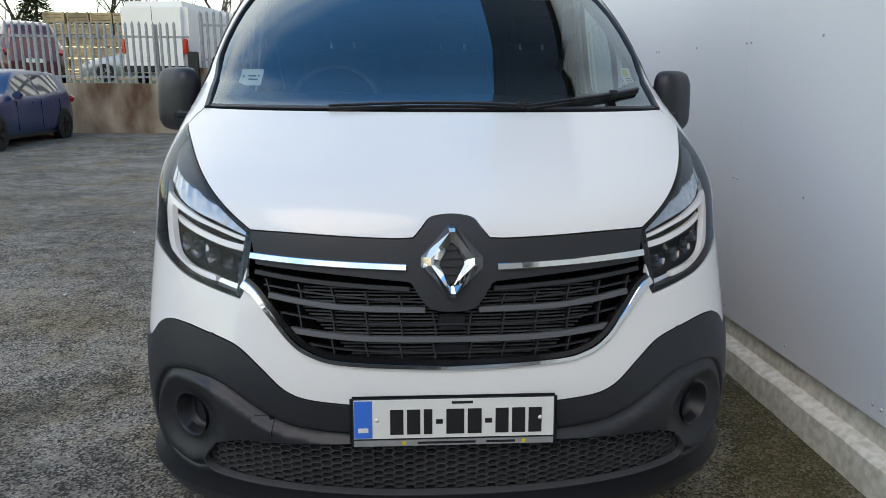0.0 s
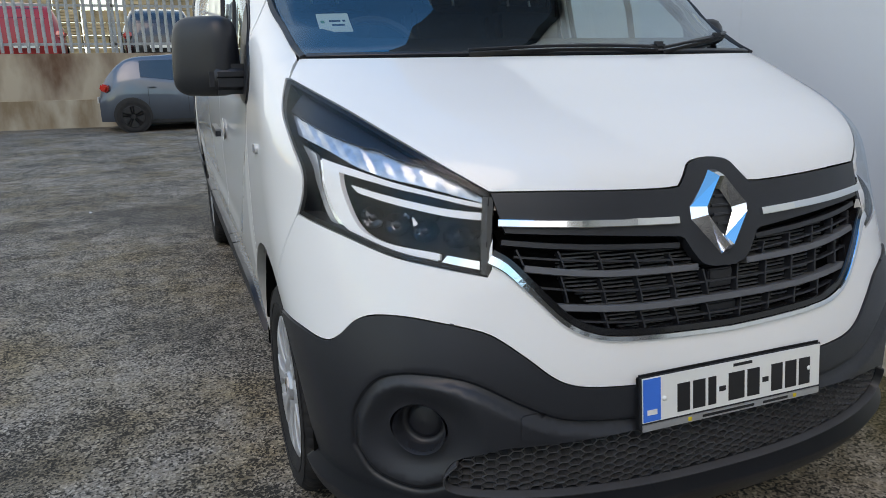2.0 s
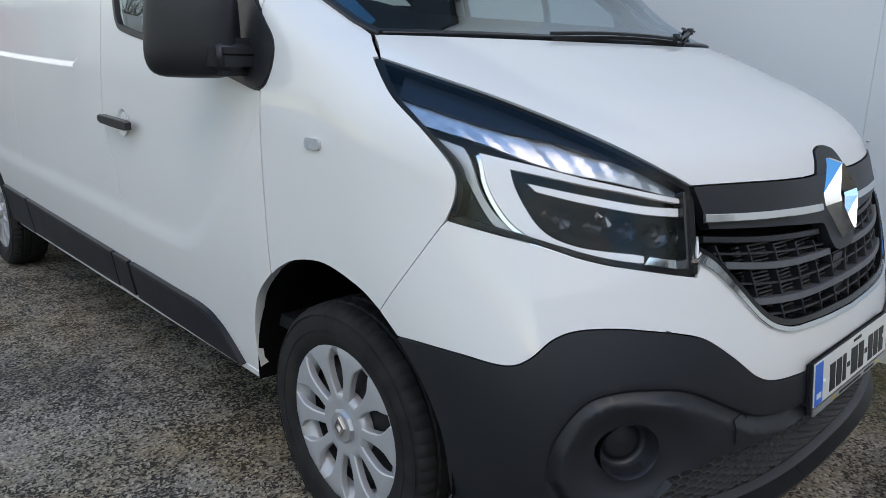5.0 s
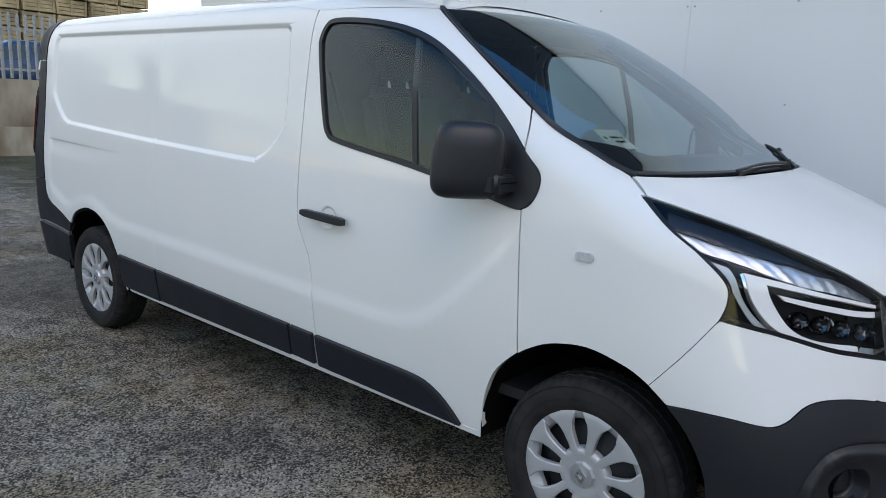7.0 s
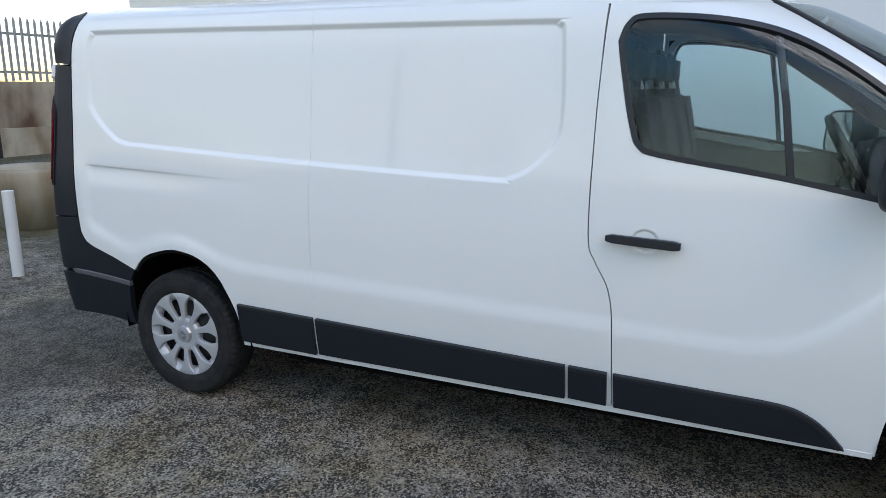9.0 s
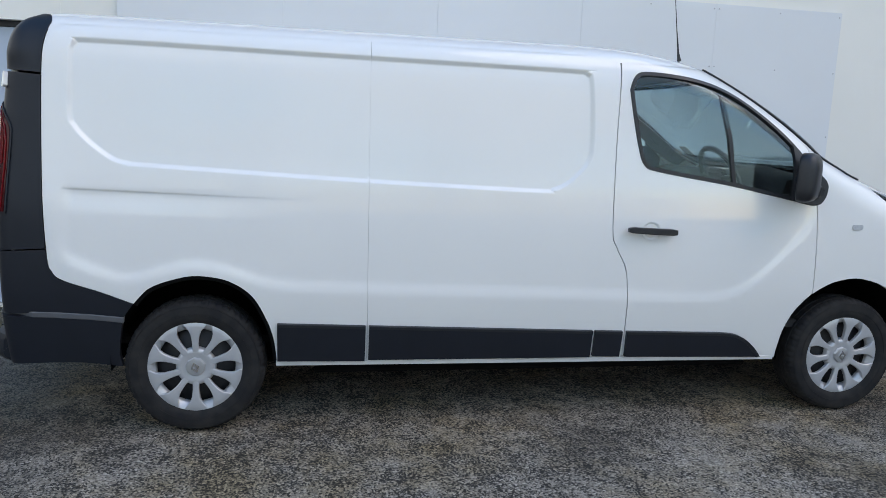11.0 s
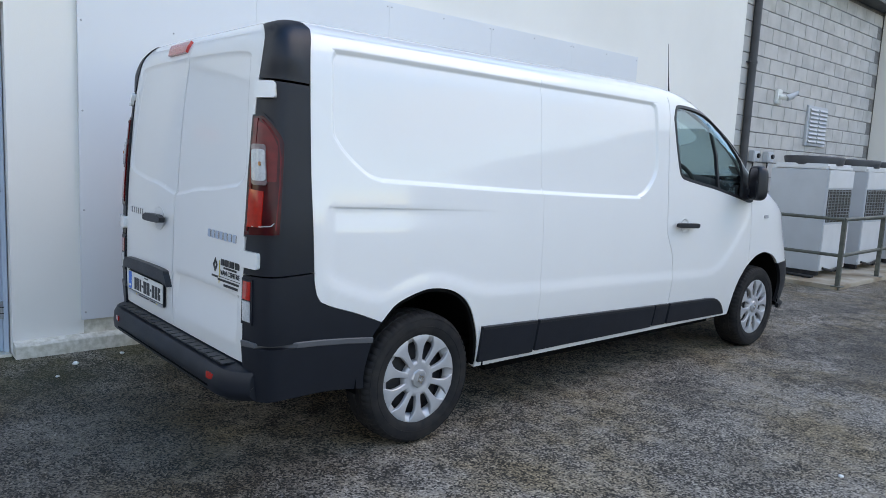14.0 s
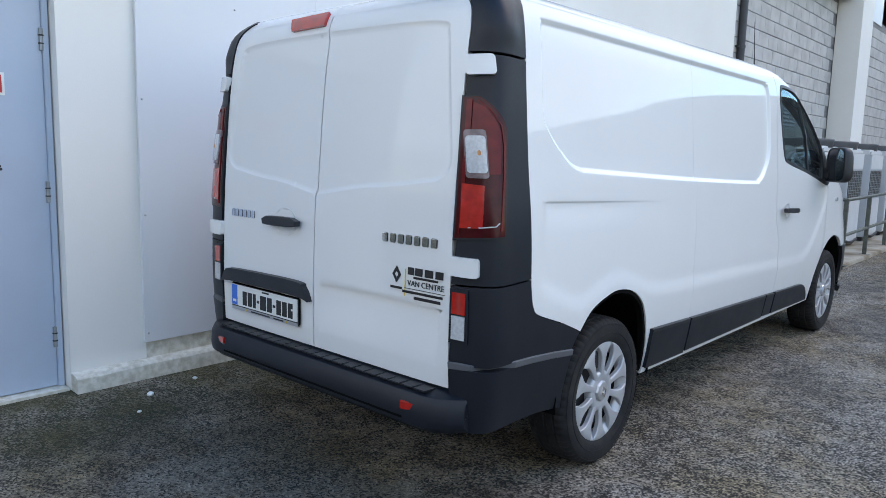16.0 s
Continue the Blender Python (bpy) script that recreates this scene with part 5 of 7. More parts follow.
# ---- wheels ----
def build_wheel():
    w = new("wheel")
    w.parent = van
    prof = [(0.205, 0.075), (0.225, 0.092), (0.245, 0.098), (0.29, 0.100), (0.308, 0.094), (0.320, 0.082)]
    seg = 180
    vs, fs = [], []
    line = prof + [(0.3245, 0.070), (0.3265, 0.052), (0.3205, 0.049), (0.3205, 0.043), (0.3275, 0.040), (0.328, 0.010), (0.3215, 0.007), (0.3215, -0.001), (0.328, -0.004), (0.328, -0.04), (0.3215, -0.043), (0.3215, -0.049), (0.3265, -0.052), (0.3245, -0.070)] + [(r, -h) for r, h in prof[::-1]]
    n = len(line)
    for i in range(seg):
        a = math.tau * i / seg
        for j, (r, h) in enumerate(line):
            d = 0.0
            if 4 <= j <= 7 or n - 8 <= j <= n - 5:
                d = -0.005 if i % 3 == 0 else 0.0
            elif 9 < j < 16 and r > 0.3225:
                d = -0.005 if i % 4 == (j % 2) else 0.0
            vs.append((h, (r + d) * math.cos(a), (r + d) * math.sin(a)))
    for i in range(seg):
        for j in range(n - 1):
            a, b = i * n + j, ((i + 1) % seg) * n + j
            fs.append((a, a + 1, b + 1, b))
    t = part("tyre", vs, fs, RUBBER, w, "black tyre with moulded tread", smooth=True)
    t.data.set_sharp_from_angle(angle=radians(32))
    for r, h in ((0.262, 0.0995), (0.302, 0.0985)):
        bm = bmesh.new()
        add_tube(bm, [(h, r * math.cos(a), r * math.sin(a)) for a in np.linspace(0, math.tau, 61)[:-1]], 0.0016, 5, closed=True)
        bm_part("sidewall_ring", bm, RUBBER, t, smooth=True)
    v, f = lathe([(0.212, 0.078), (0.212, 0.05), (0.195, 0.02), (0.19, -0.08)], 40)
    part("rim", v, f, STEEL, w, "dark steel rim", smooth=True)
    v, f = lathe([(0.2, 0.012), (0.175, 0.030), (0.14, 0.040), (0.10, 0.050), (0.0, 0.050)], 40)
    part("brake_disc", v, f, STEEL, w, smooth=True)
    # ten-spoke silver cover: recessed rim band, flared flat spokes, round centre
    v, f = lathe([(0.182, 0.048), (0.184, 0.060), (0.189, 0.069), (0.202, 0.078), (0.214, 0.086), (0.222, 0.087), (0.227, 0.082), (0.227, 0.070)], 80)
    cap = part("wheel_cover", v, f, COVER_SILVER, w, "silver ten-spoke wheel cover", smooth=True)
    v, f = lathe([(0.094, 0.054), (0.093, 0.070), (0.089, 0.080), (0.082, 0.0845), (0.066, 0.0850), (0.055, 0.081), (0.0, 0.080)], 60)
    part("cover_centre", v, f, COVER_SILVER, cap, smooth=True)
    rows = [(0.062, 0.017, 0.0825), (0.078, 0.0160, 0.0850), (0.095, 0.0150, 0.0865), (0.112, 0.0145, 0.0875), (0.130, 0.0160, 0.0888), (0.148, 0.0185, 0.0898), (0.165, 0.0225, 0.0906), (0.182, 0.0300, 0.0910), (0.198, 0.0430, 0.0910), (0.211, 0.0525, 0.0897), (0.2205, 0.0560, 0.0865)]
    sv, sf = [], []
    for r, hw, x in rows:
        for q, dx in ((-hw, -0.020), (-hw, -0.0035), (-hw + 0.0035, -0.0005), (0, 0.0008), (hw - 0.0035, -0.0005), (hw, -0.0035), (hw, -0.020)):
            sv.append((x + dx, r * math.sin(q / r), r * math.cos(q / r)))
    for i in range(len(rows) - 1):
        for j in range(6):
            a = i * 7 + j
            sf.append((a, a + 7, a + 8, a + 1))
    for i in range(10):
        tn = Matrix.Rotation(math.tau * (i + 0.5) / 10, 4, "X")
        sp = part("spoke", [tuple(tn @ Vector(p)) for p in sv], sf, COVER_SILVER, cap, smooth=True)
        sp.data.set_sharp_from_angle(angle=radians(22))
    v, f = lathe([(0.047, 0.072), (0.047, 0.084), (0.042, 0.092), (0.036, 0.093), (0.0, 0.0935)], 9)
    hub = part("hub_cap", v, f, SATIN, cap, smooth=True)
    hub.data.set_sharp_from_angle(angle=radians(25))
    rh = [(0, 0.028), (0.021, 0), (0, -0.028), (-0.021, 0)]
    skin("hub_emblem", rh, flat((0.0945, 0, 0), (0, 1, 0), (0, 0, 1)), CHROME, cap, holes=[[(a * 0.45, b * 0.45) for a, b in rh]], step=0.01, thick=0.003, lift=0.003)
    return w


wheel = build_wheel()
wheel.matrix_basis = pose(-0.803, 0, 0.328, 0, 0, 180) @ pose(0, 0, 0, 8, 0, 0)
for x, y, turn, spin in ((-0.803, 3.502, 180, 18), (0.803, 0, 0, 15), (0.803, 3.498, 0, 50)):
    copy_thing(wheel, pose(x, y, 0.328, 0, 0, turn) @ pose(0, 0, 0, spin, 0, 0))

# wheel housings and underside, their shade put into the near-black colour
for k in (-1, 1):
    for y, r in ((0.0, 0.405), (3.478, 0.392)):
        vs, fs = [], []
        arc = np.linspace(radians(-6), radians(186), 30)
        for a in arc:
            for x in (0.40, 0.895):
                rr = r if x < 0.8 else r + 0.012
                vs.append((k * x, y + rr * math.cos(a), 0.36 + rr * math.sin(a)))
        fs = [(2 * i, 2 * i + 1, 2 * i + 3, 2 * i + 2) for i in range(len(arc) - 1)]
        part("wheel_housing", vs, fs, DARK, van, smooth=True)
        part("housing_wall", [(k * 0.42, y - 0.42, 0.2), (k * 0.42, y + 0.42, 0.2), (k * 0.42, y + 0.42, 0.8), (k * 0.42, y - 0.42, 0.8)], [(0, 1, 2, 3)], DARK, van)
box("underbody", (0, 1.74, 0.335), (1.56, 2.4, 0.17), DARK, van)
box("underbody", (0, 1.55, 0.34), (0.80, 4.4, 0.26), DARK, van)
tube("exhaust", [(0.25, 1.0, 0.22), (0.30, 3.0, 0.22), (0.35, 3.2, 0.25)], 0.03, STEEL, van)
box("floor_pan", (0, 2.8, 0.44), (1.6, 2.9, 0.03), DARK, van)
# unseen block added to keep light off the ground under the tail
box("rear_shade_block", (0, 3.78, 0.375), (1.10, 0.80, 0.12), DARK, van, bevel=0.03)

# ---- cab ----
skin("dashboard", mirrored([(0.0, 1.30), fx(0.80, 1.30), fx(0.80, 1.06), (0.0, 1.04)]), lambda s, z: ((s * 0.98, 0.30 + 0.25 * (s / 0.9) ** 2 * 0.2, z), (0, 1, 0)), CABIN, van, step=0.08, thick=0.05)
vs, fs = [], []
for x in np.linspace(-0.80, 0.80, 25):
    e = (abs(x) / 0.8) ** 2.5
    hump = 0.045 * math.exp(-((x + 0.40) / 0.20) ** 2)
    for y, z in ((-0.10 + 0.22 * e, 1.285), (0.06 + 0.16 * e, 1.315), (0.30, 1.325 + hump), (0.40, 1.295 + hump * 0.6), (0.43, 1.20), (0.38, 1.0), (0.40, 0.8)):
        vs.append((x, y, z))
for i in range(24):
    for j in range(6):
        a = i * 7 + j
        fs.append((a, a + 7, a + 8, a + 1))
part("dashboard_top", vs, fs, CABIN, van, "dark dashboard", smooth=True)
wh = Matrix.Translation((-0.40, 0.56, 1.295)) @ pose(0, 0, 0, 62, 0, 0)
bm = bmesh.new()
add_tube(bm, [tuple(wh @ Vector((0.185 * math.cos(a), 0.185 * math.sin(a), 0))) for a in np.linspace(0, math.tau, 37)[:-1]], 0.016, 8, closed=True)
steer = bm_part("steering_wheel", bm, CABIN, van, smooth=True)
for a in (0, math.pi, -math.pi / 2):
    tube("wheel_spoke", [tuple(wh @ Vector((0, 0, -0.02))), tuple(wh @ Vector((0.18 * math.cos(a), 0.18 * math.sin(a), 0)))], 0.016, CABIN, steer)
box("airbag_cover", tuple(wh @ Vector((0, 0, -0.01))), (0.15, 0.12, 0.05), CABIN, steer, rot=pose(0, 0, 0, 62, 0, 0), bevel=0.02)
for x, wd in ((-0.42, 0.50), (0.16, 0.46), (0.58, 0.42)):
    box("seat_cushion", (x, 0.98, 0.92), (wd - 0.04, 0.52, 0.18), CLOTH, van, bevel=0.05, segments=3)
    box("seat_back", (x, 1.27, 1.26), (wd - 0.04, 0.14, 0.62), CLOTH, van, rot=pose(0, 0, 0, -12, 0, 0), bevel=0.05, segments=3)
    box("head_restraint", (x, 1.36, 1.66), (0.26, 0.09, 0.17), CLOTH, van, bevel=0.035, segments=3)
    for q in (-0.06, 0.06):
        tube("restraint_post", [(x + q, 1.33, 1.53), (x + q, 1.36, 1.62)], 0.007, SATIN, van)
box("bulkhead", (0, 1.52, 1.09), (1.56, 0.02, 1.50), CABIN, van, bevel=0.004)
box("cab_floor", (0, 0.9, 0.50), (1.66, 1.3, 0.04), CABIN, van)
hv = [(x * 0.80, y, min(roof_z(abs(x) * 0.80, y) - 0.035, 1.90)) for y in np.linspace(0.86, 1.52, 8) for x in np.linspace(-1, 1, 15)]
part("headlining", hv, [(j * 15 + i, j * 15 + i + 1, j * 15 + i + 16, j * 15 + i + 15) for j in range(7) for i in range(14)], CABIN_LIGHT, van, smooth=True)
for k in (-1, 1):
    box("door_lining", (k * 0.862, 0.85, 0.98), (0.03, 1.05, 0.50), CABIN, van, bevel=0.01)
    tube("belt", [(k * 0.78, 1.40, 1.62), (k * 0.70, 1.30, 1.20)], 0.012, CABIN, van)
# things lying on the dashboard and stuck inside the glass
s0, z0 = fx(-0.668, 1.424)
skin("white_sticker", rounded(s0 + 0.0, z0, 0.10, 0.055, 0.004), hull, PAPER, van, step=0.03, thick=0.001, lift=-0.010, label="white paper sticker inside the windscreen")
for i, w in enumerate((0.05, 0.04)):
    skin("sticker_bar", rounded(s0 + 0.012, z0 + 0.004 - 0.012 * i, w, 0.005, 0.001), hull, INK, van, step=0.03, thick=0.0005, lift=-0.0085)
skin("sticker_bar", rounded(s0 - 0.034, z0 + 0.002, 0.012, 0.008, 0.001), hull, GREEN_INK, van, step=0.03, thick=0.0005, lift=-0.0085)
s1, z1 = fx(0.745, 1.435)
skin("tax_sticker", rounded(s1, z1, 0.058, 0.062, 0.004), hull, WHITE, van, step=0.03, thick=0.001, lift=-0.010, label="small yellow and white sticker inside the windscreen")
skin("sticker_bar", rounded(s1 - 0.008, z1 + 0.012, 0.034, 0.026, 0.002), hull, YELLOW, van, step=0.03, thick=0.0005, lift=-0.0085)
for i in range(3):
    skin("sticker_bar", rounded(s1, z1 - 0.008 - 0.008 * i, 0.04, 0.004, 0.001), hull, INK, van, step=0.03, thick=0.0005, lift=-0.0085)
box("paper_sheet", (-0.06, 0.16, 1.322), (0.30, 0.06, 0.004), PAPER, van, rot=pose(0, 0, 0, 0, 0, 4))
box("paper_sheet", (0.28, 0.17, 1.322), (0.20, 0.05, 0.004), PAPER, van, rot=pose(0, 0, 0, 0, 0, -3))

# wipers
for pts in (((-0.36, 1.313), (-0.10, 1.322), (0.10, 1.323), (0.27, 1.318)), ((0.29, 1.314), (0.42, 1.330), (0.56, 1.347), (0.737, 1.371))):
    wp = strip("wiper", smooth_line(R(pts)), [0.0035] * 8 + [0.0060] * 11, BLACK_PLASTIC, van, lift=0.020, depth=0.008)
    strip("wiper_blade", smooth_line([(p, q - 0.004) for p, q in R(pts)]), 0.003, RUBBER, wp, lift=0.012, depth=0.011)
for x, z in ((0.28, 1.318), (0.62, 1.352)):
    p, n = hull(*fx(x, z))
    box("wiper_pivot", tuple(np.array(p) + 0.02 * np.array(n)), (0.045, 0.025, 0.022), BLACK_PLASTIC, van, bevel=0.008)

# door mirrors
for k in (-1, 1):
    vs, fs = [], []
    rows = [(0.285, 0.40), (0.292, 0.62), (0.305, 0.80), (0.328, 0.93), (0.36, 0.99), (0.40, 1.0), (0.436, 0.985), (0.446, 0.95), (0.447, 0.90), (0.438, 0.89)]
    n = 32
    for y, f in rows:
        for i in range(n):
            a = math.tau * i / n
            c, q = math.cos(a), math.sin(a)
            u, v = math.copysign(abs(c) ** 0.45, c), math.copysign(abs(q) ** 0.45, q)
            zz = 1.328 + 0.127 * f * v - 0.010 * (1 - f)
            vs.append((k * (1.030 + 0.120 * f * u + 0.010 * v * (-1 if u > 0 else 0.3)), 0.430 + (y - 0.365) * 0.55, zz))
    for r in range(len(rows) - 1):
        for i in range(n):
            a, b = r * n + i, r * n + (i + 1) % n
            fs.append((a, b, b + n, a + n) if k < 0 else (a, a + n, b + n, b))
    fs.append(tuple(range(n)) if k > 0 else tuple(range(n - 1, -1, -1)))
    turn = Matrix.Translation((k * 1.030, 0.430, 0)) @ pose(0, 0, 0, 0, 0, 46 * k) @ Matrix.Translation((-k * 1.030, -0.430, 0))
    vs = [tuple(turn @ Vector(v)) for v in vs]
    mir = part("door_mirror", vs, fs, BLACK_PLASTIC, van, "large black door mirror", smooth=True)
    mir.data.set_sharp_from_angle(angle=radians(50))
    last = len(rows) * n
    part("mirror_glass", [vs[i] for i in range(last - n, last)], [tuple(range(n)) if k > 0 else tuple(range(n - 1, -1, -1))], CHROME, mir)
    bm = bmesh.new()
    add_box(bm, (k * 0.950, 0.355, 1.256), (0.14, 0.075, 0.095), bevel=0.024, segments=3)
    bm_part("mirror_arm", bm, BLACK_PLASTIC, mir, smooth=True)
    tube("mirror_groove", [(k * (0.91 + 0.018 * i), 0.3175, 1.262) for i in range(6)], 0.0025, DARK, mir, seg=5)
# roof aerial
tube("aerial", [(-0.55, 0.965, 1.925), (-0.55, 0.975, 1.97), (-0.548, 0.995, 2.10), (-0.544, 1.02, 2.29)], [0.012, 0.006, 0.0026, 0.0018], BLACK_PLASTIC, van)


# ---- ground, walls ----
def ground_material():
    m = bpy.data.materials.new("worn_asphalt")
    m.use_nodes = True
    t = m.node_tree
    b = t.nodes["Principled BSDF"]
    co = t.nodes.new("ShaderNodeTexCoord")

    def noise_at(scale, detail=6, rough=0.6):
        n = t.nodes.new("ShaderNodeTexNoise")
        n.inputs["Scale"].default_value, n.inputs["Detail"].default_value, n.inputs["Roughness"].default_value = scale, detail, rough
        t.links.new(co.outputs["Object"], n.inputs["Vector"])
        return n

    def ramp(src, stops):
        r = t.nodes.new("ShaderNodeValToRGB")
        while len(r.color_ramp.elements) < len(stops):
            r.color_ramp.elements.new(0.5)
        for e, (p, c) in zip(r.color_ramp.elements, stops):
            e.position, e.color = p, (*c, 1)
        t.links.new(src, r.inputs["Fac"])
        return r

    def mix(kind, fac, a, c):
        x = t.nodes.new("ShaderNodeMix")
        x.data_type, x.blend_type = "RGBA", kind
        if isinstance(fac, float):
            x.inputs["Factor"].default_value = fac
        else:
            t.links.new(fac, x.inputs["Factor"])
        for s, k in ((a, "A"), (c, "B")):
            if isinstance(s, tuple):
                x.inputs[k].default_value = (*s, 1)
            else:
                t.links.new(s, x.inputs[k])
        return x.outputs["Result"]

    def value(kind, a, b=None, c=None):
        n = t.nodes.new("ShaderNodeMath")
        n.operation = kind
        for k, v in enumerate((a, b, c)):
            if v is None:
                continue
            if isinstance(v, (int, float)):
                n.inputs[k].default_value = v
            else:
                t.links.new(v, n.inputs[k])
        return n.outputs["Value"]

    # chippings: each stone light or dark, the mix shifting from patch to patch
    vor = t.nodes.new("ShaderNodeTexVoronoi")
    vor.inputs["Scale"].default_value = 120
    t.links.new(co.outputs["Object"], vor.inputs["Vector"])
    one = t.nodes.new("ShaderNodeSeparateColor")
    t.links.new(vor.outputs["Color"], one.inputs["Color"])
    grit = noise_at(90, 3, 0.7)
    patch = noise_at(1.6, 5, 0.66)
    wide = noise_at(0.35, 5, 0.6)
    pick = value("ADD", value("MULTIPLY", one.outputs["Red"], 0.36), value("MULTIPLY", grit.outputs["Fac"], 0.64))
    clump = noise_at(8, 6, 0.72)
    pick = value("ADD", pick, value("MULTIPLY_ADD", clump.outputs["Fac"], 0.66, -0.33))
    pick = value("ADD", pick, value("MULTIPLY_ADD", patch.outputs["Fac"], 0.44, -0.22))
    pick = value("ADD", pick, value("MULTIPLY_ADD", wide.outputs["Fac"], 0.26, -0.115))
    gaps = ramp(pick, [(0.425, (0, 0, 0)), (0.56, (1, 1, 1))])
    stones = ramp(one.outputs["Green"], [(0.0, (0.196, 0.172, 0.142)), (0.6, (0.295, 0.262, 0.220)), (1.0, (0.48, 0.43, 0.365))])
    base = mix("MIX", gaps.outputs["Color"], (0.036, 0.033, 0.029), stones.outputs["Color"])
    # damp stains, and three large darkened areas: behind the van, along its side and at its nose
    damp_n = noise_at(0.9, 7, 0.65)
    damp_shade = ramp(damp_n.outputs["Fac"], [(0.30, (1, 1, 1)), (0.48, (0, 0, 0))]).outputs["Color"]
    # the area behind the van holds its painted contact shade as well as damp
    for cx, cy, rx_, ry_ in ((-0.5, 4.80, 2.0, 1.15), (-2.2, -0.9, 1.5, 1.6), (0.9, -1.7, 0.9, 1.3)):
        mpn = t.nodes.new("ShaderNodeMapping")
        mpn.vector_type = "POINT"
        mpn.inputs["Location"].default_value = (-cx / rx_, -cy / ry_, 0)
        mpn.inputs["Scale"].default_value = (1 / rx_, 1 / ry_, 0.0)
        t.links.new(co.outputs["Object"], mpn.inputs["Vector"])
        ln_ = t.nodes.new("ShaderNodeVectorMath")
        ln_.operation = "LENGTH"
        t.links.new(mpn.outputs["Vector"], ln_.inputs[0])
        edge_n = value("ADD", ln_.outputs["Value"], value("MULTIPLY_ADD", patch.outputs["Fac"], 1.8, -0.9))
        spot_ = ramp(edge_n, [(0.55, (0.9, 0.9, 0.9)), (1.0, (0, 0, 0))])
        damp_shade = value("MAXIMUM", damp_shade, spot_.outputs["Color"])
    base = mix("MULTIPLY", damp_shade, base, (0.42, 0.415, 0.40))
    moss_n = noise_at(1.1, 8, 0.7)
    moss = ramp(moss_n.outputs["Fac"], [(0.46, (0, 0, 0)), (0.62, (1, 1, 1))])
    base = mix("MIX", moss.outputs["Color"], base, mix("MULTIPLY", 1.0, base, (0.88, 0.78, 0.60)))
    # green-brown dirt along the foot of the wall
    sep = t.nodes.new("ShaderNodeSeparateXYZ")
    t.links.new(co.outputs["Object"], sep.inputs["Vector"])
    edge = t.nodes.new("ShaderNodeMapRange")
    edge.inputs["From Min"].default_value, edge.inputs["From Max"].default_value = 0.55, 1.45
    t.links.new(sep.outputs["X"], edge.inputs["Value"])
    em = t.nodes.new("ShaderNodeMath")
    em.operation = "MULTIPLY"
    em.use_clamp = True
    t.links.new(edge.outputs["Result"], em.inputs[0])
    t.links.new(value("MULTIPLY_ADD", moss_n.outputs["Fac"], 5.0, -1.6), em.inputs[1])
    base = mix("MIX", em.outputs["Value"], base, mix("MIX", 0.68, base, (0.056, 0.054, 0.020)))
    t.links.new(base, b.inputs["Base Color"])
    b.inputs["Specular IOR Level"].default_value = 0.25
    rr = t.nodes.new("ShaderNodeMapRange")
    rr.inputs["To Min"].default_value, rr.inputs["To Max"].default_value = 0.86, 0.62
    t.links.new(damp_shade, rr.inputs["Value"])
    t.links.new(rr.outputs["Result"], b.inputs["Roughness"])
    hm = t.nodes.new("ShaderNodeMath")
    hm.operation = "ADD"
    t.links.new(vor.outputs["Distance"], hm.inputs[0])
    t.links.new(gaps.outputs["Color"], hm.inputs[1])
    bp = t.nodes.new("ShaderNodeBump")
    bp.inputs["Strength"].default_value, bp.inputs["Distance"].default_value = 0.6, 0.005
    t.links.new(hm.outputs["Value"], bp.inputs["Height"])
    t.links.new(bp.outputs["Normal"], b.inputs["Normal"])
    return m


ASPHALT = ground_material()
WALL_PAINT = material("white_wall_paint", (0.81, 0.795, 0.755), 0.75, vary=0.05, scale=0.9, bump=0.25, grain=120)
SHEET = material("grey_white_cladding", (0.70, 0.72, 0.745), 0.42, vary=0.03, scale=0.7, bump=0.03, grain=60)
PLINTH = material("dirty_white_plinth", (0.70, 0.675, 0.60), 0.85, vary=0.4, scale=26, bump=0.6, grain=60, tint=(0.50, 0.475, 0.39))
DOOR_BLUE = material("blue_grey_steel_door", (0.42, 0.50, 0.60), 0.45, vary=0.06, scale=2.0, bump=0.05, grain=80)
BLOCK = material("painted_block", (0.52, 0.51, 0.49), 0.85, vary=0.22, scale=3, bump=0.5, grain=160, single=True)
MORTAR = material("dark_mortar", (0.24, 0.235, 0.23), 0.9, vary=0.3, scale=20, bump=0.4)
PIPE = material("grey_pipe", (0.055, 0.058, 0.065), 0.5, vary=0.2, scale=5)
GALV = material("galvanised_steel", (0.36, 0.38, 0.39), 0.55, 0.6, vary=0.25, scale=12)
OLIVE = material("rail_paint", (0.13, 0.14, 0.12), 0.5, 0.3, vary=0.3, scale=20)
AC_GREY = material("unit_grey", (0.50, 0.53, 0.56), 0.55, vary=0.08, scale=3)
AC_WHITE = material("unit_white", (0.66, 0.67, 0.67), 0.5, vary=0.08, scale=3)
COIL = material("coil_fins", (0.08, 0.075, 0.07), 0.7, vary=0.5, scale=30)
CONCRETE = material("stained_concrete", (0.42, 0.37, 0.29), 0.9, vary=0.45, scale=2.4, bump=0.6, grain=40, tint=(0.22, 0.16, 0.10), stretch=(1, 1, 0.4))
RUSTWALL = material("rust_stained_concrete", (0.40, 0.34, 0.26), 0.9, vary=0.6, scale=1.3, bump=0.6, grain=40, tint=(0.11, 0.055, 0.032), stretch=(1, 1, 0.45))
WOOD = material("pale_crate_wood", (0.46, 0.35, 0.21), 0.8, vary=0.5, scale=1.5, bump=0.4, grain=60, single=True)
SIGN_RED = material("sign_red", (0.55, 0.02, 0.02), 0.4)
BARK = material("bark", (0.09, 0.075, 0.06), 0.9, vary=0.4, scale=12, bump=0.6)
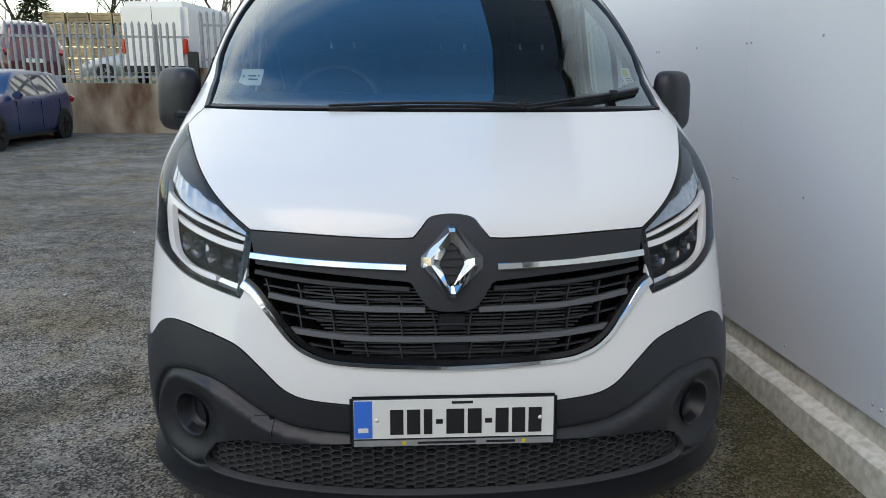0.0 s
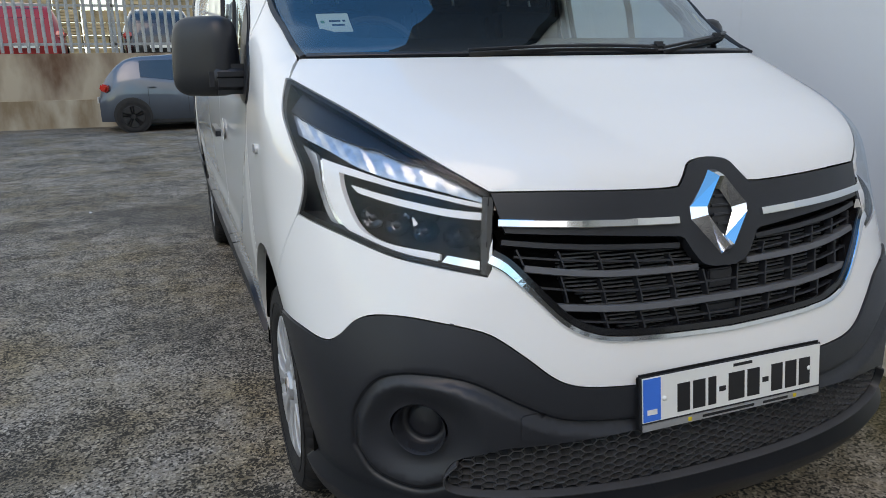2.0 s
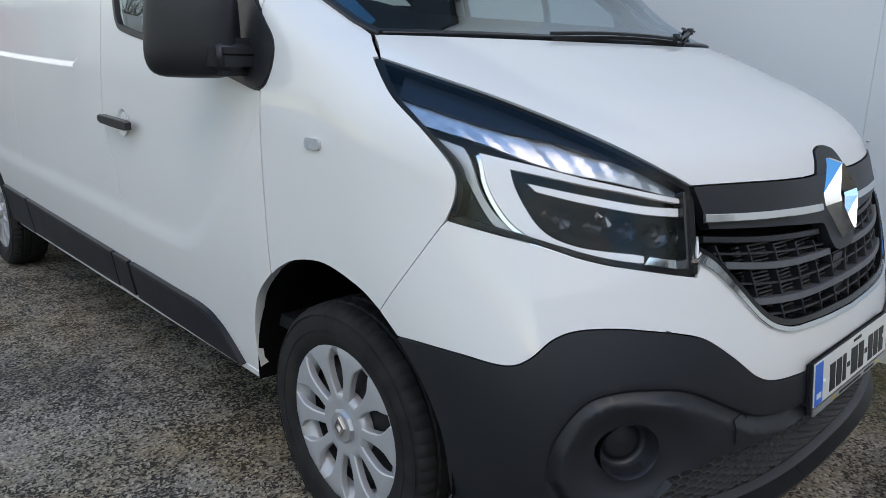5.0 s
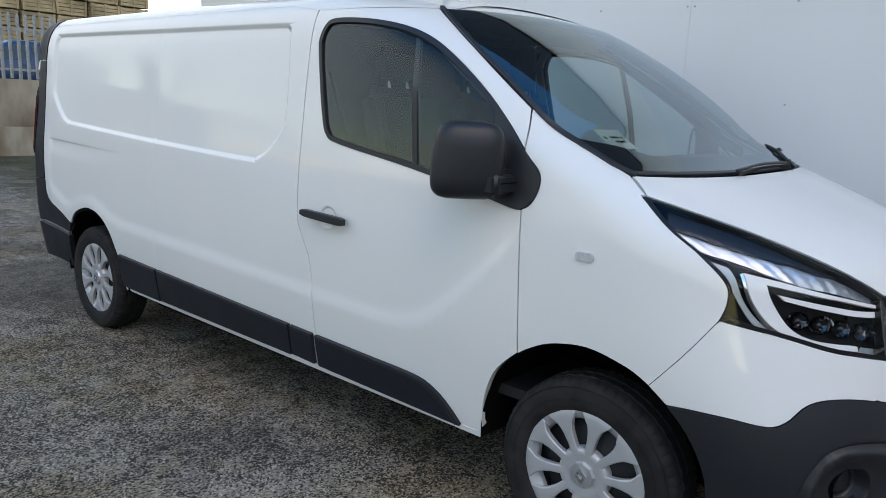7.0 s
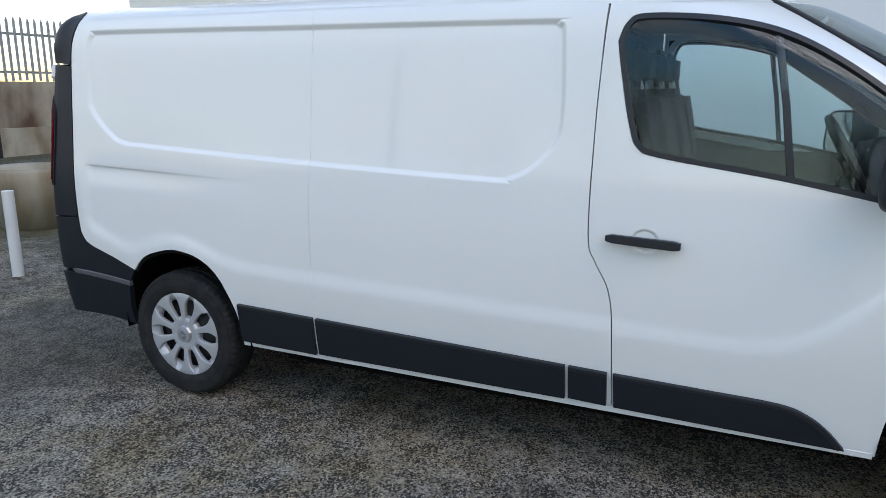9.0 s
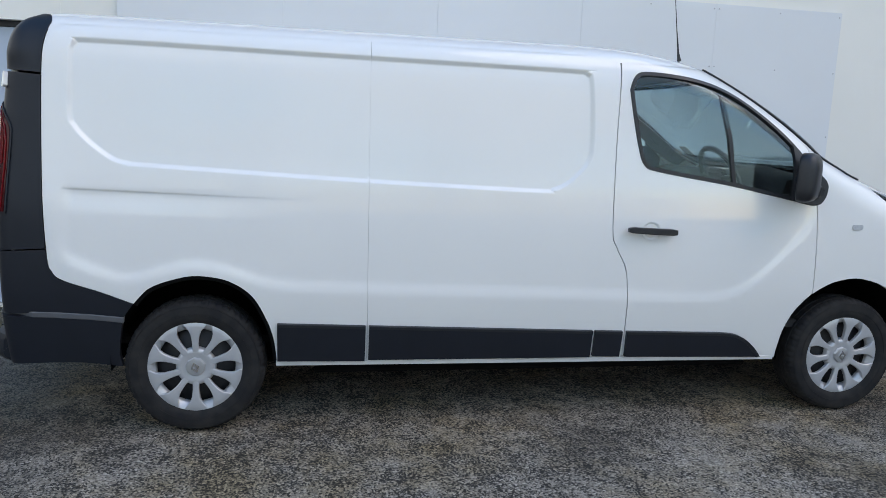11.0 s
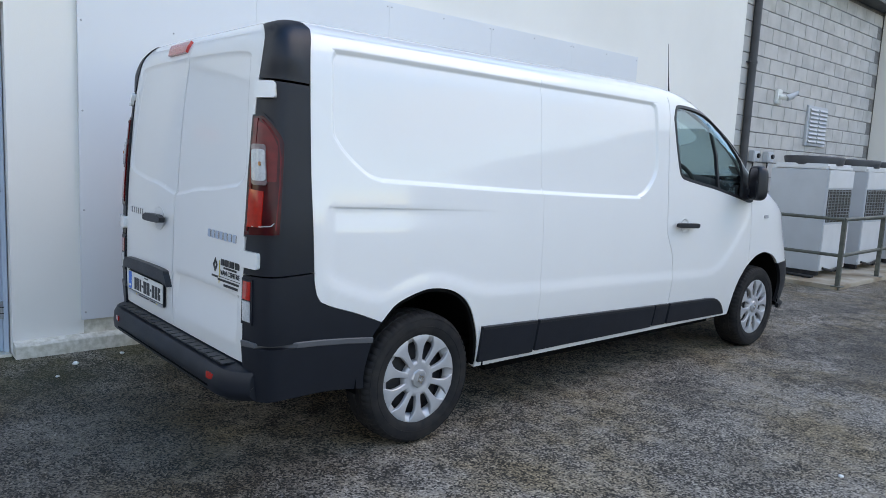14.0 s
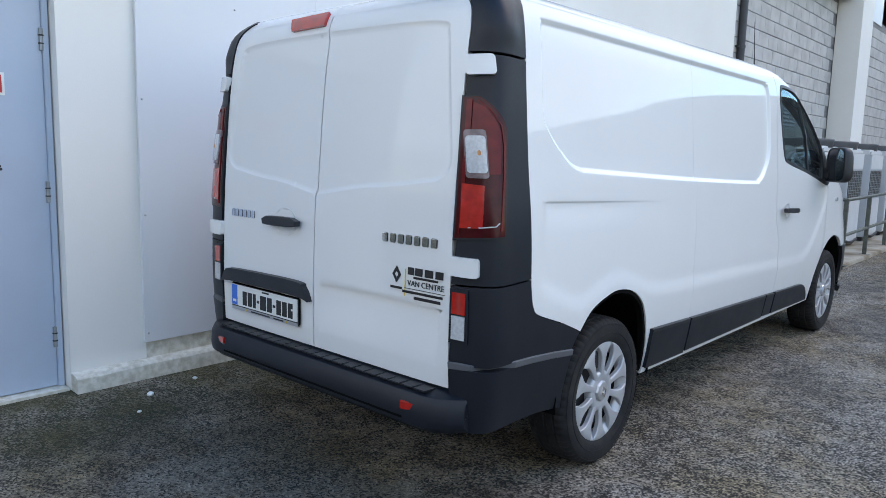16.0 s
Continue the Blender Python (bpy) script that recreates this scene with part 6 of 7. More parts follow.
LEAF = material("dark_evergreen", (0.035, 0.055, 0.022), 0.7, vary=0.5, scale=3)
GRASS = material("rough_grass", (0.10, 0.12, 0.04), 0.9, vary=0.4, scale=3, bump=0.5)


def ground_z(x, y):
    t = min(max((y - 4.9) / 9.3, 0.0), 1.0)
    z = 0.12 * t * t * (3 - 2 * t)
    # the strip along the building lies a little higher
    s = min(max((x - 0.95) / 0.5, 0.0), 1.0) * min(max((y + 4.2) / 2.2, 0.0), 1.0) * min(max((8.0 - y) / 2.5, 0.0), 1.0)
    return z + s * 0.035


gx = [-400, -120, -40, -20] + list(np.arange(-12, -0.1, 1.0)) + list(np.arange(0.0, 2.01, 0.125)) + list(np.arange(3, 12.1, 1.0)) + [20, 40, 120, 400]
gy = [-400, -120, -40, -20] + list(np.arange(-12, 15.1, 0.5)) + [20, 40, 120, 400]
vs = [(x, y, ground_z(x, y)) for y in gy for x in gx]
fs = [(j * len(gx) + i, j * len(gx) + i + 1, (j + 1) * len(gx) + i + 1, (j + 1) * len(gx) + i) for j in range(len(gy) - 1) for i in range(len(gx) - 1)]
ground = tagged(part("ground", vs, fs, ASPHALT, smooth=True), "worn dark asphalt yard with damp and painted shade patches", "ground", kind="structure")


def structure(ob, label, category):
    return tagged(ob, label, category, kind="structure")


WX = 1.535
wall = structure(box("wall_east", (WX + 0.12, 0.34, 3.0), (0.24, 8.92, 6.2), WALL_PAINT), "white painted building wall", "wall")
structure(box("wall_over_door", (WX + 0.12, 5.30, 4.145), (0.24, 0.998, 3.91), WALL_PAINT), "white painted wall over the steel door", "wall")
structure(box("wall_corner", (WX + 0.12, 6.0, 3.0), (0.24, 0.40, 6.2), WALL_PAINT), "white painted corner of the building", "wall")
structure(box("wall_north", (8.2, 6.08, 3.0), (12.85, 0.24, 6.2), WALL_PAINT), "white painted end wall of the building", "wall")
structure(box("wall_south", (8.2, -19.1, 3.0), (12.85, 0.24, 6.2), WALL_PAINT), "white painted end wall of the building", "wall")
structure(box("building_roof", (8.06, -6.5, 6.2), (13.2, 25.6, 0.2), MORTAR), "flat roof of the building", "roof")
structure(box("wall_back", (14.6, -6.5, 3.0), (0.2, 25.2, 6.2), WALL_PAINT), "plain back wall of the building", "wall")

# plain walls that close the yard behind the walk
CLOSE = material("weathered_yard_wall", (0.085, 0.085, 0.08), 0.9, vary=0.4, scale=0.6, bump=0.5, grain=30)
structure(box("yard_wall_south", (-14.0, -19.0, 2.6), (32.0, 0.3, 5.2), CLOSE), "plain weathered wall closing the yard", "wall")
structure(box("yard_wall_west", (-29.0, -2.5, 0.8), (0.3, 33.0, 1.6), CLOSE), "plain weathered wall closing the yard", "wall")
# dark fascia above the white wall, seen mirrored in the windscreen
FASCIA = material("dark_fascia", (0.022, 0.026, 0.032), 0.55, vary=0.2, scale=1.5)
structure(box("upper_facade", (WX + 0.05, 2.35, 6.3), (0.30, 7.7, 4.8), FASCIA), "dark cladding high on the building", "wall")

# cladding sheets on the lower wall
edges = [4.405, 3.2, 1.995, 0.79, -0.415, -1.62]
for y1, y0 in zip(edges, edges[1:]):
    za, zb = 0.267 - 0.0085 * y0, 0.267 - 0.0085 * y1
    a, b = y0 + 0.0007, y1 - 0.0007
    sheet = part("cladding_sheet", [(1.510, a, za), (1.510, b, zb), (1.510, b, 2.67), (1.510, a, 2.67), (1.532, a, za), (1.532, b, zb), (1.532, b, 2.67), (1.532, a, 2.67)],
                 [(0, 3, 2, 1), (4, 5, 6, 7), (0, 4, 7, 3), (1, 2, 6, 5), (0, 1, 5, 4), (3, 7, 6, 2)], SHEET, wall)
    for yy in (a + 0.022, (a + b) / 2, b - 0.022):
        for zz in (0.05 + 0.267 - 0.0085 * yy, 0.955, 1.59, 2.15, 2.63):
            v, f = lathe([(0.0065, 0.0), (0.006, -0.004), (0.0, -0.006)], 10)
            part("screw", [(1.510 + x, yy + p, zz + q) for x, p, q in v], f, SATIN, sheet, smooth=True)
# low plinth at the foot of the wall
vs = []
for y in np.linspace(-4.10, 4.80, 60):
    zt = 0.168 - 0.009 * y
    j = 0.006 * noise.noise((y * 5, 0, 0))
    for x, z in ((1.450 + j, -0.12), (1.454 + j, zt * 0.6), (1.458 + j, zt - 0.016 + j), (1.470, zt - 0.004 + j * 0.5), (1.534, zt + 0.006), (1.534, -0.12)):
        vs.append((x, y, z))
fs = [(i * 6 + j, i * 6 + j + 1, i * 6 + j + 7, i * 6 + j + 6) for i in range(59) for j in range(5)] + [tuple(range(6)), tuple(range(59 * 6 + 5, 59 * 6 - 1, -1))]
structure(part("plinth", vs, fs, PLINTH), "chipped off-white plinth along the wall", "plinth")
part("plinth_band", [(1.529, -4.10, 0.1), (1.529, 4.39, 0.0), (1.529, 4.39, 0.26), (1.529, -4.10, 0.34)], [(0, 3, 2, 1)], PLINTH, wall)

# steel door in its reveal
door = structure(new("door_1"), "closed blue-grey steel door in a deep reveal", "door")
box("door_leaf", (1.640, 5.303, 1.10), (0.045, 0.93, 2.09), DOOR_BLUE, door, bevel=0.003)
box("door_jamb", (1.655, 4.822, 1.12), (0.10, 0.03, 2.14), DOOR_BLUE, door, bevel=0.003)
box("door_jamb", (1.655, 5.785, 1.12), (0.10, 0.03, 2.14), DOOR_BLUE, door, bevel=0.003)
box("door_head", (1.655, 5.303, 2.167), (0.10, 0.93, 0.045), STEEL, door, bevel=0.003)
box("threshold", (1.62, 5.303, 0.02), (0.16, 0.99, 0.06), PLINTH, door)
for z in (0.322, 1.089, 1.855):
    hg = tube("hinge", [(1.612, 4.842, z - 0.055), (1.612, 4.842, z + 0.055)], 0.011, GALV, door)
    for q in (-0.02, 0.02):
        tube("hinge_ring", [(1.612, 4.842, z + q - 0.003), (1.612, 4.842, z + q + 0.003)], 0.014, STEEL, hg)
box("push_bar", (1.592, 5.19, 1.208), (0.02, 0.27, 0.014), INK, door, bevel=0.003)
box("bar_end", (1.595, 5.075, 1.222), (0.03, 0.03, 0.018), INK, door, bevel=0.004)
sign = thing("door_sign", "red and white sign on the steel door reading AUTHORISED PERSONNEL ONLY", "sign")
box("sign_board", (1.6155, 5.119, 1.621), (0.003, 0.205, 0.110), WHITE, sign)
box("sign_field", (1.6135, 5.119, 1.621), (0.002, 0.180, 0.085), SIGN_RED, sign)
for i, txt in enumerate(("AUTHORISED", "PERSONNEL", "ONLY")):
    writing("sign_line", txt, 0.026, Matrix.Translation((1.612, 5.119, 1.647 - 0.026 * i)) @ pose(0, 0, 0, 90, 0, -90), WHITE, sign)

# block wall, pilaster, pipe
BX = 1.66
bw = structure(box("block_wall", (BX + 0.12, -7.0, 2.30), (0.20, 5.80, 4.65), MORTAR), "grey painted concrete block wall", "wall")
structure(box("return_wall", (1.68, -4.135, 3.0), (0.29, 0.03, 6.2), WALL_PAINT), "white painted end of the wall", "wall")
structure(box("upper_wall", (BX + 0.12, -8.9, 5.35), (0.24, 9.5, 1.6), SHEET), "pale cladding over the block wall", "wall")
structure(box("eaves_gutter", (BX - 0.10, -7.0, 4.56), (0.35, 5.6, 0.10), PIPE), "dark gutter under the cladding", "gutter")
structure(box("pilaster", (1.435, -10.2, 2.7), (0.45, 0.9, 5.4), WALL_PAINT), "white pilaster beside the block wall", "pilaster")
fw = structure(box("far_block_wall", (BX + 0.12, -13.1, 2.30), (0.20, 5.0, 4.65), MORTAR), "grey concrete block wall further along", "wall")
structure(box("wall_far", (BX + 0.12, -17.4, 3.0), (0.24, 3.5, 6.2), WALL_PAINT), "white painted wall", "wall")

# drainpipe
pipe = thing("drainpipe", "dark grey drainpipe down the block wall", "pipe")
tube("pipe", [(1.60, -4.61, 6.0), (1.60, -4.61, 0.30), (1.59, -4.61, 0.15), (1.54, -4.61, 0.05)], 0.055, PIPE, pipe, seg=16)
for z in (0.55, 1.38, 2.98, 4.6):
    tube("pipe_collar", [(1.60, -4.61, z - 0.02), (1.60, -4.61, z + 0.02)], 0.064, PIPE, pipe, seg=16)
    box("pipe_bracket", (1.625, -4.61, z), (0.06, 0.20, 0.02), PIPE, pipe)
for i, y in enumerate((-4.97, -5.44)):
    so = thing("outdoor_socket", "grey weatherproof switch box with a black knob on the block wall", "socket", "switch boxes on the wall")
    box("socket_box", (1.615, y, 1.645), (0.09, 0.20, 0.165), AC_GREY, so, bevel=0.012)
    tube("knob", [(1.57, y - 0.03, 1.655), (1.545, y - 0.03, 1.655)], 0.035, INK, so, seg=14)
    tube("cable", [(1.615, y + 0.02, 1.56), (1.61, y + 0.03, 1.40), (1.61, y + 0.01, 1.1), (1.59, y - 0.05, 0.75), (1.45, y - 0.1, 0.5)], 0.012, INK, so)
bracket = thing("wall_lamp", "white bracket lamp with a short grey arm on the block wall", "wall lamp")
box("lamp_base", (1.63, -5.60, 2.585), (0.05, 0.17, 0.22), WHITE, bracket, bevel=0.01)
tube("lamp_arm", [(1.615, -5.60, 2.585), (1.51, -5.65, 2.57)], 0.04, WHITE, bracket, seg=12)
tube("lamp_head", [(1.51, -5.63, 2.56), (1.45, -5.70, 2.60), (1.41, -5.78, 2.66)], [0.05, 0.045, 0.02], AC_GREY, bracket, seg=12)
vent = thing("wall_vent", "grey metal louvred vent in the block wall", "vent")
box("vent_frame", (1.64, -7.13, 2.22), (0.04, 0.80, 0.66), AC_GREY, vent, bevel=0.006)
for j in (-7.31, -6.95):
    for i in range(9):
        box("louvre", (1.613, j, 1.96 + 0.065 * i), (0.03, 0.31, 0.045), AC_GREY, vent, rot=pose(0, 0, 0, 0, 35, 0))

# condensing units on their pad, behind a rail
structure(box("unit_pad", (0.74, -7.4, 0.015), (1.80, 7.2, 0.07), CONCRETE, bevel=0.01), "low concrete pad under the condensing units", "pad")


def condensing_unit(at):
    u = thing("condensing_unit", "grey and white outdoor condensing unit with a dark fan cowl", "cooling unit", "condensing units behind the rail", at)
    box("casing", (0, 0, 0.76), (0.76, 0.90, 1.36), AC_GREY, u, bevel=0.008)
    box("front_panel", (-0.384, 0, 0.40), (0.012, 0.86, 0.62), AC_WHITE, u, bevel=0.004)
    box("front_band", (-0.384, 0, 1.32), (0.012, 0.86, 0.24), AC_WHITE, u, bevel=0.004)
    box("coil", (-0.383, 0, 0.96), (0.006, 0.78, 0.44), COIL, u)
    for i in range(11):
        box("guard_wire", (-0.392, 0, 0.76 + 0.04 * i), (0.008, 0.80, 0.006), GALV, u)
    for i in range(8):
        box("guard_wire", (-0.394, -0.385 + 0.11 * i, 0.96), (0.006, 0.006, 0.44), GALV, u)
    box("top_cap", (0, 0, 1.47), (0.74, 0.88, 0.10), AC_WHITE, u, bevel=0.03)
    v, f = lathe([(0.34, 1.50), (0.36, 1.60), (0.35, 1.62), (0.31, 1.61), (0.29, 1.53), (0.0, 1.53)], 28, "z")
    part("fan_cowl", [(x * 1.05, y * 1.22, z) for x, y, z in v], f, PIPE, u, smooth=True)
    for y in (-0.38, 0.38):
        box("foot", (0, y, 0.05), (0.70, 0.08, 0.07), STEEL, u, bevel=0.005)
    tube("hose", [(-0.40, -0.30, 0.10), (-0.46, -0.10, 0.13), (-0.44, 0.15, 0.08), (-0.40, 0.35, 0.12)], 0.018, INK, u)
    return u


unit = condensing_unit((0.685, -4.83, 0.045))
for i in range(1, 4):
    copy_thing(unit, pose(0.685, -4.83 - 1.41 * i, 0.045))
rail = thing("handrail", "dull green steel rail in front of the cooling units", "railing")
PTS = [(1.50, -3.86), (-0.146, -3.85), (-0.09, -5.40), (-0.03, -7.05), (0.03, -8.75)]
for x, y in PTS[1:]:
    box("post", (x, y, 0.43), (0.05, 0.05, 0.88), OLIVE, rail, bevel=0.004)
    box("post_foot", (x, y, 0.045), (0.12, 0.12, 0.012), OLIVE, rail)
for (x0, y0), (x1, y1) in zip(PTS, PTS[1:]):
    for z in (0.88, 0.43):
        tube("rail", [(x0, y0, z), (x1, y1, z)], 0.022, OLIVE, rail, seg=10)
for i in range(4):
    pts = [(1.5 - 0.1 * i, -4.25 - 0.1 * i, 0.09 + 0.02 * i), (1.2, -4.22 - 0.03 * i, 0.08), (0.8 + 0.1 * i, -4.20, 0.075), (0.3, -4.15 - 0.03 * i, 0.07)]
    tagged(tube("cable", smooth_line(pts), 0.014, INK), "loose dark hose lying by the cooling units", "hose", "hoses by the cooling units")

# retaining wall and fence at the far side of the yard
RY = 15.0
rw = structure(box("retaining_wall", (-17.7, RY + 0.15, 0.59), (25.5, 0.30, 1.36), RUSTWALL), "rust-stained concrete retaining wall", "wall")
structure(box("retaining_wall_high", (17.4, RY + 0.15, 1.17), (44.6, 0.28, 0.94), RUSTWALL), "rust-stained upper part of the retaining wall", "wall")
structure(box("retaining_footing", (17.4, RY + 0.13, 0.30), (44.6, 0.36, 0.80), CONCRETE), "pale concrete lower part of the retaining wall", "wall")
structure(box("terrace", (2.0, 31.2, 0.98), (70.0, 31.7, 0.50), GRASS), "raised yard behind the retaining wall", "ground")
for x in (-4.87, 6.12):
    tagged(box("steel_post", (x, RY - 0.06, 1.03), (0.22, 0.16, 1.94), INK, bevel=0.005), "black steel column against the retaining wall", "column", "black columns")


def palisade(name, x0, x1, z, height, y):
    fe = thing(name, "galvanised steel palisade fence on the retaining wall", "fence", "palisade fences")
    bm = bmesh.new()
    w, d = 0.034, 0.014
    pr = [(-w, 0.0), (-0.014, -d), (0.014, -d), (w, 0.0)]
    lo = [bm.verts.new((a, b, 0)) for a, b in pr]
    hi = [bm.verts.new((a, b, height - 0.06)) for a, b in pr]
    tip = [bm.verts.new((a * 0.25, b, height)) for a, b in pr]
    for r0, r1 in ((lo, hi), (hi, tip)):
        for i in range(3):
            bm.faces.new((r0[i], r0[i + 1], r1[i + 1], r1[i]))
    me = bpy.data.meshes.new("pale")
    bm.to_mesh(me)
    bm.free()
    me.materials.append(GALV)
    for i in range(int((x1 - x0) / 0.158)):
        o = new("pale", me)
        o.parent = fe
        o.location = (x0 + 0.158 * i, y - 0.035, z + random.uniform(-0.012, 0.012))
    for zz in (z + 0.18, z + height - 0.33):
        box("fence_rail", ((x0 + x1) / 2, y, zz), (x1 - x0, 0.04, 0.05), GALV, fe)
    for i in range(int((x1 - x0) / 2.75) + 1):
        box("fence_post", (x0 + 2.75 * i, y + 0.03, z + height / 2 - 0.05), (0.055, 0.10, height), GALV, fe)
    return fe


palisade("fence", -14.0, -5.0, 1.24, 1.42, RY + 0.14)
palisade("fence", -4.7, 14.0, 1.65, 1.28, RY + 0.14)
# fence and pole across the yard, mirrored in the side windows
side_fence = palisade("fence", -8.0, 14.0, 0.0, 2.1, 0.0)
tagged(side_fence, "galvanised steel palisade fence across the yard")
side_fence.matrix_basis = pose(-17.5, 0, 0, 0, 0, 90)
pole = thing("utility_pole", "dark wooden utility pole with cross arms behind the fence", "pole", at=(-18.5, 11.5, 0))
tube("pole_shaft", [(0, 0, 0), (0, 0, 4), (0, 0, 8.5)], [0.15, 0.13, 0.10], BARK, pole, seg=12)
for z in (7.9, 6.9):
    box("cross_arm", (0.05, 0, z), (0.10, 1.8, 0.12), BARK, pole)
    for y in (-0.8, -0.3, 0.3, 0.8):
        tube("insulator", [(0.05, y, z + 0.06), (0.05, y, z + 0.22)], 0.035, GALV, pole, seg=8)


# ---- parked cars ----
def build_car(name, label, paint, group, length=4.25, width=1.76, height=1.47, hatch=0.55, axle=0.305):
    """A hatchback along x, nose at minus x, standing at the origin."""
    c = thing(name, label, "car", group)
    L, W = length, width / 2
    roof = curve([(-0.5 * L, 0.62), (-0.47 * L, 0.74), (-0.40 * L, 0.84), (-0.24 * L, 0.97), (-0.20 * L, 1.0), (-0.06 * L, 1.38), (0.04 * L, height), (0.22 * L, height - 0.02), (0.36 * L, height - 0.09), (0.44 * L, height - hatch * 0.55), (0.485 * L, 0.86), (0.5 * L, 0.6)])
    belt = curve([(-0.5 * L, 0.58), (-0.4 * L, 0.80), (-0.2 * L, 0.92), (0.1 * L, 0.95), (0.4 * L, 1.0), (0.5 * L, 0.60)])
    wide = curve([(-0.5 * L, 0.62 * W), (-0.46 * L, 0.84 * W), (-0.36 * L, 0.97 * W), (0, W), (0.36 * L, 0.97 * W), (0.46 * L, 0.86 * W), (0.5 * L, 0.70 * W)])
    xs = np.concatenate([np.linspace(-0.5, -0.4, 7), np.linspace(-0.38, 0.38, 40), np.linspace(0.4, 0.5, 9)]) * L

    def section(x):
        w, zt = wide(x), roof(x)
        zb = min(belt(x), zt - 0.005)
        g = max(0.0, zt - zb)
        wr = w * (0.96 - 0.30 * min(g, 0.55) / 0.55)
        return [(0.90 * w, 0.22), (0.985 * w, 0.34), (w, 0.60), (0.985 * w, zb - 0.06), (0.955 * w, zb), (0.955 * w + (wr - 0.955 * w) * 0.86, zb + g * 0.86), (wr * 0.96, zb + g * 0.965), (wr * 0.75, zt), (0, zt + 0.008)]

    vs, fs = [], []
    for x in xs:
        half = section(x)
        ring = half + [(-a, b) for a, b in half[-2::-1]]
        vs += [(x, a, b) for a, b in ring]
    n = 17
    for i in range(len(xs) - 1):
        for j in range(n - 1):
            a = i * n + j
            fs.append((a, a + n, a + n + 1, a + 1))
    fs += [tuple(range(n - 1, -1, -1)), tuple(range((len(xs) - 1) * n, len(xs) * n))]
    body = part("body", vs, fs, paint, c, smooth=True)
    body.data.set_sharp_from_angle(angle=radians(42))
    wb = axle * L
    for k in (-1, 1):
        def side_glass(nm, xa, xb, inset=0.0):
            v, f = [], []
            cols = np.linspace(xa, xb, 9)
            for x in cols:
                h = section(x)
                (wa, za), (wt, zt) = h[4], h[5]
                for q in (0.06, 0.5, 0.93):
                    v.append((x + (q - 0.06) * (0.10 if x == cols[0] and nm == "front_window" else 0), k * (wa + (wt - wa) * q + 0.006), za + (zt - za) * q))
            for i in range(8):
                for j in range(2):
                    a = i * 3 + j
                    f.append((a, a + 3, a + 4, a + 1) if k < 0 else (a, a + 1, a + 4, a + 3))
            part(nm, v, f, CAR_GLASS, c, smooth=True)
        side_glass("front_window", -0.125 * L, 0.075 * L)
        side_glass("rear_window", 0.095 * L, 0.30 * L)
        for x in (-wb, wb):
            v, f = lathe([(0.20, 0.09), (0.26, 0.10), (0.30, 0.095), (0.318, 0.07), (0.318, -0.08), (0.25, -0.09)], 36)
            m = Matrix.Translation((x, k * (W - 0.09), 0.318)) @ pose(0, 0, 0, 0, 0, 90 * k)
            ty = part("wheel", [tuple(m @ Vector(p)) for p in v], f, RUBBER, c, smooth=True)
            v, f = lathe([(0.0, 0.075), (0.05, 0.078), (0.06, 0.06), (0.20, 0.062), (0.21, 0.092), (0.20, 0.094)], 30)
            part("rim", [tuple(m @ Vector(p)) for p in v], f, STEEL, ty, smooth=True)
            for i in range(5):
                a = math.tau * i / 5 + 0.4
                for q in (-0.16, 0.16):
                    bm = bmesh.new()
                    add_box(bm, (0.082, 0.125 * math.cos(a + q), 0.125 * math.sin(a + q)), (0.02, 0.16, 0.026), rot=Matrix.Rotation(a + q * 0.4, 4, "X"))
                    bm.transform(m)
                    bm_part("spoke", bm, SATIN, ty)
            v, f = lathe([(0.345, 0.012), (0.33, 0.014), (0.0, 0.014)], 30)
            m2 = Matrix.Translation((x, k * (W - 0.012), 0.335)) @ pose(0, 0, 0, 0, 0, 90 * k)
            part("wheel_arch", [tuple(m2 @ Vector(p)) for p in v], f, INK, c)
        box("mirror", (-0.15 * L, k * (W + 0.07), 0.98), (0.10, 0.18, 0.13), paint, c, bevel=0.03)
        box("door_handle", (0.02 * L, k * (W - 0.002), 0.83), (0.16, 0.03, 0.025), paint, c, bevel=0.008)
        box("door_handle", (0.25 * L, k * (W - 0.008), 0.86), (0.16, 0.03, 0.025), paint, c, bevel=0.008)
        for x in (-0.135 * L, 0.085 * L, 0.27 * L):
            box("door_seam", (x, k * (W - 0.004), 0.60), (0.006, 0.014, 0.55), INK, c)
        box("tail_light", (0.462 * L, k * (W * 0.80), 0.86), (0.16, 0.20, 0.14), LAMP_RED, c, bevel=0.03, rot=pose(0, 0, 0, 0, -20, -25 * k))
        box("headlight", (-0.445 * L, k * (W * 0.74), 0.70), (0.24, 0.30, 0.13), LAMP_WHITE, c, bevel=0.04, rot=pose(0, 0, 0, 0, -22, 28 * k))
    for nm, xa, xb in (("windscreen", -0.185 * L, -0.055 * L), ("rear_screen", 0.375 * L, 0.455 * L)):
        v = []
        for x in (xa, (xa + xb) / 2, xb):
            h = section(x)
            for q in (-0.94, -0.5, 0, 0.5, 0.94):
                v.append((x, q * h[7][0] * 1.12, roof(x) + 0.012 - 0.012 * abs(q)))
        f = [(i * 5 + j, i * 5 + j + 1, i * 5 + j + 6, i * 5 + j + 5) for i in range(2) for j in range(4)]
        part(nm, v, f, CAR_GLASS, c, smooth=True)
    box("sill", (0, 0, 0.21), (0.62 * L, width * 0.93, 0.07), INK, c, bevel=0.01)
    box("rear_bumper", (0.485 * L, 0, 0.40), (0.10, width * 0.72, 0.22), INK, c, bevel=0.04)
    box("front_bumper", (-0.485 * L, 0, 0.38), (0.10, width * 0.66, 0.22), INK, c, bevel=0.04)
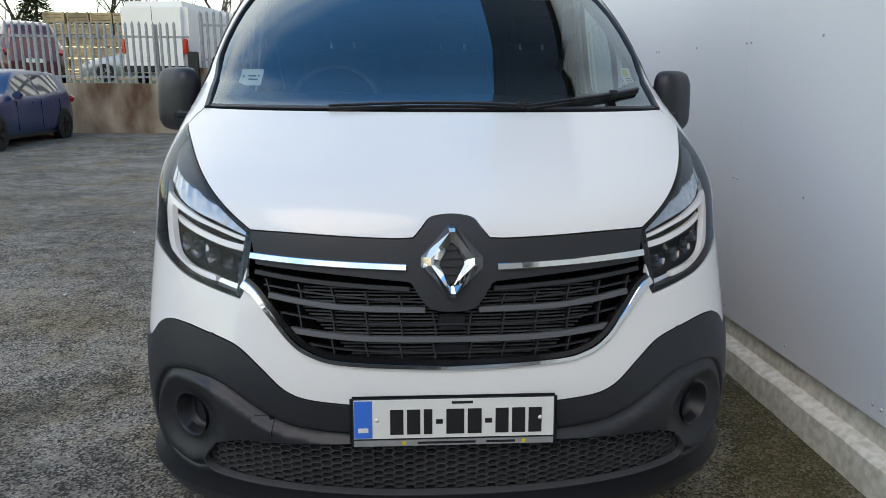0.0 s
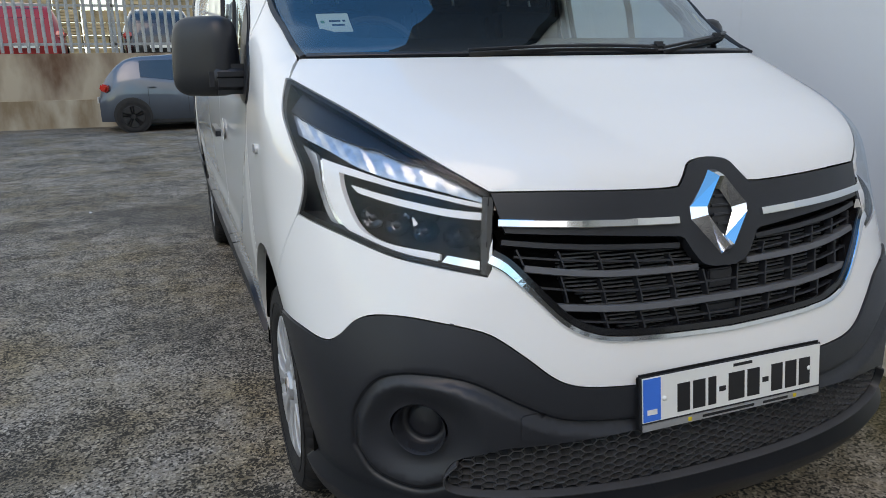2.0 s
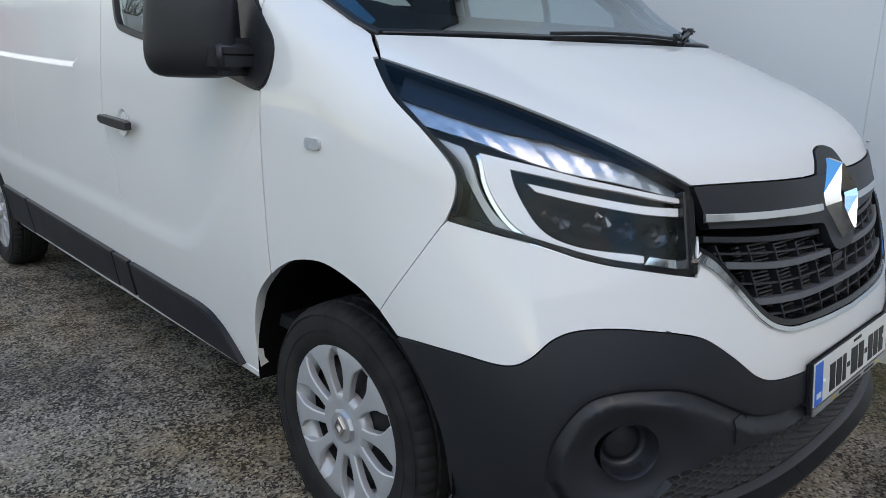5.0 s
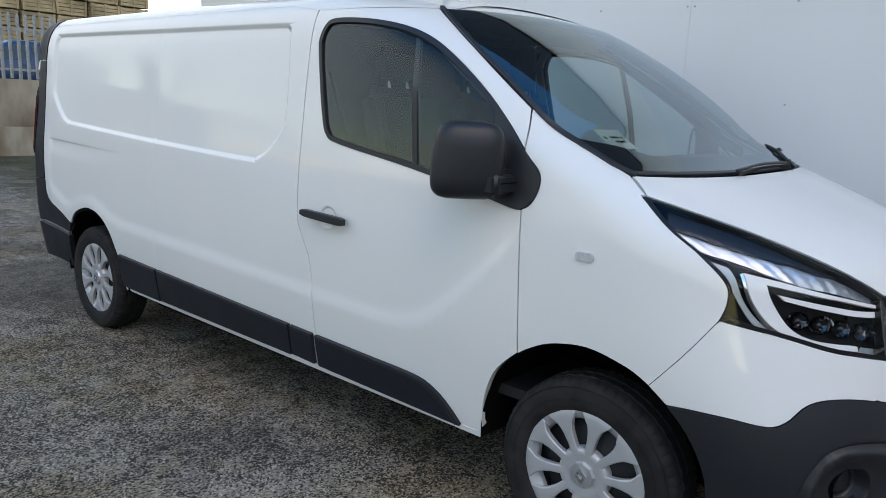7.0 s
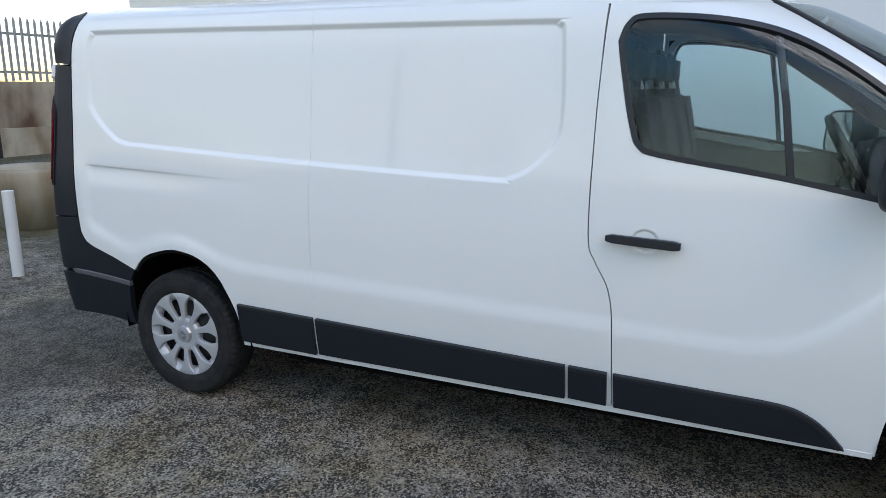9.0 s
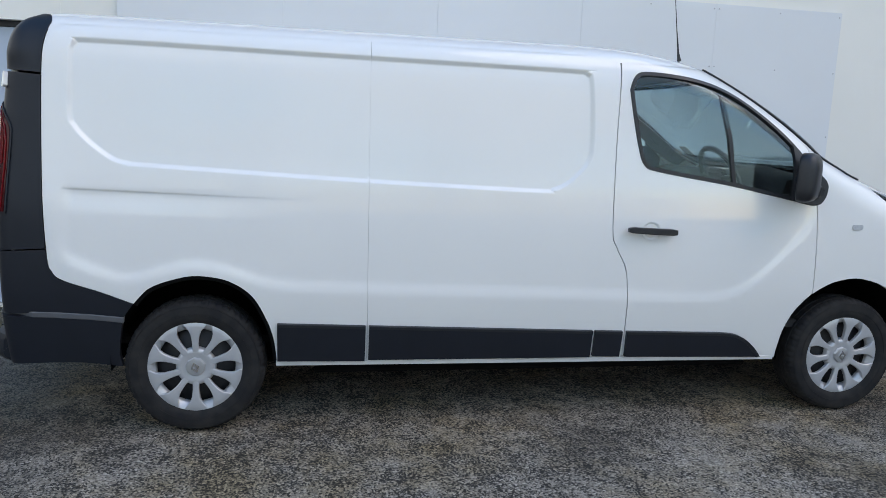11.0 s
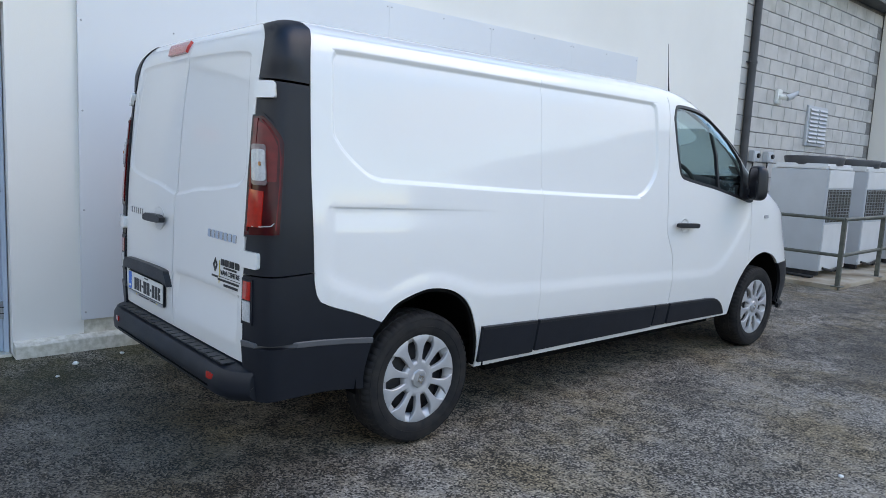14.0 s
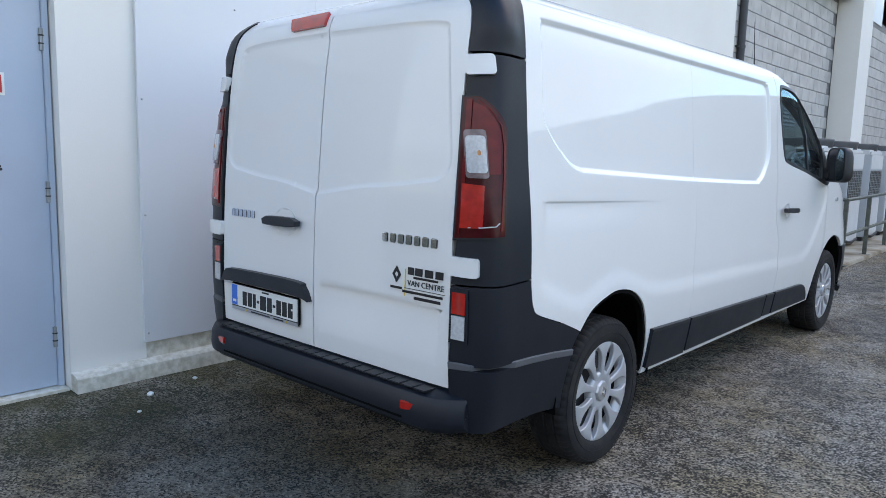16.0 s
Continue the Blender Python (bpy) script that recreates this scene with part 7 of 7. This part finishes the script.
    box("plate", (0.512 * L, 0, 0.62), (0.02, 0.50, 0.11), WHITE, c)
    return c


CAR_GLASS = material("dark_car_glass", (0.015, 0.018, 0.022), 0.05, coat=1.0)
BLUE_PAINT = material("dark_blue_paint", (0.005, 0.030, 0.10), 0.30, 0.0, vary=0.05, coat=0.6)
GREY_PAINT = material("blue_grey_paint", (0.085, 0.105, 0.135), 0.32, 0.45, vary=0.05, coat=1.0)
RED_PAINT = material("red_paint", (0.36, 0.010, 0.012), 0.35, 0.0, vary=0.05, coat=0.4)
MAROON = material("maroon_paint", (0.10, 0.012, 0.018), 0.30, 0.3, vary=0.05, coat=1.0)
BLACK_PAINT = material("black_paint", (0.012, 0.012, 0.015), 0.25, 0.2, vary=0.05, coat=1.0)
SILVER_PAINT = material("silver_paint", (0.42, 0.44, 0.46), 0.30, 0.6, vary=0.05, coat=1.0)
blue_car = build_car("hatchback_car", "dark blue hatchback parked in the yard", BLUE_PAINT, "parked cars", length=4.4)
blue_car.matrix_basis = pose(-8.2, 12.25, 0.085, 0, 0, 90)
blue_car.rotation_mode = "XYZ"
grey_car = build_car("hatchback_car", "blue-grey small hatchback parked along the retaining wall", GREY_PAINT, "parked cars", length=3.9, width=1.73, height=1.48, hatch=0.62, axle=0.35)
grey_car.matrix_basis = pose(-0.34, 13.95, 0.10, 0, 0, 180)
TZ = 1.23
for nm, lab, pt, x, y, r, hh in (("hatchback_car", "red hatchback behind the palisade fence", RED_PAINT, -4.2, 18.6, -80, 1.62), ("hatchback_car", "black car behind the palisade fence", BLACK_PAINT, -1.05, 19.2, -90, 1.55),
                                 ("estate_car", "maroon car with red back behind the palisade fence", MAROON, -11.5, 20.6, -55, 1.75), ("hatchback_car", "silver car behind the palisade fence", SILVER_PAINT, -10.3, 27.5, 20, 1.5),
                                 ("hatchback_car", "white car behind the palisade fence", SILVER_PAINT, 8.6, 21.6, 0, 1.5), ("hatchback_car", "dark blue car behind the palisade fence", BLUE_PAINT, 4.6, 21.1, 10, 1.5)):
    cc = build_car(nm, lab, pt, "cars behind the fence", height=hh)
    cc.matrix_basis = pose(x, y, TZ, 0, 0, r)
bv = thing("box_van", "white high-roofed van behind the palisade fence", "van")
box("van_body", (0, 0, 1.30), (2.0, 5.2, 2.0), PAINT, bv, bevel=0.16, segments=4)
box("rear_step", (0, -2.58, 0.42), (1.9, 0.14, 0.18), INK, bv, bevel=0.03)
box("door_seam", (0, -2.603, 1.35), (0.012, 0.012, 1.6), INK, bv)
box("rear_plate", (-0.45, -2.607, 0.92), (0.52, 0.015, 0.12), WHITE, bv)
for k in (-1, 1):
    box("tail_light", (k * 0.92, -2.55, 1.05), (0.12, 0.12, 0.42), LAMP_RED, bv, bevel=0.02)
    for y in (-1.6, 1.6):
        v, f = lathe([(0.0, 0.10), (0.2, 0.10), (0.34, 0.09), (0.34, -0.1)], 24)
        part("wheel", [(k * (0.90 + a), y + p, 0.34 + q) for a, p, q in v], f, RUBBER, bv, smooth=True)
bv.matrix_basis = pose(-6.75, 21.8, TZ, 0, 0, -8)

# stacked crates beyond
bm = bmesh.new()
for i in range(4):
    add_box(bm, (0, 0, 0.075 + 0.135 * i), (1.14, 0.9, 0.118))
for x in (-0.52, 0, 0.52):
    add_box(bm, (x, -0.46, 0.28), (0.09, 0.03, 0.56))
crate_mesh = bpy.data.meshes.new("crate")
bm.to_mesh(crate_mesh)
bm.free()
crate_mesh.materials.append(WOOD)
for i in range(38):
    near = i > 25
    for j in range(7 if near else 6 if i % 7 < 5 else 5):
        o = new("wooden_crate", crate_mesh)
        o.matrix_basis = pose((-33.2 if near else -18.5) + 1.22 * i + random.uniform(-0.03, 0.03), (28.6 if near else 39.2) + random.uniform(-0.1, 0.1), TZ + 0.60 * j, 0, 0, random.uniform(-1.5, 1.5))
        tagged(o, "weathered pale wooden crate in a tall stack", "crate", "stacked wooden crates")


# bare trees and a dark evergreen
def bare_tree(at, height, seed):
    rnd = random.Random(seed)
    t = thing("bare_tree", "leafless tree with many thin branches", "tree", "bare trees", at)
    bm, twigs = bmesh.new(), bmesh.new()

    def grow(p, d, length, r, depth):
        pts = [p]
        for i in range(4):
            d = (d + Vector((rnd.uniform(-0.14, 0.14), rnd.uniform(-0.14, 0.14), rnd.uniform(-0.02, 0.10)))).normalized()
            pts.append(pts[-1] + d * length / 4)
        add_tube(bm if depth < 2 else twigs, pts, [r * (1 - 0.14 * i) for i in range(5)], 6 if depth < 2 else 4)
        if depth < 4:
            for i in range(3 if depth else 6):
                a = rnd.uniform(0, math.tau)
                q = pts[rnd.choice((2, 3, 4))]
                nd = (d + Vector((math.cos(a), math.sin(a), rnd.uniform(0.1, 0.5))) * rnd.uniform(0.6, 1.0)).normalized()
                grow(q, nd, length * rnd.uniform(0.55, 0.75), r * 0.5, depth + 1)

    grow(Vector((0, 0, 0)), Vector((0, 0, 1)), height * 0.42, height * 0.022, 0)
    bm_part("trunk", bm, BARK, t, smooth=True)
    bm_part("branches", twigs, BARK, t)
    return t


for i, (x, y, h) in enumerate(((-20, 48.5, 9), (-16.5, 46.5, 8), (-13, 49.5, 10), (-25, 47.5, 9.5), (-34, -4, 9), (-33, 6, 10), (-35, 14, 8.5), (13, 46, 9))):
    bare_tree((x, y, 0.95 if y > 20 else 0), h, 20 + i)
ev = thing("evergreen_tree", "dark evergreen tree behind the crates", "tree", at=(-22.5, 45.4, 0.95))
tube("trunk", [(0, 0, 0), (0, 0, 3), (0.1, 0, 6)], [0.2, 0.14, 0.03], BARK, ev)
vs, fs = [], []
rnd = random.Random(5)
for i in range(2600):
    h = rnd.uniform(0.6, 6.4)
    r = (6.6 - h) * 0.36 * rnd.uniform(0.3, 1.08) + 0.1
    a = rnd.uniform(0, math.tau)
    p = Vector((r * math.cos(a), r * math.sin(a), h))
    d = Vector((math.cos(a), math.sin(a), rnd.uniform(-0.6, 0.2))) * rnd.uniform(0.2, 0.4)
    s = Vector((-math.sin(a), math.cos(a), rnd.uniform(-0.3, 0.3))) * rnd.uniform(0.07, 0.13)
    k = len(vs)
    vs += [tuple(p - s), tuple(p + s), tuple(p + d)]
    fs.append((k, k + 1, k + 2))
part("crown", vs, fs, LEAF, ev)

# loose things by the far wall
bo = thing("bollard", "white painted steel bollard in the yard", "bollard", at=(0.35, 6.48, ground_z(0, 6.48)))
tube("bollard_tube", [(0, 0, 0), (0, 0, 0.72)], 0.045, AC_WHITE, bo, seg=14)
tub = thing("planter_tub", "round grey concrete tub by the far wall", "tub", at=(1.92, 8.26, ground_z(1.92, 8.26)))
v, f = lathe([(0.0, 0.0), (0.36, 0.0), (0.42, 0.5), (0.45, 0.62), (0.42, 0.66), (0.38, 0.62), (0.34, 0.5), (0.0, 0.48)], 32, "z")
part("tub_body", v, f, CONCRETE, tub, smooth=True)

for x, y, s in ((1.22, 4.52, 0.020), (1.05, 4.66, 0.012), (1.30, 4.22, 0.014), (-2.35, 2.1, 0.012), (-1.9, 5.2, 0.013), (-2.6, 4.1, 0.010), (1.2, -0.9, 0.014)):
    bm = bmesh.new()
    bmesh.ops.create_icosphere(bm, subdivisions=2, radius=s)
    for v in bm.verts:
        v.co *= 1 + 0.35 * noise.noise(v.co * 60 + Vector((x, y, 0)) * 9)
        v.co.z *= 0.6
    bm.transform(Matrix.Translation((x, y, ground_z(x, y) + s * 0.5)))
    tagged(bm_part("pebble", bm, WHITE, smooth=True), "small white stone lying on the asphalt", "stone", "loose white stones")

# ---- blocks of the wall, nearest last ----
bm = bmesh.new()
add_box(bm, (0, 0, 0), (0.03, 0.436, 0.212), bevel=0.004, segments=1)
block_mesh = bpy.data.meshes.new("block")
bm.to_mesh(block_mesh)
bm.free()
block_mesh.materials.append(BLOCK)
for j in range(20):
    for i in range(15):
        y = -4.38 - 0.444 * i - 0.222 * (j % 2)
        if y < -9.55:
            continue
        o = new("block", block_mesh)
        o.parent = bw
        o.location = (BX + 0.012 + random.uniform(-0.002, 0.002) - bw.location.x, y - bw.location.y, 0.115 + 0.222 * j - bw.location.z)
vs, fs = [], []
bv_, bf_ = [tuple(v.co) for v in block_mesh.vertices], [tuple(p.vertices) for p in block_mesh.polygons]
for j in range(20):
    for i in range(11):
        k = len(vs)
        vs += [(x + BX + 0.012, y - 10.9 - 0.444 * i - 0.222 * (j % 2), z + 0.115 + 0.222 * j) for x, y, z in bv_]
        fs += [tuple(k + q for q in f) for f in bf_]
tagged(part("blocks", vs, fs, BLOCK, fw), kind="stuff")
